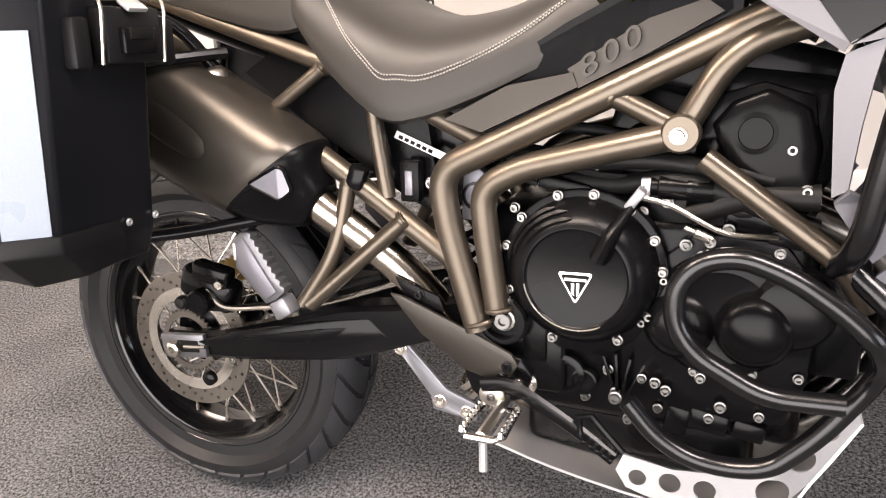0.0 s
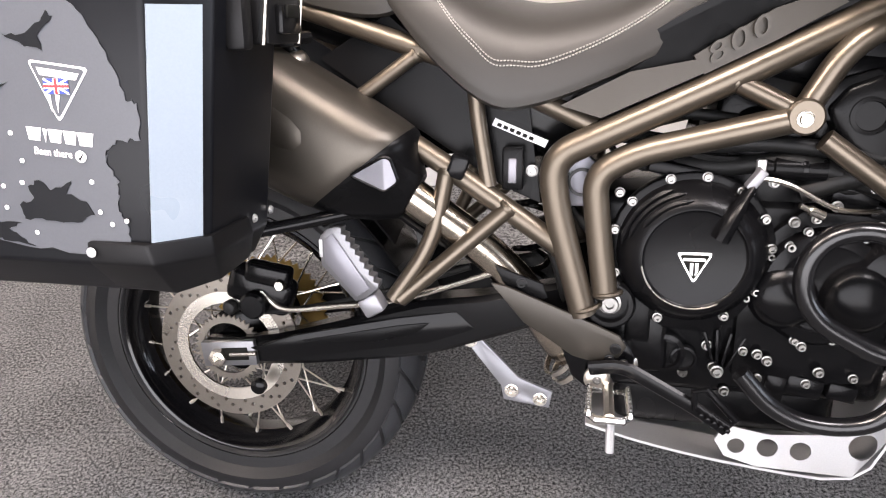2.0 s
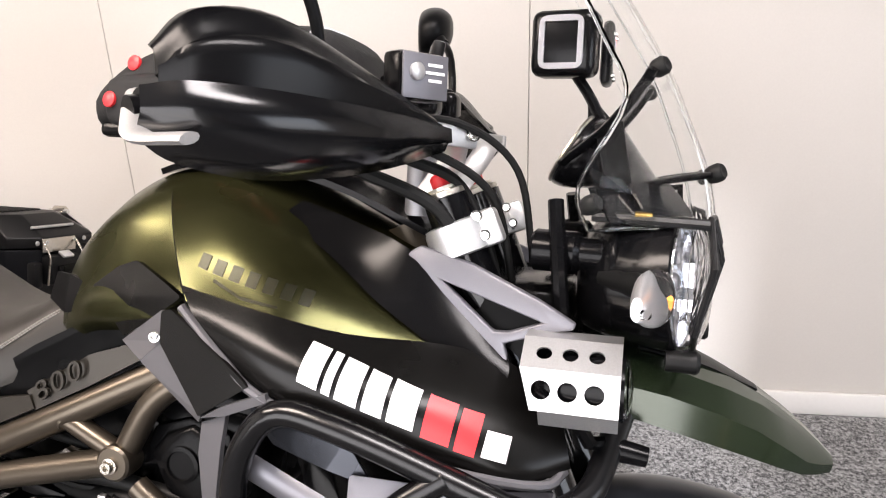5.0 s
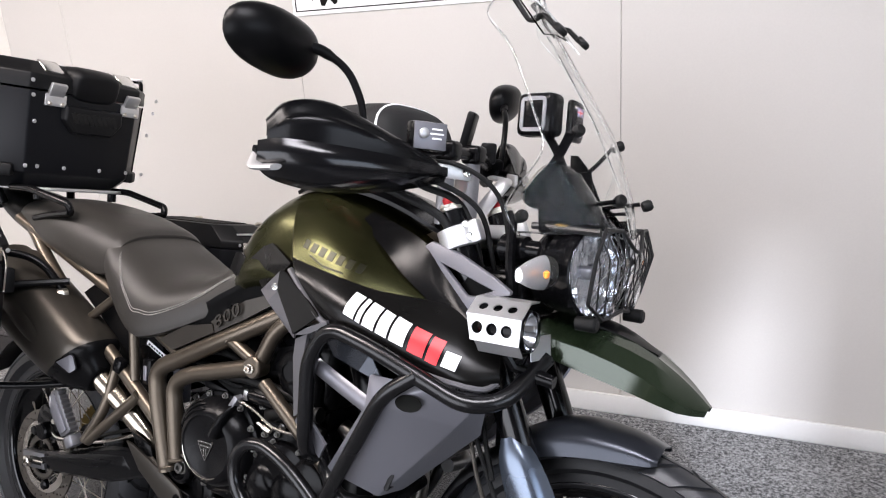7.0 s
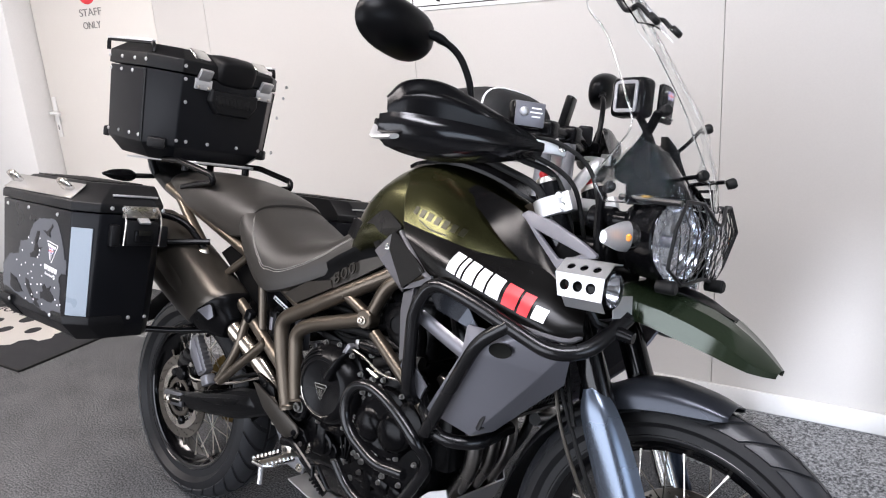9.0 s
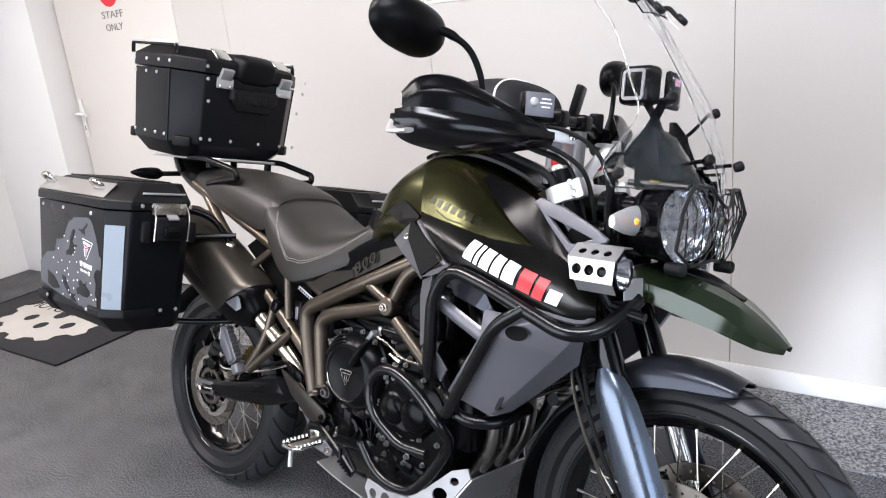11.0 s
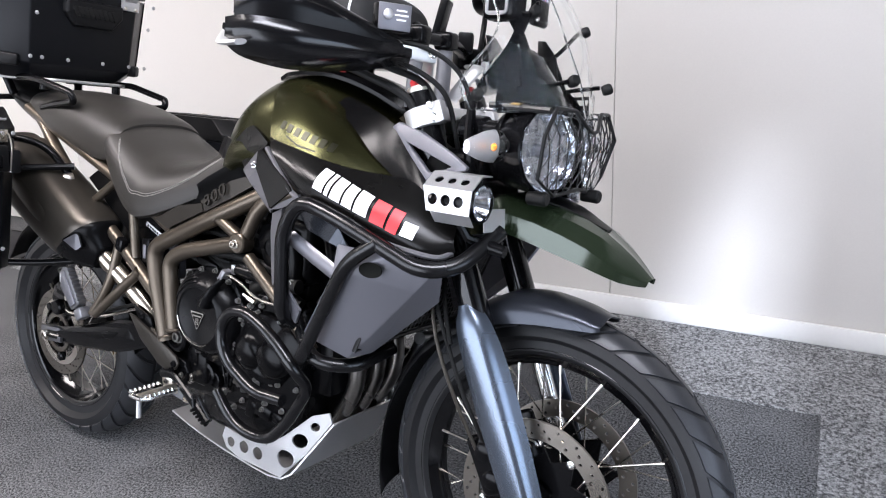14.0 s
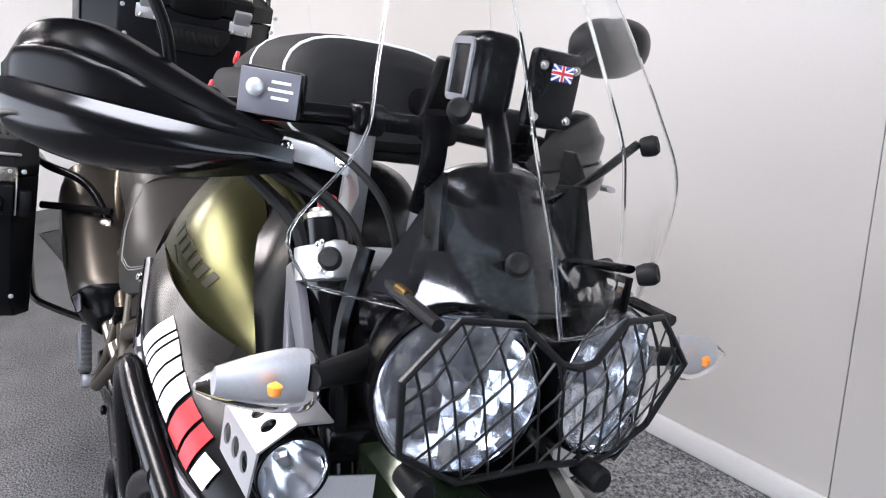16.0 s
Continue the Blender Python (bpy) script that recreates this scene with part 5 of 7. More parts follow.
BK = Patch([[(x, y + 0.009, z) for x, y, z in r + [(x, -y, z) for x, y, z in r[:-1]][::-1]] for r in BKR], 2, 1)
beak = part("beak", BK.sheet(-0.004), BEAKG, bike, "dark green painted beak mudguard", 14)
part("beak_inlay", Patch([[(1.46, y + 0.009, 0.911 - 2.2 * y * y) for y in (-0.05, -0.025, 0, 0.025, 0.05)], [(1.53, y + 0.009, 0.892 - 2.2 * y * y) for y in (-0.035, -0.017, 0, 0.017, 0.035)], [(1.60, y + 0.009, 0.8585) for y in (-0.012, -0.006, 0, 0.006, 0.012)]], 4, 2).sheet(-0.003), BLACKP, beak, "black centre inlay")

# -- screen --
SCR = [[(1.40, -0.182, 1.054), (1.48, -0.10, 1.056), (1.537, 0, 1.053)], [(1.39, -0.202, 1.10), (1.48, -0.10, 1.112), (1.524, 0, 1.115)], [(1.428, -0.166, 1.185), (1.472, -0.09, 1.182), (1.496, 0, 1.18)],
       [(1.402, -0.15, 1.25), (1.448, -0.08, 1.242), (1.468, 0, 1.238)], [(1.338, -0.122, 1.36), (1.368, -0.07, 1.362), (1.388, 0, 1.365)], [(1.275, -0.10, 1.43), (1.318, -0.06, 1.432), (1.345, 0, 1.435)], [(1.29, -0.055, 1.482), (1.31, -0.035, 1.488), (1.325, 0, 1.49)]]
scr = Patch([r + [(x, -y, z) for x, y, z in r[:-1]][::-1] for r in SCR], 5, 5)
scr.g[:, :, 1] = np.where(scr.g[:, :, 1] > 0, scr.g[:, :, 1] * 1.28, scr.g[:, :, 1])
sc = part("windscreen", scr.sheet(0.004), CLEAR, bike, "clear polycarbonate windscreen")
sc.visible_shadow = False
g0 = scr.g
rimpts = list(g0[:, 0]) + list(g0[-1, 1:]) + list(g0[::-1, -1][1:]) + list(g0[0, ::-1][1:-1])
part("screen_edge", sweep([Vector(p) for p in rimpts], 0.0017, 6, True), EDGE, sc, "polished screen edge").visible_shadow = False
for v0, v1, v2 in ((0.49, 0.41, 0.40), (0.62, 0.70, 0.66)):
    part("screen_crease", sweep([scr.spot(u, v0 + (v1 - v0) * min(1, u / 0.45) + (v2 - v1) * max(0, (u - 0.45) / 0.5), 0.0008) for u in np.linspace(0, 0.9, 18)], 0.0022, 5), EDGE, sc).visible_shadow = False
df = Patch([[(1.378, y, 1.40 - 1.5 * y * y) for y in (-0.085, -0.04, 0, 0.04, 0.085)], [(1.325, y, 1.465 - 1.2 * y * y) for y in (-0.09, -0.045, 0, 0.045, 0.09)], [(1.275, y, 1.52 - 2.5 * y * y) for y in (-0.075, -0.04, 0, 0.04, 0.075)]], 5, 4)
dfo = part("deflector", df.sheet(0.003), CLEAR, sc, "clear clip-on wind deflector")
dfo.visible_shadow = False
for y in (-0.05, 0.06):
    part("deflector_clamp", sweep(bend([(1.385, y, 1.41), (1.36, y, 1.435), (1.335, y, 1.42), (1.30, y, 1.465)], 0.012), 0.006, 8, flat=(1.6, 0.8)), RUBBERS, dfo, "black deflector clamp")
    for x, z in ((1.39, 1.402), (1.292, 1.47)):
        part("clamp_knob", lathe([(0.014, 0), (0.015, 0.006), (0.012, 0.011), (0, 0.012)], 16, axis_to((x, y, z), (0.7, 0, 0.7))), RUBBERS, dfo)
for x, y, z in ((1.53, -0.062, 1.116), (1.535, 0.085, 1.113), (1.462, -0.10, 1.226), (1.458, 0.13, 1.222), (1.402, -0.166, 1.080), (1.402, 0.166, 1.080)):
    part("screen_bolt", lathe([(0.009, -0.010), (0.0105, -0.004), (0.0105, 0.004), (0.008, 0.008), (0.004, 0.008), (0, 0.006)], 18, axis_to((x, y, z), (0.8, 0.5 * (1 if y > 0 else -1), 0.4))), RUBBERS, sc)
for s in (-1, 1):
    part("screen_bracket", sweep(bend([(1.36, 0.06 * s, 1.12), (1.42, 0.09 * s, 1.17), (1.455, 0.115 * s, 1.222)], 0.03), 0.007, 8, flat=(1.6, 0.6)), SATIN, bike)
    part("screen_bracket", sweep(bend([(1.40, 0.05 * s, 1.08), (1.47, 0.055 * s, 1.105), (1.525, 0.07 * s, 1.114)], 0.03), 0.007, 8, flat=(1.6, 0.6)), SATIN, bike)
COWL = [(1.420, 0.145, 1.056, 1.468, 0.090, 1.062, 1.505, 1.064), (1.405, 0.118, 1.084, 1.442, 0.072, 1.092, 1.474, 1.094), (1.392, 0.092, 1.114, 1.424, 0.056, 1.124, 1.448, 1.128), (1.382, 0.066, 1.146, 1.407, 0.040, 1.156, 1.425, 1.16)]
cw = Patch([[(xe, 0.01 - we, ze), (xm, 0.01 - wm, zm), (xc, 0.01, zc), (xm, 0.01 + wm, zm), (xe, 0.01 + we, ze)] for xe, we, ze, xm, wm, zm, xc, zc in COWL], 5, 4)
cowl = part("cowl", cw.sheet(0.004), COWLM, bike, "glossy black cowl behind the screen")
# glossy ridges added to carry the pale reflection streaks on the cowl
for v0, v1, r in ((0.40, 0.30, 0.0048), (0.05, 0.10, 0.0035)):
    part("cowl_glint", sweep([cw.spot(u, v0 + (v1 - v0) * u, 0.0045) for u in np.linspace(0.02, 0.85, 12)], r, 10, flat=(1.0, 0.7)), GLINT, cowl)
# skirt added and angled to mirror a ceiling panel as a bright patch
both("cowl_skirt", Patch([[(1.458, -0.108, 1.058), (1.487, -0.078, 1.057), (1.510, -0.045, 1.058)], [(1.449, -0.097, 1.078), (1.476, -0.068, 1.079), (1.497, -0.036, 1.080)], [(1.433, -0.086, 1.099), (1.458, -0.057, 1.101), (1.478, -0.026, 1.102)]], 4, 4).sheet(0.003), COWLM, cowl)
part("cowl_lip", sweep([cw.spot(0.0, v, 0.003) for v in np.linspace(0.02, 0.98, 24)], 0.003, 8), GLINT, cowl)
for k in range(3):
    part("cowl_slot", sweep([cw.spot(0.45 + 0.07 * k, 0.40, 0.001), cw.spot(0.62 + 0.07 * k, 0.34, 0.001)], 0.0025, 6), ALU, cowl)
cl = part("instrument_panel", loft([oval((1.366 + 0.85 * k, 0.005, 1.138 - 0.30 * k), (0, 1, 0), (0.52, 0, 0.85), a, b, 32, 2.4) for k, a, b in ((0.0, 0.066, 0.044), (0.004, 0.070, 0.048), (0.02, 0.070, 0.048), (0.042, 0.060, 0.040), (0.06, 0.045, 0.03), (0.068, 0.025, 0.016))], 3), SATIN, bike, "black instrument panel")
part("dial_rim", sweep(oval((1.3655, 0.005, 1.1385), (0, 1, 0), (0.52, 0, 0.85), 0.067, 0.045, 32, 2.4), 0.003, 6, True), STEEL, cl, "silver rim")
for s in (-1, 1):
    part("lamp_mount", lathe([(0.02, 0), (0.024, 0.004), (0.024, 0.05), (0.018, 0.056), (0.018, 0.09), (0, 0.09)], 20, axis_to((1.335, 0.09 * s, 1.022), (1, 0.1 * s, -0.02))), SATIN, bike, "black lamp mounting sleeve")
    part("mount_arm", plate([(1.40, 1.00), (1.435, 1.00), (1.45, 1.05), (1.435, 1.12), (1.425, 1.17), (1.395, 1.165), (1.41, 1.10), (1.418, 1.05)], 0.006, upright(-0.075 * s if s > 0 else 0.081), bevel=0.001), BLACKP, bike, "black flat mounting arm")
part("screen_stay", sweep(bend([(1.40, 0.0, 1.17), (1.385, 0.0, 1.20), (1.36, 0.0, 1.235)], 0.02), 0.010, 10, flat=(1.5, 0.7)), SATIN, bike)
fairing = part("inner_fairing", plate([(1.375, 1.20), (1.39, 1.20), (1.41, 1.178), (1.433, 1.131), (1.452, 1.094), (1.505, 1.10), (1.507, 1.066), (1.484, 1.04), (1.40, 1.05), (1.38, 1.09)], 0.006, upright(0.10), [ring2(1.468, 1.073, 0.011, 12), [(1.47, 1.09), (1.498, 1.092), (1.496, 1.082), (1.475, 1.08)]], 0.001), BLACKP, bike, "black bracket plate behind the screen")
bolts([(1.41, 0.093, 1.14), (1.44, 0.093, 1.07)], fairing, 0.007, material=SATIN)

# -- satellite navigator --
nav = new("satellite_navigator")
nav.matrix_basis = BIKE @ pose(1.352, -0.012, 1.262, 0, 0, -100)
nc, ns = math.cos(radians(100)), math.sin(radians(100))


def beside(x, y, z, turn=100):
    """A place given along the motorcycle, from the navigator."""
    return pose(nc * x - ns * y, ns * x + nc * y, z, 0, 0, turn)


tagged(nav, "small black satellite navigator with silver bezel above the instruments", "navigator")
part("body", block((0.045, 0.078, 0.078), at(0.0, 0.0, 0.0), 0.012, 3), SATIN, nav)
part("bezel", plate([(v.x, v.y) for v in bend([(0.027, 0, 0), (0.027, 0.031, 0), (-0.027, 0.031, 0), (-0.027, -0.031, 0), (0.027, -0.031, 0), (0.027, 0, 0)], 0.012, 4)][:-1], 0.004, Matrix(((0, 0, 1, 0.021), (1, 0, 0, 0), (0, 1, 0, 0), (0, 0, 0, 1))), [[(0.02, 0.024), (-0.02, 0.024), (-0.02, -0.024), (0.02, -0.024)]]), GREYM, nav, "silver bezel")
mount = part("mount_plate", block((0.014, 0.06, 0.075), beside(0.047, 0.052, -0.005), 0.006), BLACKP, nav, "black mounting box with screws and flag sticker")
bolts([tuple(beside(0.0535, 0.052 + dy, -0.005 + dz).translation) for dy in (-0.02, 0.02) for dz in (-0.027, 0.022)], nav, 0.004, (nc, ns, 0), CHROME, 0.004)
FLAG = beside(0.0545, 0.056, 0.012)
BLUE = mat("flag_blue", (0.02, 0.04, 0.25), 0.5)


def flag(m, w, h, parent):
    """A small flag: blue ground, white and red crosses."""
    f = part("flag_sticker", block((0.0006, w, h), m, 0), BLUE, parent)
    for mm, t, sx in ((WHITE, 0.34, 0.0009), (RED, 0.18, 0.0013)):
        part("cross", block((sx, w, h * t), m, 0), mm, f)
        part("cross", block((sx, w * t * 0.6, h), m, 0), mm, f)
    for sgn in (-1, 1):
        part("saltire", block((0.0008, math.hypot(w, h) * 0.96, h * 0.14), m @ Matrix.Rotation(sgn * math.atan2(h, w), 4, "X"), 0), WHITE, f)


flag(FLAG, 0.026, 0.015, mount)

# -- handlebar, mirrors, guards --
part("handlebar", sweep(bend([(1.035, -0.40, 1.15), (1.12, -0.25, 1.17), (1.185, -0.09, 1.19), (1.185, 0.09, 1.19), (1.12, 0.25, 1.17), (1.035, 0.40, 1.15)], 0.06), 0.0125, 12), SATIN, bike, "black handlebar")
for s in (-1, 1):
    part("riser", sweep([(1.185, 0.05 * s, 1.05), (1.187, 0.05 * s, 1.185)], [0.017, 0.015], 14), GREYM, bike, "grey alloy handlebar riser")
    part("riser_clamp", block((0.042, 0.04, 0.038), at(1.187, 0.05 * s, 1.19), 0.009, 3), SATIN, bike)
    part("grip", sweep([(1.04, 0.39 * s, 1.152), (1.105, 0.275 * s, 1.167)], 0.0175, 14), RUBBERS, bike)
    part("switch_block", block((0.045, 0.06, 0.05), pose(1.125, 0.235 * s, 1.172, 0, 0, -30 * s), 0.01, 3), BLACKP, bike)
    part("lever", sweep(bend([(1.165, 0.20 * s, 1.165), (1.165, 0.26 * s, 1.165), (1.10, 0.385 * s, 1.15)], 0.03), 0.0055, 8), SATIN, bike)
    part("bar_end", sweep(bend([(1.012, 0.352 * s, 1.168), (1.028, 0.378 * s, 1.158), (1.062, 0.428 * s, 1.126), (1.115, 0.434 * s, 1.128)], 0.018), 0.0098, 10, flat=(1.25, 0.5)), ALU, bike, "bright alloy bar-end bracket")
    part("guard_bracket", sweep(bend([(1.165, 0.188 * s, 1.152), (1.243, 0.092 * s, 1.144), (1.232, 0.072 * s, 1.118), (1.20, 0.068 * s, 1.075)], 0.014), 0.0115, 8, flat=(1.3, 0.5)), ALU, bike, "bright alloy guard bracket")
for s in (-1, 1):
    part("guard_plate", block((0.085, 0.007, 0.024), pose(1.238, 0.128 * s, 1.147, 0, 4, -52 * s), 0.003), ALU, bike, "bright alloy guard plate")
bolts([(1.262, -0.105, 1.148), (1.225, -0.155, 1.150)], bike, 0.008, (0.6, -0.6, 0.5), CHROME)


def shell_row(t, wd, zs, over=0.0):
    p = Vector((1.045, -0.405, 0)).lerp(Vector((1.235, -0.145, 0)), t)
    n = Vector((0.8, -0.6, 0))
    return [p + n * (wd * k) + Vector((0, 0, z)) for k, z in zs]


def hg_low(t, wd, zt, zb):
    return shell_row(t, wd, ((0.98, zt), (1.12, zt - 0.015), (1.1, (zt + zb) / 2), (0.85, zb + 0.012), (0.3, zb)))


def hg_top(t, wd, zt, zb):
    return shell_row(t, wd, ((0.15, zt), (0.55, zt - 0.004), (0.85, zt - 0.025), (1.0, (zt + zb) / 2), (0.95, zb - 0.004)))


low = both("handguard", Patch([hg_low(0.0, 0.02, 1.168, 1.13), hg_low(0.1, 0.045, 1.172, 1.11), hg_low(0.35, 0.06, 1.168, 1.098), hg_low(0.7, 0.045, 1.16, 1.108), hg_low(1.0, 0.014, 1.152, 1.13)], 5, 4).sheet(0.004), GLOSSB, bike, "glossy black plastic handguard")
up = both("guard_visor", Patch([hg_top(0.04, 0.025, 1.20, 1.168), hg_top(0.14, 0.045, 1.232, 1.171), hg_top(0.35, 0.056, 1.236, 1.168), hg_top(0.65, 0.044, 1.20, 1.161), hg_top(0.95, 0.018, 1.16, 1.152)], 5, 4).sheet(0.004), SATIN, bike, "satin black handguard visor")
for s in (-1, 1):
    turn = 0.12 if s < 0 else -0.22
    mu = 0.0 if s < 0 else 0.022
    mir = part("mirror", loft([oval((1.064 + dx, (0.396 + mu - 0.3 * dx) * s, 1.325 + mu + dx * 0.2), (turn, s, 0.12), (0, -0.12 * s, 1), a * 1.2, b * 0.92, 28, 2.4) for dx, a, b in ((-0.022, 0.076, 0.042), (-0.016, 0.083, 0.049), (0.0, 0.083, 0.05), (0.02, 0.07, 0.043), (0.036, 0.045, 0.028), (0.042, 0.02, 0.012))], 3), BLACKP, bike, "black oval rear-view mirror")
    part("mirror_glass", loft([oval((1.064 + dx, (0.396 + mu - 0.3 * dx) * s, 1.325 + mu + dx * 0.2), (turn, s, 0.12), (0, -0.12 * s, 1), 0.072, 0.04, 28, 2.5) for dx in (-0.0235, -0.0225)]), CHROME, mir, "mirror glass")
    part("mirror_stem", sweep(bend([(1.085, (0.365 + mu) * s, 1.325 + mu), (1.10, 0.335 * s, 1.325), (1.13, 0.295 * s, 1.30), (1.145, 0.265 * s, 1.24), (1.142, 0.26 * s, 1.175)], 0.03), [0.009] * 8 + [0.0065] * 15, 10), BLACKP, mir)

# -- signals and driving lamps --
for s in (-1, 1):
    far = 0.0 if s < 0 else 0.042
    SG = ((0.194, 0.012, 0.016), (0.200, 0.018, 0.025), (0.219, 0.0195, 0.0265), (0.244, 0.0175, 0.022), (0.27, 0.0115, 0.013), (0.287, 0.004, 0.004))
    sg = part("turn_signal", loft([oval((1.470 - 0.1 * (y - 0.195), (y + far) * s, 0.998 - 0.05 * (y - 0.195)), (1, 0, 0), (0, 0, 1), a, b, 24, 2.2) for y, a, b in SG], 3), LGLASS, bike, "clear teardrop turn signal")
    sg.visible_shadow = False
    part("signal_body", loft([oval((1.460 - 0.1 * (y - 0.195), (y + far) * s, 0.998 - 0.05 * (y - 0.195)), (1, 0, 0), (0, 0, 1), a * 0.5, b * 0.84, 20, 2.2) for y, a, b in SG[1:5]], 2), ALU, sg)
    part("bulb", lathe([(0.0, -0.007), (0.005, -0.004), (0.006, 0.003), (0, 0.007)], 14, at(1.4795, (0.231 + far) * s, 0.996)), AMBER, sg, "amber bulb")
    part("stalk", sweep([(1.42, 0.11 * s, 0.998), (1.44, 0.14 * s, 0.998), (1.45, 0.15 * s, 0.998), (1.468, (0.198 + far) * s, 0.998)], [0.013, 0.011, 0.014, 0.010], 12), RUBBERS, sg)
    # driving lamp with a perforated alloy guard
    lc = Vector((1.405, 0.19 * s, 0.898))
    dl = part("driving_lamp", lathe([(0.0, -0.045), (0.02, -0.045), (0.031, -0.02), (0.0345, 0.03), (0.034, 0.042), (0.032, 0.042), (0.032, 0.036)], 32, axis_to(lc, (1, 0, 0.02)), cap=False), SATIN, bike, "round driving lamp in a perforated alloy guard")
    part("lamp_bowl", lathe([(0.032, 0.038), (0.029, 0.030), (0.022, 0.020), (0.012, 0.0), (0, -0.002)], 28, axis_to(lc, (1, 0, 0.02)), cap=False), LENS, dl, "", 60)
    g2 = part("lamp_glass", lathe([(0.033, 0.038), (0.028, 0.046), (0.014, 0.050), (0, 0.051), (0, 0.0485), (0.013, 0.0475), (0.026, 0.044), (0.031, 0.037)], 28, axis_to(lc, (1, 0, 0.02)), closed=True), LGLASS, dl)
    g2.visible_shadow = False
    ys = [(0.158, 0.944), (0.192, 0.944), (0.224, 0.92), (0.228, 0.878), (0.21, 0.858)]
    for i, (p, q) in enumerate(zip(ys, ys[1:])):
        a, c = Vector((1.345, p[0] * s, p[1])), Vector((1.345, q[0] * s, q[1]))
        ey = (c - a)
        wd = ey.length
        ey.normalize()
        exv = Vector((1, 0, 0))
        nz = exv.cross(ey)
        m = Matrix(((exv.x, ey.x, nz.x, a.x), (exv.y, ey.y, nz.y, a.y), (exv.z, ey.z, nz.z, a.z), (0, 0, 0, 1)))
        hs = [ring2(0.022 + 0.026 * k, wd / 2, 0.0098 if i == 2 else 0.008, 14) for k in range(3)] if i in (1, 2) else []
        x0 = 0.02 if i == 3 else 0.0
        part("guard_face", plate([(x0, 0), (0.098, 0), (0.098, wd), (x0 + (0.012 if i == 2 else 0), wd)], 0.0022, m, hs), ALU, dl, "bright perforated alloy")
    part("lamp_bracket", sweep([(1.40, 0.19 * s, 0.862), (1.415, 0.18 * s, 0.835), (1.43, 0.15 * s, 0.825)], 0.008, 8), SATIN, dl)
    part("bar_end_cap", sweep([(1.43, 0.15 * s, 0.822), (1.475, 0.148 * s, 0.815)], [0.014, 0.011], 12), SATIN, bike)


# ---- luggage ----
def prism(rings, bevel=0.004):
    """A solid between flat loops of equal count, with softened edges."""
    bm = bmesh.new()
    R = [[bm.verts.new(p) for p in r] for r in rings]
    add_faces(bm, R, False, True)
    bm.faces.new(R[0][::-1])
    bm.faces.new(R[-1])
    bmesh.ops.recalc_face_normals(bm, faces=bm.faces[:])
    if bevel:
        es = [e for e in bm.edges if e.calc_face_angle(0) > 0.25]
        bmesh.ops.bevel(bm, geom=es, offset=bevel, segments=2, affect="EDGES", profile=0.6)
    return bm


def outline8(x0, x1, y0, y1, c, z, k=1.0):
    """A rectangle with cut corners, at height z."""
    return [(x0 + c, y0, z), (x1 - c, y0, z), (x1, y0 + c * k, z), (x1, y1 - c * k, z), (x1 - c, y1, z), (x0 + c, y1, z), (x0, y1 - c * k, z), (x0, y0 + c * k, z)]


def rivets(parent, places, d, r=0.0048):
    bolts(places, parent, r, d, ALU, 0.003, "rivet")


def latch(parent, m, big=True):
    """A folding steel latch with its plate, arm and hook, local x outward, z up."""
    la = part("latch", block((0.006, 0.055, 0.03), m, 0.002), ALU, parent, "bright steel latch")
    part("latch_flap", block((0.012, 0.04, 0.034), m @ pose(0.006, 0, 0.026, 0, 28, 0), 0.003), ALU, la)
    for y in (-0.016, 0.016):
        part("latch_rivet", lathe([(0.005, 0), (0.005, 0.002), (0.003, 0.004), (0, 0.004)], 10, m @ at(0.003, y, -0.009) @ Matrix.Rotation(radians(90), 4, "Y")), STEEL, la)
    return la


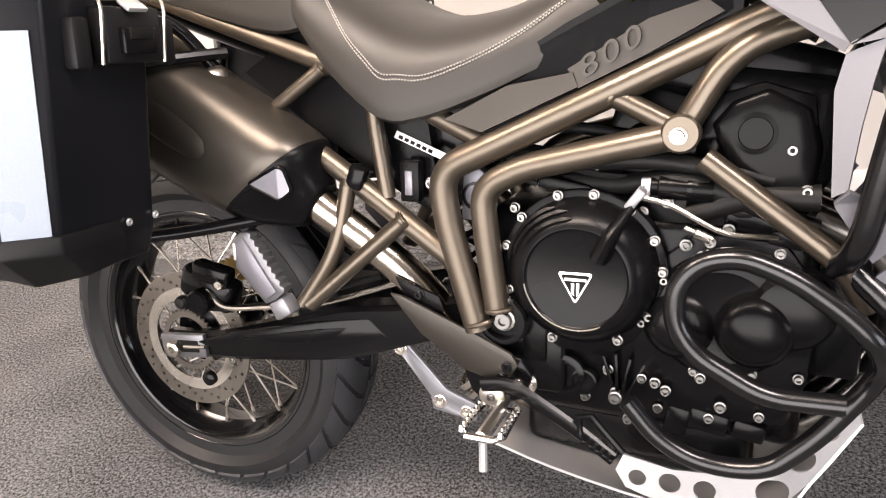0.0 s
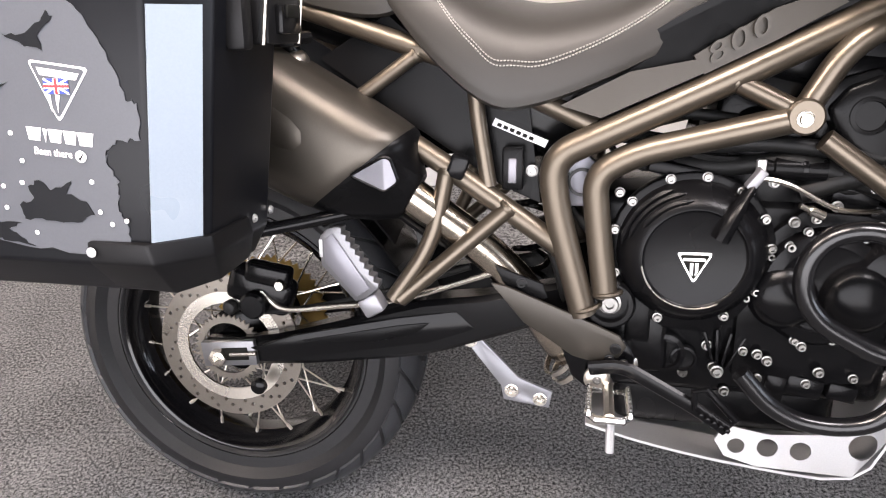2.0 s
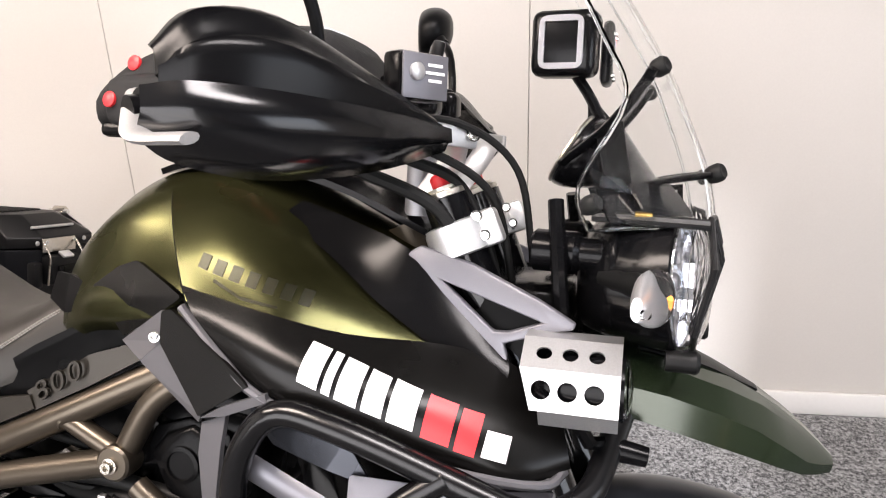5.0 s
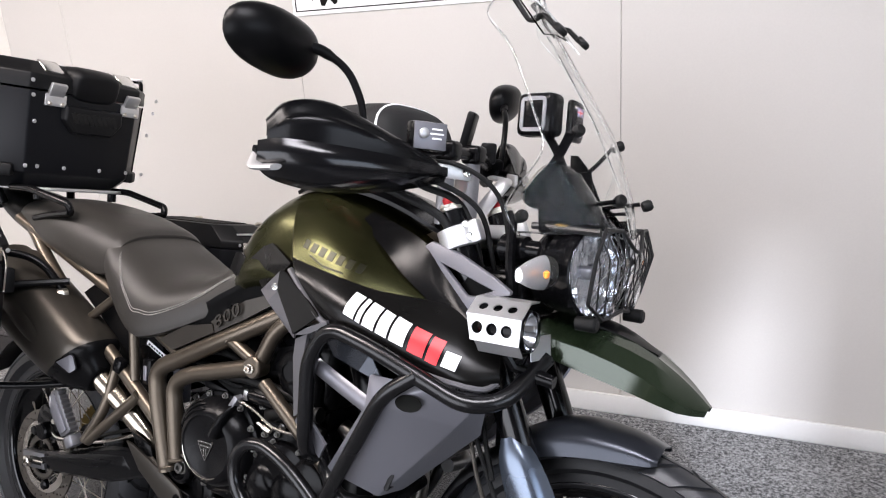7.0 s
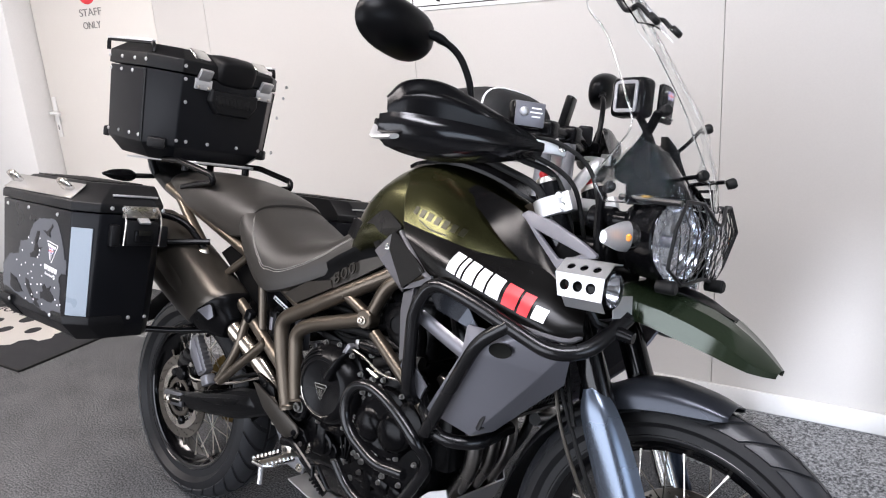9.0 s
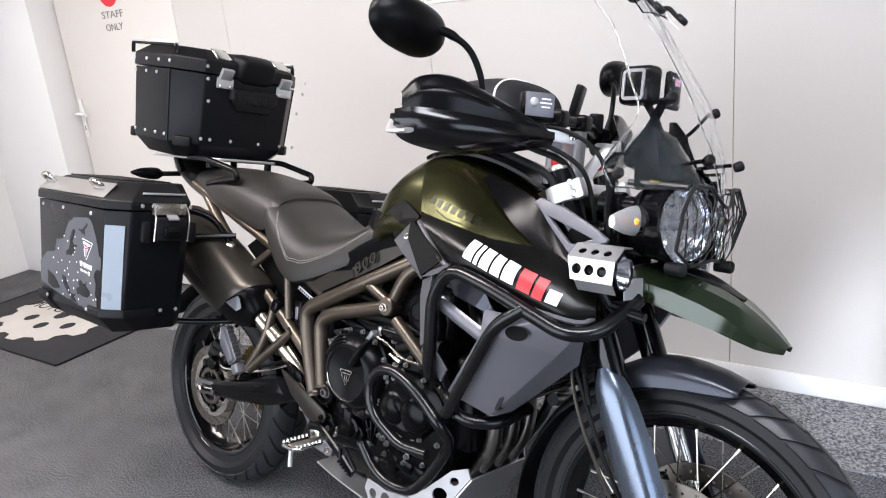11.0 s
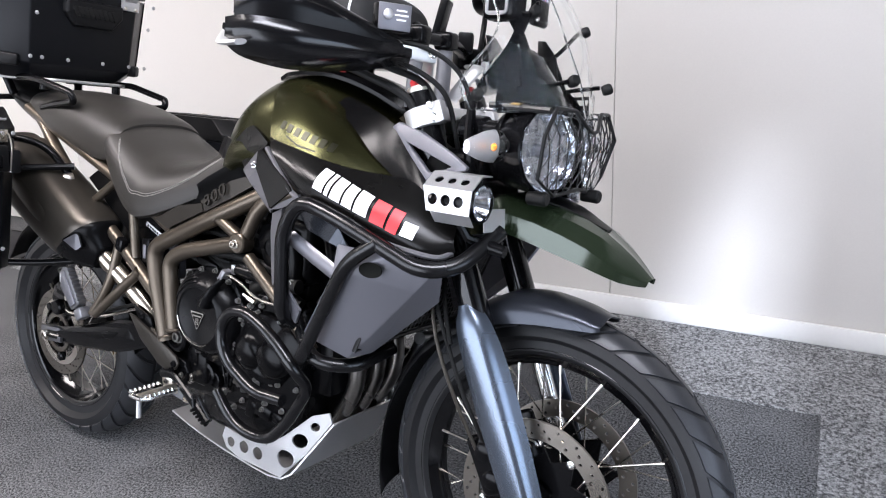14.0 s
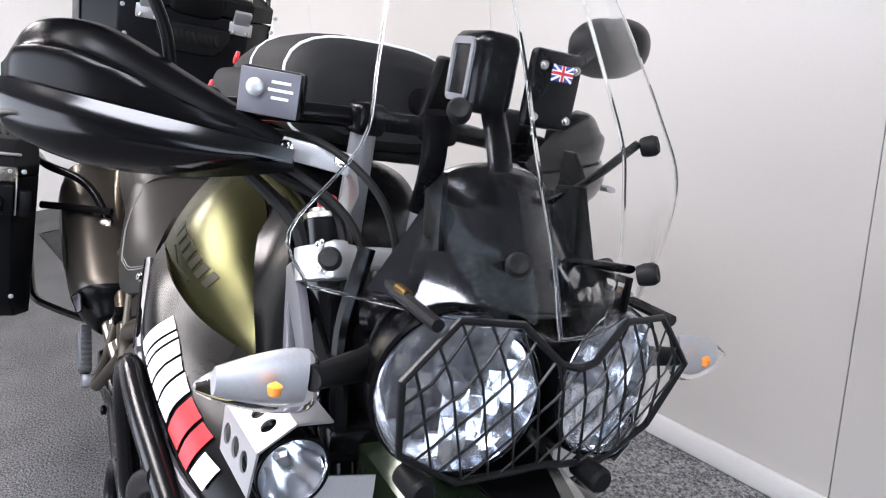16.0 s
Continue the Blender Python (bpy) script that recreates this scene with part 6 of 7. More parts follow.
def side_case(s):
    """An aluminium side case; s is -1 on the motorcycle's right."""
    ob = new("side_case")
    ob.matrix_basis = BIKE @ at(-0.040, 0, 0)
    tagged(ob, "black aluminium side case with printed grey map and reflective strip" if s < 0 else "black aluminium side case with a textured lid", "case", group="luggage cases")
    yo, yi = 0.553, 0.315
    f = lambda z, y0, x0, x1, c: [(x, y * s, zz) for x, y, zz in outline8(x0, x1, yi, y0, c, z)]
    body = part("body", prism([f(0.575, 0.503, -0.17, 0.222, 0.03), f(0.615, 0.5405, -0.20, 0.2465, 0.042), f(0.90, yo, -0.21, 0.283, 0.048)], 0.004), CASEB, ob)
    lid = part("lid", prism([f(0.903, yo + 0.003, -0.213, 0.286, 0.048), f(0.925, yo + 0.003, -0.213, 0.286, 0.048), f(0.965, yo - 0.045, -0.17, 0.243, 0.045), f(0.972, yo - 0.055, -0.16, 0.233, 0.045)], 0.003), CASEG, ob, "black ribbed lid")
    for k in range(10):
        part("lid_rib", block((0.31, 0.006, 0.004), at(0.02, (0.345 + 0.0145 * k) * s, 0.9735), 0.0015), RUBBERS, lid)
    # bright chamfer along the outer edge of the lid, with two latches
    part("lid_edge", shell([(-0.165, (yo - 0.0405) * s, 0.9665), (0.215, (yo - 0.0405) * s, 0.9665), (0.228, (yo + 0.0015) * s, 0.931), (-0.163, (yo + 0.0015) * s, 0.931)], [(0, 1, 2, 3)], 0.002), LIDE, lid, "brushed aluminium lid edge")
    for x in (-0.13, 0.165):
        part("latch", block((0.055, 0.012, 0.03), pose(x, (yo - 0.015) * s, 0.958, -45 * s, 0, 0), 0.004), CHROME, lid, "bright steel latch")
        part("latch_flap", block((0.035, 0.014, 0.02), pose(x, (yo - 0.006) * s, 0.967, -45 * s, 0, 0), 0.003), STEEL, lid)
    part("front_lip", block((0.006, 0.12, 0.006), at(0.268, 0.41 * s, 0.946), 0.002), ALU, lid)
    # corner guards at the bottom
    for x, c in ((0.192, 1), (-0.15, -1)):
        part("corner_guard", prism([[(a, b * s, z) for a, b, z in q] for q in
             ([(x - 0.05 * c, 0.513, 0.582), (x + 0.018 * c, 0.510, 0.576), (x + 0.045 * c, 0.462, 0.578), (x + 0.05 * c, 0.40, 0.585), (x - 0.04 * c, 0.44, 0.575)],
              [(x - 0.05 * c, 0.548, 0.618), (x + 0.02 * c, 0.548, 0.618), (x + 0.062 * c, 0.503, 0.618), (x + 0.062 * c, 0.41, 0.618), (x - 0.04 * c, 0.46, 0.618)],
              [(x - 0.05 * c, 0.549, 0.64), (x + 0.015 * c, 0.55, 0.64), (x + 0.062 * c, 0.505, 0.64), (x + 0.062 * c, 0.42, 0.64), (x - 0.04 * c, 0.47, 0.64)])], 0.003), CASEG, body, "black moulded corner guard")
    rivets(body, [(0.148, 0.551 * s, 0.63), (-0.10, 0.549 * s, 0.63), (0.165, 0.554 * s, 0.885), (0.0, 0.554 * s, 0.887), (-0.13, 0.554 * s, 0.887)], (0, s, 0))
    rivets(body, [(0.2505, y * s, 0.632) for y in (0.45, 0.40, 0.355)] + [(0.2875, y * s, 0.915) for y in (0.48, 0.45, 0.37, 0.345)], (1, 0, 0))
    # the clasp on the front face
    cl = part("front_clasp", block((0.026, 0.085, 0.062), at(0.292, 0.405 * s, 0.856), 0.005), CASEG, body, "black front clasp with bright strike plate")
    part("clasp_step", block((0.010, 0.05, 0.03), at(0.3085, 0.405 * s, 0.85), 0.003), SATIN, cl)
    part("clasp_slot", block((0.004, 0.034, 0.013), at(0.3142, 0.405 * s, 0.858), 0.001), DARKL, cl)
    part("clasp_flap", block((0.02, 0.03, 0.006), pose(0.306, 0.405 * s, 0.888, 0, 35, 0), 0.002), ALU, cl, "bright alloy flap")
    part("strike_plate", block((0.003, 0.095, 0.03), at(0.288, 0.405 * s, 0.908), 0.001), STEEL, cl, "riveted steel strike plate")
    for k in (-1, 1):
        part("clasp_bail", sweep(bend([(0.292, (0.405 + 0.047 * k) * s, 0.915), (0.308, (0.405 + 0.047 * k) * s, 0.888), (0.300, (0.405 + 0.047 * k) * s, 0.825)], 0.01), 0.0021, 6), STEEL, cl)
        part("clasp_cheek", block((0.022, 0.024, 0.055), at(0.283, (0.405 + 0.064 * k) * s, 0.848), 0.005), CASEG, cl)
    return ob, body


right_case, rbody = side_case(-1)
side_case(1)


# printed map on the outer face, its seas left black
def on_case(poly, lift, material, name, parent):
    """A thin flat print on the outer face of the right case, given in x, z of the motorcycle."""
    t = math.atan2(0.0125, 0.285)
    m = Matrix(((1, 0, 0, 0), (0, -math.sin(t), -math.cos(t), -0.5405 - lift), (0, math.cos(t), -math.sin(t), 0.615), (0, 0, 0, 1)))
    return part(name, plate([(min(x + 0.040, 0.216), (z - 0.615) / math.cos(t)) for x, z in poly], 0.0006, m), material, parent)


def jag(poly, k, amp, seed):
    """A closed outline with a ragged coast."""
    rnd = random.Random(seed)
    out = []
    for a, b in zip(poly, poly[1:] + poly[:1]):
        for i in range(k):
            t = i / k
            j = amp if i else 0
            out.append((a[0] + (b[0] - a[0]) * t + rnd.uniform(-j, j), a[1] + (b[1] - a[1]) * t + rnd.uniform(-j, j)))
    return out


land = jag([(-0.20, 0.66), (-0.08, 0.642), (0.01, 0.634), (0.095, 0.625), (0.136, 0.619), (0.147, 0.64), (0.145, 0.661), (0.140, 0.681), (0.145, 0.701), (0.136, 0.715), (0.136, 0.731), (0.154, 0.741), (0.173, 0.741), (0.175, 0.776), (0.164, 0.778), (0.156, 0.808), (0.142, 0.838),
            (0.126, 0.862), (0.10, 0.872), (0.06, 0.868), (0.02, 0.865), (-0.01, 0.850), (-0.035, 0.815), (-0.05, 0.80), (-0.09, 0.795), (-0.10, 0.76), (-0.16, 0.75), (-0.20, 0.72)], 5, 0.0026, 5)
mp = on_case(land, 0.0007, MAPG, "map_land", rbody)
mp["label"] = "grey printed map"
SEAS = (([(0.013, 0.832), (0.027, 0.832), (0.022, 0.817), (0.011, 0.801), (0.021, 0.791), (0.044, 0.794), (0.025, 0.782), (0.015, 0.762), (-0.027, 0.758), (-0.028, 0.769), (-0.01, 0.775), (-0.003, 0.791), (-0.004, 0.805), (0.007, 0.82)], 1),
        ([(0.048, 0.838), (0.067, 0.837), (0.09, 0.848), (0.098, 0.858), (0.104, 0.853), (0.085, 0.836), (0.087, 0.823), (0.07, 0.826)], 2),
        ([(0.044, 0.693), (0.058, 0.70), (0.069, 0.69), (0.093, 0.70), (0.086, 0.687), (0.106, 0.68), (0.113, 0.667), (0.093, 0.658), (0.058, 0.659), (0.034, 0.66), (0.031, 0.674), (0.049, 0.682)], 3),
        ([(-0.054, 0.70), (-0.036, 0.695), (-0.028, 0.679), (-0.01, 0.663), (-0.007, 0.649), (-0.02, 0.652), (-0.044, 0.671), (-0.056, 0.683)], 4),
        ([(-0.002, 0.656), (0.028, 0.655), (0.013, 0.648), (0.025, 0.64), (0.04, 0.631), (0.004, 0.636), (-0.006, 0.64)], 6),
        ([(-0.15, 0.70), (-0.11, 0.69), (-0.07, 0.66), (-0.12, 0.652), (-0.15, 0.662)], 7))
for poly, sd in SEAS:
    on_case(jag(poly, 4, 0.0018, sd), 0.0015, CASEB, "map_sea", mp)
for x, z in ((-0.037, 0.809), (-0.016, 0.797), (0.03, 0.814), (0.028, 0.783), (0.026, 0.771), (0.016, 0.763), (0.037, 0.746), (-0.006, 0.741), (-0.055, 0.739), (-0.02, 0.721), (0.044, 0.719), (-0.014, 0.705), (0.017, 0.693), (0.039, 0.697), (-0.02, 0.687), (0.016, 0.671), (-0.055, 0.682),
             (-0.015, 0.661), (-0.006, 0.65), (-0.052, 0.645), (0.045, 0.646), (0.116, 0.70), (0.12, 0.67), (0.131, 0.658), (0.147, 0.662), (-0.039, 0.712), (-0.08, 0.73), (-0.09, 0.70), (-0.075, 0.77), (-0.11, 0.74)):
    on_case(ring2(x, z, 0.0024, 10), 0.0022, WHITE, "map_dot", mp)
# emblem: an outlined triangle with a small flag, plain bars for the names, and the short line below
TRI = bend([(0.10, 0.811, 0), (0.132, 0.807, 0), (0.092, 0.756, 0), (0.069, 0.815, 0), (0.10, 0.811, 0)], 0.006, 3)[:-1]
ctr = (0.0975, 0.793)
em = on_case([(v.x, v.y) for v in TRI], 0.0012, WHITE, "emblem", mp)
on_case([(ctr[0] + (v.x - ctr[0]) * 0.90, ctr[1] + (v.y - ctr[1]) * 0.90) for v in TRI], 0.0021, MAPG, "emblem_field", em)
on_case([(0.079, 0.808), (0.122, 0.802), (0.118, 0.796), (0.081, 0.801)], 0.003, WHITE, "emblem_bar", em)
on_case([(0.085, 0.784), (0.0885, 0.783), (0.0885, 0.767), (0.087, 0.769)], 0.003, WHITE, "emblem_bar", em)
on_case([(0.094, 0.783), (0.0985, 0.782), (0.096, 0.774), (0.094, 0.766)], 0.003, WHITE, "emblem_bar", em)
flag(at(0.0965 + 0.040, -0.5515, 0.7905) @ Matrix.Rotation(radians(-90), 4, "Z"), 0.026, 0.014, mp)
for x0, wd in ((0.055, 0.0155), (0.0725, 0.004), (0.078, 0.0145), (0.094, 0.014), (0.109, 0.0165)):
    zz = 0.7525 - (x0 - 0.055) * 0.09
    on_case([(x0, zz), (x0 + wd, zz - 0.0012), (x0 + wd - 0.003, zz - 0.0137), (x0 + 0.001, zz - 0.0125)], 0.0015, WHITE, "name_bar", mp)
words("Been there", 0.0105, at(0.0795 + 0.040, -0.5475, 0.7275) @ FLATW @ Matrix.Rotation(radians(-5), 4, "Z"), WHITE, mp, depth=0.0003, width=0.040)
on_case(ring2(0.109, 0.7245, 0.0058, 16), 0.0022, WHITE, "tick_disc", mp)
on_case([(0.1055, 0.7255), (0.108, 0.723), (0.1135, 0.729), (0.1082, 0.7205)], 0.003, CASEB, "tick", mp)
# reflective strip on the cut corner
a, b2 = Vector((0.196, -0.5405, 0)), Vector((0.2505, -0.4925, 0))
st = bmesh.new()
vs = [st.verts.new(p) for p in ((0.207, -0.5395, 0.64), (0.2425, -0.5045, 0.64), (0.2705, -0.5145, 0.862), (0.235, -0.5495, 0.862))]
vs2 = [st.verts.new(Vector(v.co) + Vector((0.0025, -0.0028, 0))) for v in vs]
st.faces.new(vs2)
st.faces.new(vs[::-1])
for i in range(4):
    st.faces.new((vs[i], vs[(i + 1) % 4], vs2[(i + 1) % 4], vs2[i]))
part("reflective_strip", st, STRIP, rbody, "pale blue-white reflective strip")

# -- top case --
top = new("top_case")
top.matrix_basis = BIKE @ at(-0.2, 0, 1.1) @ pose(0, 0, 0, 0, 5, 0) @ Matrix.Scale(1.07, 4) @ at(0.2, 0, -1.1)
tagged(top, "black aluminium top case with bright latches on the rear rack", "case", group="luggage cases")
o8 = lambda x0, x1, w, c, z: outline8(x0, x1, -w, w, c, z)
tb = part("body", prism([o8(-0.34, -0.09, 0.165, 0.05, 1.058), o8(-0.37, -0.05, 0.206, 0.065, 1.102), o8(-0.378, -0.04, 0.218, 0.07, 1.305)], 0.004), CASEB, top)
tl = part("lid", prism([o8(-0.381, -0.037, 0.221, 0.07, 1.309), o8(-0.381, -0.037, 0.221, 0.07, 1.345), o8(-0.345, -0.075, 0.185, 0.05, 1.372), o8(-0.34, -0.08, 0.18, 0.05, 1.376)], 0.003), CASEG, top, "black riveted lid")
for y in (-0.205, 0.205):
    part("carry_rail", sweep(bend([(-0.355, y, 1.345), (-0.36, y, 1.376), (-0.11, y, 1.376), (-0.105, y, 1.35)], 0.01, 2), 0.006, 8), SATIN, tl)
    part("rail_plate", block((0.25, 0.014, 0.006), pose(-0.235, y, 1.380, 0, 0, 0), 0.002), ALU, tl)
for y in (-0.085, 0.125):
    latch(tb, at(-0.036, y, 1.287))
    part("latch_top", block((0.05, 0.05, 0.012), pose(-0.07, y, 1.365, 0, 32, 0), 0.003), CHROME, tl, "bright steel lid catch")
part("handle_block", loft([oval((-0.06 + dx, 0.02, 1.34 + dz), (0, 1, 0), (0.3, 0, 1), a, b, 20, 4) for dx, dz, a, b in ((-0.03, 0.02, 0.07, 0.02), (0.0, 0.0, 0.07, 0.04), (0.03, -0.01, 0.062, 0.036), (0.036, -0.012, 0.05, 0.026))], 2), CASEG, tl, "black moulded carrying handle")
part("front_pad", prism([[(-0.042 + dx, y * k + 0.02, 1.245 + z * k) for y, z in ((-0.085, 0.035), (0.085, 0.035), (0.085, 0.0), (0.055, -0.035), (-0.055, -0.035), (-0.085, 0.0))] for dx, k in ((0.0, 1.0), (0.012, 0.94), (0.016, 0.88))], 0.002), CASEG, tb, "black ribbed front pad")
for k in range(9):
    part("pad_rib", block((0.003, 0.012, 0.028), pose(-0.025, -0.035 + 0.0135 * k, 1.25, 25, 0, 0), 0.001), RUBBERS, tb)
rivets(tb, [(x, -0.2195, z) for x in (-0.30, -0.24, -0.18) for z in (1.293,)] + [(x, -0.2085, 1.12) for x in (-0.30, -0.24, -0.18, -0.13)], (0, -1, 0))
rivets(tl, [(x, -0.2215, 1.328) for x in (-0.31, -0.24, -0.17, -0.11)], (0, -1, 0))
rivets(tb, [(-0.0385, y, 1.293) for y in (-0.14, 0.20)] + [(-0.0485, y, 1.12) for y in (-0.14, -0.11, -0.04, 0.06, 0.14, 0.19)] + [(-0.043, y, 1.23) for y in (-0.13, 0.19)], (1, 0, 0.05))
rivets(tl, [(-0.0365, y, 1.328) for y in (-0.145, 0.205)], (1, 0, 0))
for sy in (-1, 1):
    part("corner_guard", block((0.05, 0.03, 0.03), pose(-0.084, 0.176 * sy, 1.106, 0, 0, -45 * sy), 0.006), CASEG, tb)
    part("corner_guard", block((0.04, 0.02, 0.03), pose(-0.345, 0.186 * sy, 1.108, 0, 0, 40 * sy), 0.006), CASEG, tb)
    part("corner_seam", sweep([(-0.11, 0.2195 * sy, 1.305), (-0.115, 0.207 * sy, 1.105)], 0.0022, 6), SATIN, tb)

# -- rack, grab rails and tail --
rack = part("rear_rack", plate([(-0.36, -0.12), (-0.30, -0.16), (-0.05, -0.15), (0.0, -0.10), (0.0, 0.10), (-0.05, 0.15), (-0.30, 0.16), (-0.36, 0.12)], 0.008, at(0, 0, 1.044), [[(-0.25, -0.06), (-0.10, -0.06), (-0.10, 0.06), (-0.25, 0.06)]], 0.002), ALU, bike, "bright aluminium rack plate")
for s in (-1, 1):
    part("grab_rail", sweep(bend([(-0.27, 0.09 * s, 1.05), (-0.16, 0.14 * s, 1.05), (-0.02, 0.15 * s, 1.05), (0.15, 0.145 * s, 1.018), (0.155, 0.14 * s, 0.995), (0.06, 0.13 * s, 0.985), (-0.03, 0.12 * s, 0.97)], 0.02), 0.0095, 10), SATIN, bike, "black grab rail")
    part("rack_post", sweep([(-0.04, 0.11 * s, 1.02), (-0.04, 0.11 * s, 1.046)], 0.012, 10), SATIN, bike)
    part("rack_post", sweep([(-0.22, 0.10 * s, 1.0), (-0.24, 0.11 * s, 1.046)], 0.012, 10), SATIN, bike)
    ts = part("rear_turn_signal", loft([oval((-0.30, y * s, 0.985), (1, 0, 0), (0, 0, 1), a, b, 16) for y, a, b in ((0.13, 0.012, 0.012), (0.15, 0.016, 0.02), (0.20, 0.013, 0.016), (0.235, 0.004, 0.004))], 3), SATIN, bike, "dark rear turn signal")
    part("stalk", sweep([(-0.28, 0.07 * s, 0.99), (-0.30, 0.135 * s, 0.985)], 0.008, 8), RUBBERS, ts)
    # case carrier hoop
    part("case_carrier", sweep(bend([(0.185, 0.165 * s, 0.80), (0.14, 0.21 * s, 0.885), (0.06, 0.295 * s, 0.90), (-0.17, 0.30 * s, 0.89), (-0.20, 0.30 * s, 0.62), (0.02, 0.30 * s, 0.56), (0.16, 0.24 * s, 0.575), (0.30, 0.185 * s, 0.60)], 0.05), 0.0095, 10), SATIN, bike, "black case carrier tube")
    part("case_carrier", sweep(bend([(0.20, 0.165 * s, 0.83), (0.16, 0.22 * s, 0.825), (0.10, 0.30 * s, 0.815)], 0.03), 0.0085, 8), SATIN, bike)
    part("carrier_bolt", lathe([(0.018, 0), (0.018, 0.01), (0.012, 0.02), (0.008, 0.024), (0, 0.024)], 16, at(0.182, 0.165 * s, 0.796) @ (SIDE if s < 0 else SIDE.inverted())), STEEL, bike)
part("tail_unit", loft([oval((x, 0, z), (0, 1, 0), (0, 0, 1), a, b, 20, 3) for x, z, a, b in ((-0.36, 1.03, 0.05, 0.018), (-0.30, 1.015, 0.075, 0.03), (-0.18, 0.98, 0.10, 0.045), (0.0, 0.93, 0.115, 0.05), (0.15, 0.88, 0.115, 0.05), (0.28, 0.84, 0.11, 0.05))], 3), BLACKP, bike, "black plastic tail unit")
part("tail_lamp", block((0.02, 0.08, 0.025), at(-0.362, 0, 1.035), 0.008, 3), RED, bike, "red tail lamp")
part("rear_mudguard", Patch([[(RR * 1.10 * math.cos(radians(a)), y, 0.321 + RR * 1.13 * math.sin(radians(a)) - 3 * y * y) for y in (-0.075, -0.035, 0, 0.035, 0.075)] for a in (150, 130, 105, 80, 55, 35)], 4, 3).sheet(-0.004), BLACKP, bike, "black rear mudguard")
part("hugger", Patch([[(RR * 1.06 * math.cos(radians(a)), y, 0.321 + RR * 1.06 * math.sin(radians(a)) - 3 * y * y) for y in (-0.08, -0.04, 0, 0.04, 0.08)] for a in (75, 50, 25, 5)], 4, 3).sheet(-0.004), BLACKP, bike)

# -- tank bag --
bag = new("tank_bag")
bag.matrix_basis = BIKE
tagged(bag, "black fabric tank bag with white piping above the tank", "bag")
BAGS = ((0.735, 1.160, 0.085, 0.020), (0.755, 1.172, 0.110, 0.034), (0.82, 1.192, 0.128, 0.055), (0.92, 1.205, 0.134, 0.070), (1.03, 1.210, 0.134, 0.074), (1.075, 1.208, 0.124, 0.066), (1.095, 1.205, 0.10, 0.048))
part("body", loft([oval((x, 0.02, z), (0, 1, 0), (-0.1, 0, 1), a, b, 28, 3.0) for x, z, a, b in BAGS], 4), BAG, bag)
part("side_pocket", loft([oval((x, -0.112, 1.178), (0, 1, 0.2), (0, 0, 1), a, b, 18, 3.0) for x, a, b in ((0.79, 0.008, 0.018), (0.81, 0.02, 0.032), (0.90, 0.026, 0.036), (0.99, 0.022, 0.034), (1.01, 0.008, 0.02))], 3), BAG, bag, "black zipped side pocket")
part("bag_buckle", lathe([(0.018, 0), (0.018, 0.006), (0.013, 0.009), (0.012, 0.005), (0, 0.005)], 24, axis_to((1.093, 0.07, 1.215), (1, 0, 0.1))), SATIN, bag, "round black buckle")
part("rear_loop", sweep([(0.745, -0.03 + 0.025 * math.cos(a), 1.185 + 0.018 * math.sin(a)) for a in np.linspace(0, 2 * math.pi, 14)[:-1]], 0.005, 8, True), BAG, bag, "black carrying loop")
part("base_pad", block((0.33, 0.22, 0.020), pose(0.92, 0.02, 1.140, 0, 1, 0), 0.008), SATIN, bag, "black base plate")
part("mount_ring", lathe([(0.05, 0), (0.05, 0.03), (0.04, 0.03), (0.04, 0)], 24, at(0.98, 0.0, 1.10), closed=True), SATIN, bag)
for x, z, a, b in ((0.93, 1.2055, 0.1335, 0.070), (1.058, 1.209, 0.1305, 0.0715)):
    part("piping", sweep(oval((x, 0.02, z), (0, 1, 0), (-0.1, 0, 1), a, b, 28, 3.0), 0.0026, 6, True), WHITE, bag, "white piping")
for x, y, z in ((0.806, -0.130, 1.178), (0.82, -0.100, 1.226)):
    part("zip_pull", lathe([(0.010, 0), (0.010, 0.004), (0.007, 0.006), (0, 0.006)], 18, axis_to((x, y, z), (-0.2, -1, 0.2))), RED, bag, "red round zip pull")
part("red_strap", block((0.12, 0.012, 0.005), pose(0.98, -0.094, 1.118, 0, 6, 0), 0.001), RED, bag, "red webbing strap")

# -- small devices on the handlebar --
# the master cylinder's reservoir box with its round knob
act = new("reservoir_box")
act.matrix_basis = BIKE @ pose(1.212, -0.172, 1.204, 0, 0, -32)
tagged(act, "small grey master cylinder box clamped to the handlebar", "accessory")
part("body", block((0.03, 0.066, 0.05), None, 0.006), SATIN, act)
part("front_plate", block((0.003, 0.062, 0.046), at(0.0165, 0, 0), 0.001), SHROUD, act)
for k, w in ((0.012, 0.02), (0.004, 0.026), (-0.004, 0.018)):
    part("print_bar", block((0.001, w, 0.003), at(0.0185, 0.012, k), 0), WHITE, act)
part("knob", lathe([(0.009, 0), (0.009, 0.004), (0.006, 0.006), (0, 0.006)], 20, at(0.018, -0.014, 0.004) @ Matrix.Rotation(radians(90), 4, "Y")), ALU, act, "bright round knob")

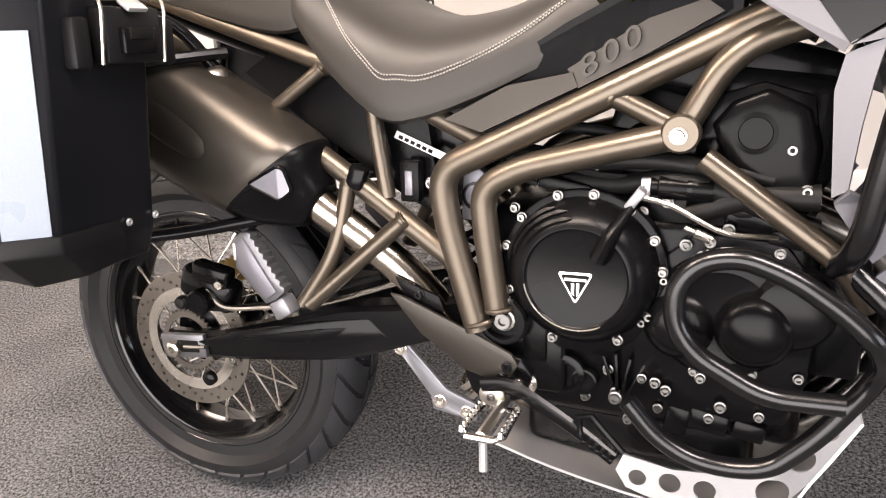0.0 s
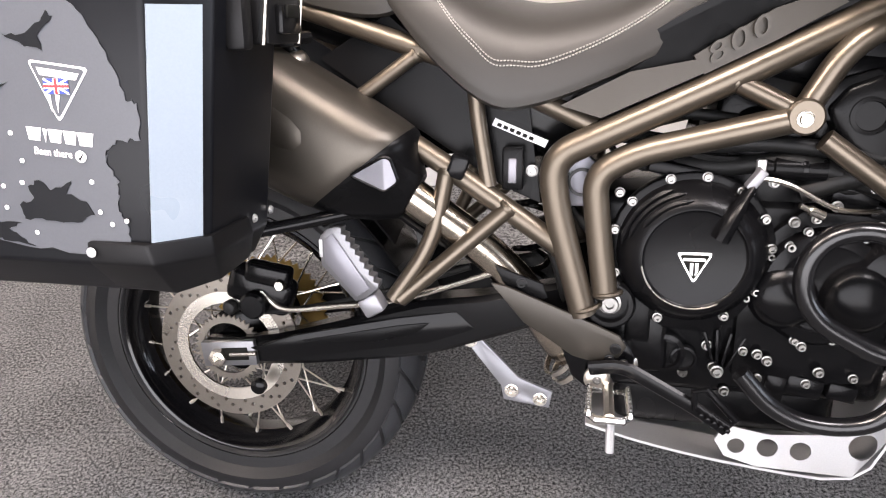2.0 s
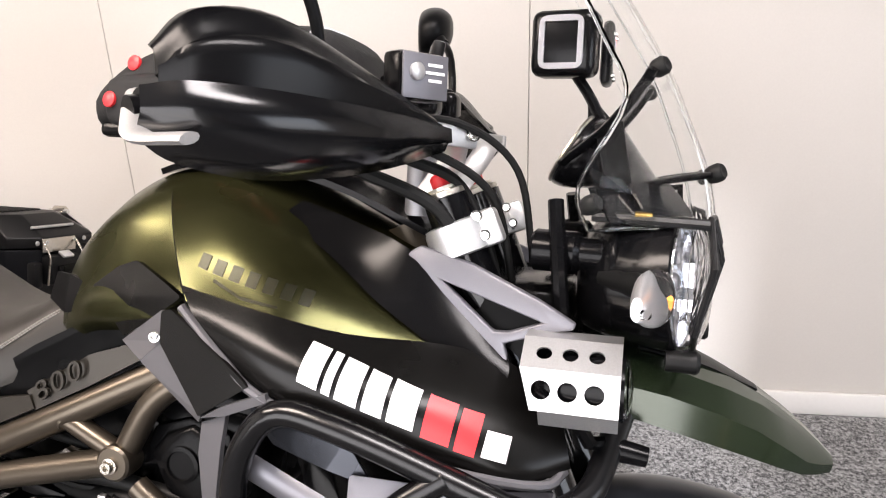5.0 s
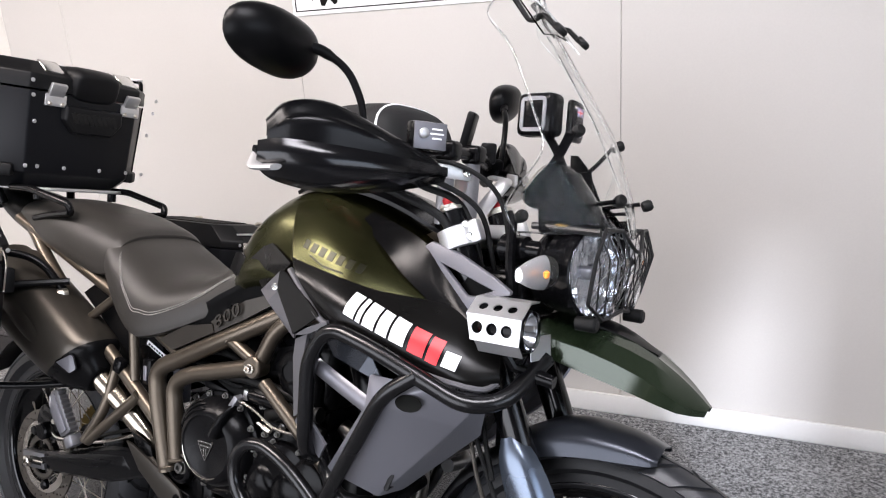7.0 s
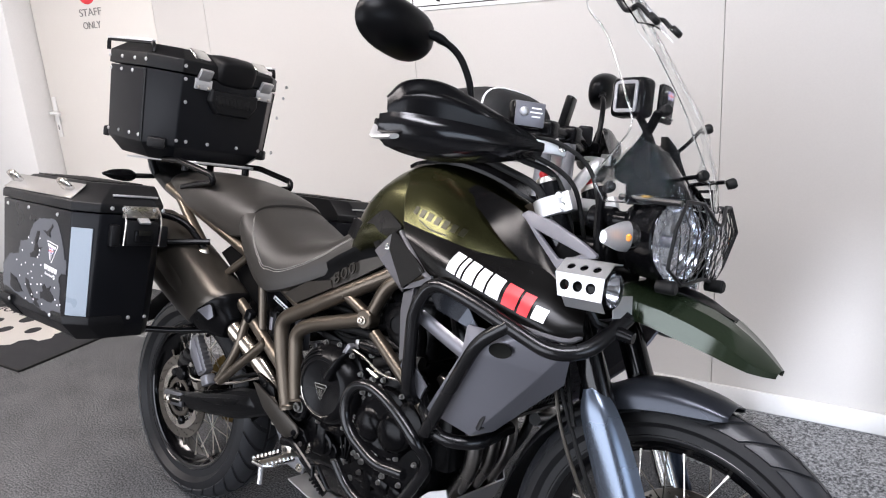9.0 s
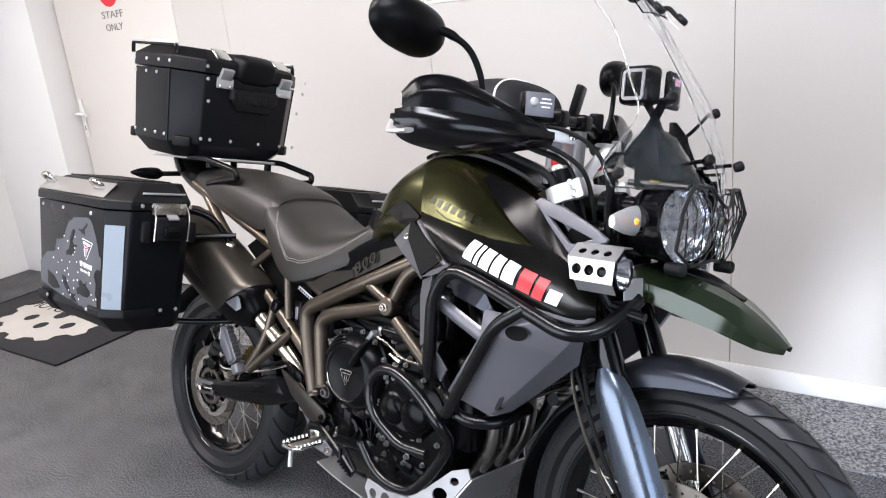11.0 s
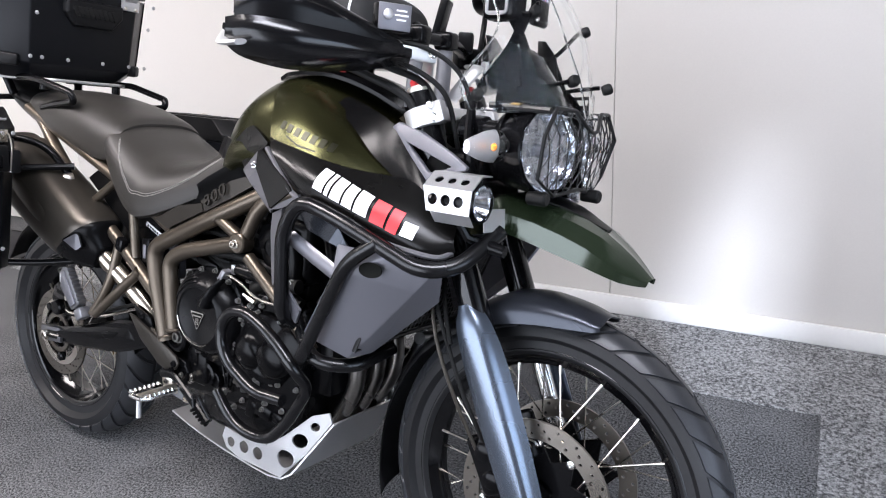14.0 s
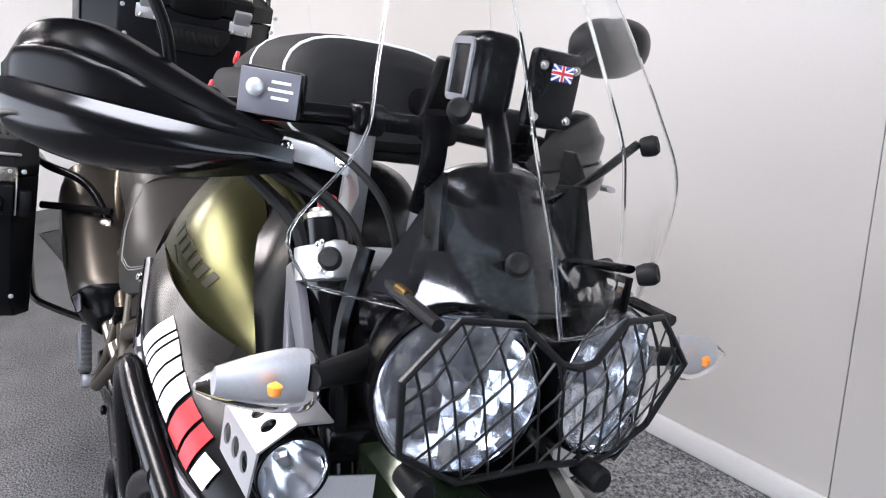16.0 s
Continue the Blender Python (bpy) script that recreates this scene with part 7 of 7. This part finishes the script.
# -- tyre treads: raised blocks with grooves between them --
def tread(parent, R, width, rim_r, count, skew):
    w, side = width / 2, R - rim_r
    def spot(a_deg, th, lift):
        a = radians(a_deg)
        r = rim_r - 0.004 + (side + 0.004) * abs(math.sin(a)) ** 0.62 + lift
        return Vector((r * math.cos(th), r * math.sin(th), -w * math.copysign(abs(math.cos(a)) ** 0.8, math.cos(a)) * (1 + lift / w)))
    step = 2 * math.pi / count
    for s in (-1, 1):
        bm = bmesh.new()
        T, B = [], []
        for i in range(6):
            a = 90 + s * (2 + 56 * i / 5)
            sk = skew * (i / 5) ** 1.3 * (1 if s > 0 else 1)
            T.append([bm.verts.new(spot(a, sk + step * f, 0.0035)) for f in (0.07, 0.48, 0.89)])
            B.append([bm.verts.new(spot(a, sk + step * f, -0.002)) for f in (0.05, 0.48, 0.91)])
        add_faces(bm, T)
        for i in range(5):
            for j in (0, 2):
                bm.faces.new((T[i][j], T[i + 1][j], B[i + 1][j], B[i][j]))
        for i in (0, 5):
            for j in range(2):
                bm.faces.new((T[i][j], T[i][j + 1], B[i][j + 1], B[i][j]))
        first = part("tread_block", bm, TREADM, parent, m=Matrix.Rotation(step * (0.5 if s > 0 else 0), 4, "Z"), sharp=30)
        for k in range(1, count):
            again(first, Matrix.Rotation(step * (k + (0.5 if s > 0 else 0)), 4, "Z"))


tread(rear, RR, 0.152, 0.2325, 30, 0.22)
tread(front, FR, 0.096, 0.279, 32, 0.16)

# -- engine: covers, bolts, hoses --
side_case_plate = prism([[(x * 1.0, -0.105 - dy, z) for x, z in ((0.80, 0.36), (0.84, 0.345), (0.97, 0.36), (1.01, 0.42), (1.015, 0.54), (0.97, 0.60), (0.87, 0.605), (0.82, 0.56), (0.80, 0.48))] for dy in (0.0, 0.028, 0.034)], 0.003)
part("crank_cover", side_case_plate, ENGINE, eng, "black crankcase side cover")
part("cover_boss", lathe([(0.048, 0), (0.047, 0.012), (0.04, 0.022), (0.025, 0.03), (0.0, 0.032)], 36, at(0.857, -0.135, 0.485) @ SIDE), ENGINE, eng)
part("pump_cover", lathe([(0.05, 0), (0.05, 0.02), (0.044, 0.04), (0.03, 0.05), (0.0, 0.052)], 36, at(0.945, -0.13, 0.492) @ SIDE), ENGINE, eng)
bolts([(x, -0.141, z) for x, z in ((0.812, 0.40), (0.835, 0.36), (0.90, 0.357), (0.96, 0.37), (1.0, 0.43), (1.005, 0.53), (0.965, 0.588), (0.885, 0.595), (0.828, 0.555), (0.808, 0.48), (0.905, 0.555), (0.90, 0.44), (0.925, 0.425))], eng, 0.0062, h=0.008)
bolts([(x, -0.128, z) for x, z in ((0.64, 0.43), (0.66, 0.36), (0.735, 0.355), (0.776, 0.367), (0.795, 0.33), (0.62, 0.56), (0.63, 0.62), (0.80, 0.625), (0.83, 0.64), (0.70, 0.41), (0.765, 0.40))], eng, 0.0068, h=0.009)
# raised ribs and the arm on the clutch cover
for a0, a1, r in ((100, 165, 0.088), (110, 172, 0.095), (95, 150, 0.079)):
    part("cover_rib", sweep([(0.729 + r * math.cos(radians(a)), -0.178 + (r - 0.088) * 0.9, 0.545 + r * math.sin(radians(a))) for a in np.linspace(a0, a1, 10)], [0.001] + [0.0045] * 8 + [0.001], 6), ENGINE, clut)
part("bright_ring", sweep([(0.729 + 0.0685 * math.cos(radians(a)), -0.1912, 0.545 + 0.0685 * math.sin(radians(a))) for a in np.linspace(190, 300, 24)], 0.0013, 6), STEEL, clut, "thin bright lower edge")
part("clutch_arm", sweep(bend([(0.757, -0.19, 0.575), (0.775, -0.19, 0.615), (0.795, -0.175, 0.645)], 0.02), [0.018, 0.017, 0.016, 0.015, 0.014, 0.013, 0.011, 0.010, 0.009], 10, flat=(1, 0.7)), ENGINE, clut, "black clutch release arm")
part("cable_fork", block((0.012, 0.02, 0.03), pose(0.797, -0.175, 0.652, 0, 35, 0), 0.002), GREYM, clut)
part("clutch_cable", sweep(catmull([(0.80, -0.175, 0.655), (0.84, -0.172, 0.645), (0.90, -0.165, 0.615), (0.96, -0.15, 0.61)], 5), 0.0035, 6), STEEL, eng, "bright clutch cable")
part("filler_ring", lathe([(0.029, 0), (0.029, 0.012), (0.023, 0.014), (0.022, 0.006), (0.0, 0.006)], 28, at(0.706, -0.13, 0.388) @ SIDE), SATIN, eng)
part("gear_housing", block((0.10, 0.06, 0.10), at(0.66, -0.115, 0.405), 0.012, 3), ENGINE, eng)
part("hose_union", lathe([(0.018, 0), (0.018, 0.03), (0.014, 0.034), (0, 0.034)], 16, at(0.652, -0.12, 0.37) @ SIDE), STEEL, eng)
part("wire_block", block((0.035, 0.03, 0.07), at(0.665, -0.135, 0.44), 0.005), BLACKP, eng)
for pts, r, mt in (([(0.62, -0.12, 0.70), (0.72, -0.14, 0.69), (0.82, -0.15, 0.695), (0.95, -0.15, 0.68)], 0.011, RUBBERS), ([(0.66, -0.11, 0.66), (0.76, -0.13, 0.66), (0.86, -0.15, 0.67), (1.0, -0.14, 0.62)], 0.013, RUBBERS),
                   ([(0.86, -0.14, 0.63), (0.92, -0.15, 0.655), (1.0, -0.15, 0.66)], 0.016, RUBBERS), ([(0.64, -0.10, 0.72), (0.70, -0.12, 0.73), (0.80, -0.13, 0.72)], 0.008, RUBBERS),
                   ([(0.56, -0.12, 0.60), (0.60, -0.13, 0.55), (0.64, -0.13, 0.50), (0.66, -0.14, 0.47)], 0.006, RUBBERS), ([(0.52, -0.13, 0.58), (0.55, -0.13, 0.50), (0.56, -0.12, 0.44)], 0.007, RUBBERS)):
    part("hose", sweep(catmull(pts, 6), r, 10), mt, eng, "black rubber hose")
part("throttle_body", lathe([(0.03, 0), (0.03, 0.05), (0.024, 0.06), (0, 0.06)], 24, at(0.80, -0.09, 0.71) @ SIDE), SATIN, eng)
duct = [(0.872, 0.742), (0.895, 0.772), (0.935, 0.788), (0.985, 0.764), (0.998, 0.715), (0.995, 0.668), (0.945, 0.652), (0.90, 0.682)]
dm = (0.935, 0.722)
part("air_duct", prism([[(dm[0] + (x - dm[0]) * k, y, dm[1] + (z - dm[1]) * k) for x, z in duct] for y, k in ((-0.115, 1.0), (-0.142, 1.0), (-0.156, 0.88), (-0.160, 0.6))], 0.004), BLACKP, eng, "black plastic intake cover")
part("duct_ring", lathe([(0.024, 0), (0.024, 0.004), (0.019, 0.005), (0.018, 0.002), (0, 0.002)], 28, at(0.925, -0.1595, 0.733) @ SIDE), BLACKP, eng)
part("starter_body", sweep([(0.812, -0.150, 0.664), (0.82, -0.150, 0.664), (0.822, -0.150, 0.664), (0.885, -0.150, 0.662)], [0.012, 0.012, 0.0155, 0.0155], 16), BLACKP, eng)
part("connector", block((0.012, 0.016, 0.022), at(0.806, -0.152, 0.664), 0.002), ALU, eng, "pale wiring connector")
part("wire_tie", lathe([(0.0165, -0.003), (0.0165, 0.003), (0.015, 0.003), (0.015, -0.003)], 16, axis_to((0.858, -0.150, 0.663), (1, 0, 0)), closed=True), SATIN, eng)
part("cable_adjuster", sweep([(0.855, -0.170, 0.619), (0.866, -0.168, 0.614), (0.868, -0.168, 0.613), (0.886, -0.165, 0.605)], [0.004, 0.004, 0.0065, 0.0065], 10), STEEL, eng, "bright cable adjuster")
part("ring_boss", lathe([(0.019, 0), (0.019, 0.012), (0.016, 0.013), (0.0145, 0.009), (0.0, 0.008)], 28, at(0.733, -0.128, 0.38) @ SIDE), ENGINE, eng)
for k in range(4):
    part("case_rib", block((0.005, 0.016, 0.055), pose(0.765 + 0.013 * k, -0.132, 0.405 - 0.004 * k, 0, -18 + 14 * k, 0), 0.0015), ENGINE, eng)
for x, z, r in ((0.779, 0.368, 0.0085), (0.83, 0.399, 0.0068), (0.844, 0.39, 0.0068), (0.886, 0.415, 0.0064), (0.913, 0.378, 0.007), (0.856, 0.557, 0.007), (0.857, 0.591, 0.007)):
    bolts([(x, -0.146, z)], eng, r, h=0.009)
for x0, z0, x1, z1 in ((0.60, 0.70, 0.66, 0.655), (0.64, 0.70, 0.80, 0.685), (0.66, 0.69, 0.83, 0.672), (0.88, 0.69, 0.99, 0.66), (0.86, 0.645, 0.97, 0.635)):
    part("wire", sweep(catmull([(x0, -0.125, z0), ((x0 + x1) / 2, -0.14, (z0 + z1) / 2 - 0.008), (x1, -0.13, z1)], 5), 0.0045, 7), RUBBERS, eng)
for x, z, w, h in ((0.70, 0.655, 0.07, 0.018), (0.78, 0.69, 0.09, 0.022), (0.93, 0.625, 0.06, 0.03), (0.97, 0.605, 0.04, 0.02), (0.90, 0.35, 0.05, 0.03), (0.95, 0.345, 0.04, 0.025), (0.86, 0.345, 0.03, 0.04)):
    part("case_block", block((w, 0.03, h), pose(x, -0.128, z, 0, 10, 0), 0.004), ENGINE, eng)
part("duct_fin", plate([(0.86, 0.72), (0.99, 0.74), (0.985, 0.775), (0.93, 0.79), (0.88, 0.775)], 0.02, upright(-0.13), bevel=0.004), BLACKP, eng)
bolts([(0.985, -0.155, 0.668), (0.945, -0.15, 0.64), (0.905, -0.15, 0.615), (0.87, -0.148, 0.655), (0.965, -0.155, 0.715)], eng, 0.007, h=0.009)

# exhaust headers in front of the engine
HEADER = mat("header_steel", (0.2, 0.19, 0.178), 0.27, metal=1.0, grain=200, vary=0.15, bump=0.02)
for y in (-0.075, 0.0, 0.075):
    part("header_pipe", sweep(bend([(1.00, y, 0.62), (1.09, y, 0.58), (1.115, y * 0.9, 0.46), (1.03, y * 0.7, 0.32), (0.86, y * 0.4, 0.285), (0.70, -0.04, 0.29)], 0.09), 0.019, 14), HEADER, bike, "brushed steel exhaust header")
part("collector", sweep([(0.86, -0.03, 0.288), (0.66, -0.05, 0.30)], 0.036, 18), PIPE, bike)
for k in range(2):
    part("clamp_band", lathe([(0.038, -0.004), (0.038, 0.004), (0.034, 0.004), (0.034, -0.004)], 20, axis_to((0.56 + 0.012 * k, -0.10, 0.355 - 0.012 * k), (0.7, 0.2, -0.6)), closed=True), STEEL, bike)

# -- right-hand foot controls --
heel = part("heel_plate", plate([(0.457, 0.492), (0.479, 0.489), (0.579, 0.45), (0.64, 0.424), (0.65, 0.408), (0.64, 0.391), (0.605, 0.382), (0.576, 0.389), (0.54, 0.413), (0.505, 0.435), (0.477, 0.468)], 0.006, upright(-0.172), bevel=0.0015), BRONZE, bike, "bronze-black heel plate")
part("heel_upper", plate([(0.461, 0.515), (0.50, 0.502), (0.53, 0.492), (0.538, 0.470), (0.52, 0.468), (0.475, 0.488)], 0.006, upright(-0.162), bevel=0.0015), BLACKP, heel)
bolts([(0.635, -0.178, 0.405), (0.628, -0.178, 0.388), (0.500, -0.168, 0.492)], heel, 0.0075, h=0.006, material=SATIN)
hang2 = part("peg_hanger", plate([(0.55, 0.43), (0.65, 0.41), (0.665, 0.385), (0.655, 0.35), (0.60, 0.33), (0.575, 0.35), (0.56, 0.39)], 0.02, upright(-0.14), bevel=0.003), SATIN, bike, "black footrest hanger")
part("hanger_disc", lathe([(0.019, 0), (0.019, 0.006), (0.015, 0.009), (0, 0.009)], 24, at(0.612, -0.172, 0.356) @ SIDE), STEEL, hang2)
bolts([(0.612, -0.18, 0.356), (0.648, -0.165, 0.378)], hang2, 0.006, h=0.006)


def footpeg(x, y0, y1, z, parent):
    """A bright toothed footrest."""
    pg = part("footpeg", sweep([(x - 0.026, y0, z), (x + 0.026, y0, z), (x + 0.028, y1 + 0.015, z), (x + 0.018, y1, z), (x - 0.018, y1, z), (x - 0.028, y1 + 0.015, z)], 0.0055, 8, True), CHROME, parent, "bright toothed steel footrest")
    part("peg_core", sweep([(x, y0 + 0.035, z), (x, y1 + 0.004, z)], 0.0075, 8), STEEL, pg)
    for i in range(7):
        yy = y0 + (y1 - y0) * (i + 0.5) / 7
        for dx in (-0.027, 0.027):
            part("tooth", lathe([(0.0045, 0), (0.003, 0.008), (0, 0.009)], 6, at(x + dx, yy, z + 0.003)), CHROME, pg)
    part("feeler", sweep([(x + 0.002, y1 + 0.008, z), (x + 0.003, y1 + 0.006, z - 0.05)], 0.006, 8), ALU, pg)
    return pg


footpeg(0.628, -0.19, -0.275, 0.345, bike)
footpeg(0.628, 0.19, 0.275, 0.345, bike)
pedal = part("brake_pedal", sweep(bend([(0.60, -0.185, 0.375), (0.645, -0.19, 0.385), (0.745, -0.20, 0.335), (0.79, -0.205, 0.308)], 0.02), 0.009, 8, flat=(0.6, 1.2)), SATIN, bike, "black brake pedal")
part("pedal_loop", sweep([(0.742, -0.205, 0.362), (0.758, -0.205, 0.366), (0.80, -0.205, 0.322), (0.787, -0.205, 0.308), (0.745, -0.205, 0.335)], 0.005, 8, True), SATIN, pedal)
for i in range(5):
    part("pedal_tooth", block((0.006, 0.03, 0.006), pose(0.752 + 0.009 * i, -0.205, 0.333 - 0.005 * i, 0, 30, 0), 0.001), SATIN, pedal)

# -- passenger footrest --
for s in (-1, 1):
    teeth = []
    for i in range(19):
        t = i / 18
        k = 0.0045 if i % 2 else -0.001
        teeth.append((0.244 + 0.058 * t + 0.83 * k, 0.576 - 0.088 * t + 0.56 * k))
    pp = part("passenger_peg", plate([(0.219, 0.518), (0.219, 0.560), (0.229, 0.572)] + teeth + [(0.285, 0.474), (0.268, 0.466)], 0.022, upright(0.205 * s + 0.011), bevel=0.0012), PEGM, bike, "grey folded passenger footrest with toothed edge")
    part("peg_pad", plate([(0.226, 0.524), (0.226, 0.556), (0.238, 0.566), (0.290, 0.488), (0.270, 0.474)], 0.004, upright(0.205 * s + (-0.0105 if s < 0 else 0.0145)), bevel=0.001), RUBBERS if s > 0 else SHROUD, pp)
    part("peg_tip", plate([(0.217, 0.53), (0.222, 0.53), (0.222, 0.556), (0.217, 0.556)], 0.024, upright(0.205 * s + 0.012), bevel=0.001), ALU, pp)
    part("peg_hinge", block((0.032, 0.03, 0.03), pose(0.288, 0.197 * s, 0.458, 0, -30, 0), 0.005), GREYM, bike, "alloy hinge")
part("mud_stay", sweep(bend([(0.20, -0.15, 0.56), (0.245, -0.155, 0.60), (0.29, -0.15, 0.60), (0.40, -0.14, 0.52)], 0.02), 0.006, 8), SATIN, bike)
part("chain_guard_plate", plate([(0.33, 0.58), (0.36, 0.585), (0.40, 0.50), (0.34, 0.50)], 0.004, upright(-0.11), [ring2(0.355, 0.545, 0.007)]), SATIN, bike)
# hydraulic line over the swinging arm
part("brake_line", sweep(catmull([(0.08, -0.125, 0.44), (0.12, -0.135, 0.415), (0.20, -0.14, 0.425), (0.32, -0.15, 0.45), (0.46, -0.15, 0.50)], 6), 0.0045, 8), STEEL, bike, "braided brake line")
part("brake_line", sweep(catmull([(0.02, -0.10, 0.40), (0.10, -0.125, 0.405), (0.25, -0.13, 0.44), (0.42, -0.13, 0.50)], 6), 0.005, 8), RUBBERS, bike)

# -- frame details: label, fuse box, suspension link, side stand --
lab = part("frame_label", plate([(0.454, 0.7195), (0.529, 0.6895), (0.524, 0.6795), (0.449, 0.7095)], 0.001, upright(-0.1265)), WHITE, bike, "white printed frame label")
for i in range(6):
    part("print_bar", plate([(0.458 + 0.009 * i, 0.7135 - 0.0036 * i), (0.464 + 0.009 * i, 0.7111 - 0.0036 * i), (0.462 + 0.009 * i, 0.7065 - 0.0036 * i), (0.456 + 0.009 * i, 0.709 - 0.0036 * i)], 0.001, upright(-0.1272)), DARKL, lab)
fb = part("fuse_box", block((0.03, 0.02, 0.06), at(0.482, -0.142, 0.652), 0.004), BLACKP, bike, "small black fluid reservoir")
part("sight_glass", block((0.012, 0.004, 0.035), at(0.482, -0.1535, 0.65), 0.002), SHROUD, fb)
bolts([(0.508, -0.135, 0.648)], bike, 0.008, h=0.006)
part("frame_gusset", plate([(0.56, 0.69), (0.60, 0.66), (0.60, 0.60), (0.555, 0.60)], 0.02, upright(-0.12), bevel=0.003), SHROUD, bike)
part("gusset_ring", lathe([(0.02, 0), (0.02, 0.004), (0.016, 0.004), (0.016, 0)], 24, at(0.578, -0.14, 0.635) @ SIDE, closed=True), SATIN, bike)
part("stand_bracket", plate([(0.395, 0.352), (0.415, 0.362), (0.49, 0.285), (0.545, 0.265), (0.54, 0.235), (0.465, 0.245), (0.46, 0.27)], 0.006, upright(-0.045), [ring2(0.41, 0.348, 0.008, 12), ring2(0.478, 0.262, 0.009, 12), ring2(0.525, 0.25, 0.008, 12)], 0.001), GREYM, bike, "alloy linkage plate")
bolts([(0.408, -0.05, 0.347), (0.478, -0.05, 0.262), (0.525, -0.05, 0.25)], bike, 0.011, h=0.008, material=STEEL)
part("shock_spring", sweep([(0.50 + 0.028 * math.cos(t), 0.028 * math.sin(t), 0.40 + 0.006 * t) for t in np.linspace(0, 40, 160)], 0.005, 6), SATIN, bike)
part("side_stand", sweep(bend([(0.70, 0.14, 0.30), (0.69, 0.24, 0.18), (0.66, 0.315, 0.095)], 0.05), 0.012, 10), SATIN, bike, "black side stand")
part("stand_foot", block((0.07, 0.05, 0.012), pose(0.655, 0.325, 0.097, 15.5, 0, 0), 0.004), SATIN, bike)
part("battery_box", block((0.26, 0.20, 0.16), at(0.46, 0, 0.74), 0.02, 3), SATIN, bike)

# -- brake hoses, cables at the steering head --
for pts, r, mt, lb in (([(1.45, -0.108, 0.44), (1.405, -0.125, 0.53), (1.36, -0.125, 0.62), (1.31, -0.11, 0.72), (1.29, -0.09, 0.85)], 0.0045, RUBBERS, "black brake hose"),
                       ([(1.44, -0.112, 0.42), (1.39, -0.13, 0.52), (1.34, -0.13, 0.62), (1.30, -0.115, 0.74)], 0.004, MUFF, "bronze brake hose"),
                       ([(1.14, -0.22, 1.155), (1.20, -0.16, 1.12), (1.25, -0.10, 1.09), (1.29, -0.09, 1.0), (1.30, -0.09, 0.90)], 0.0065, RUBBERS, "black control cable"),
                       ([(1.15, -0.20, 1.15), (1.22, -0.15, 1.13), (1.285, -0.09, 1.08), (1.31, -0.06, 0.97)], 0.005, RUBBERS, "black control cable"),
                       ([(1.17, -0.17, 1.16), (1.25, -0.12, 1.16), (1.31, -0.07, 1.11), (1.33, -0.04, 1.0)], 0.0045, RUBBERS, "black control cable"),
                       ([(1.08, -0.20, 1.13), (1.16, -0.16, 1.10), (1.235, -0.13, 1.06), (1.265, -0.12, 0.98)], 0.008, RUBBERS, "black wiring sleeve"),
                       ([(1.37, -0.13, 0.62), (1.33, -0.10, 0.70), (1.30, -0.06, 0.78)], 0.005, RUBBERS, "black hose")):
    part("cable", sweep(catmull(pts, 7), r, 8), mt, bike, lb)
part("head_box", block((0.12, 0.16, 0.10), at(1.32, 0, 0.93), 0.02, 3), SATIN, bike)
part("lamp_bracket", block((0.03, 0.26, 0.03), at(1.37, 0, 0.885), 0.006), SATIN, bike)
for s in (-1, 1):
    part("stay", sweep(bend([(1.36, 0.11 * s, 1.08), (1.37, 0.13 * s, 1.0), (1.38, 0.12 * s, 0.90)], 0.03), 0.009, 8), SATIN, bike)
    part("chrome_plate", plate([(-0.02, -0.028), (0.02, -0.028), (0.02, 0.028), (-0.02, 0.028)], 0.002, axis_to((1.44, 0.135 * s, 0.865), (1, 0.2 * s, 0.1)) @ Matrix.Rotation(radians(90), 4, "Z")), ALU, bike)
part("front_sensor", sweep([(1.33, 0.0, 0.56), (1.33, 0.0, 0.70)], 0.02, 10), SATIN, bike)
part("engine_front", block((0.06, 0.22, 0.16), at(1.04, 0, 0.50), 0.01), ENGINE, bike)
part("left_switchgear", block((0.035, 0.05, 0.045), pose(1.14, 0.20, 1.205, 0, 0, 30), 0.006), BLACKP, bike)
part("phone_mount", block((0.018, 0.05, 0.085), pose(1.165, 0.06, 1.235, 0, 12, 20), 0.005), BLACKP, bike, "black bar-mounted holder")
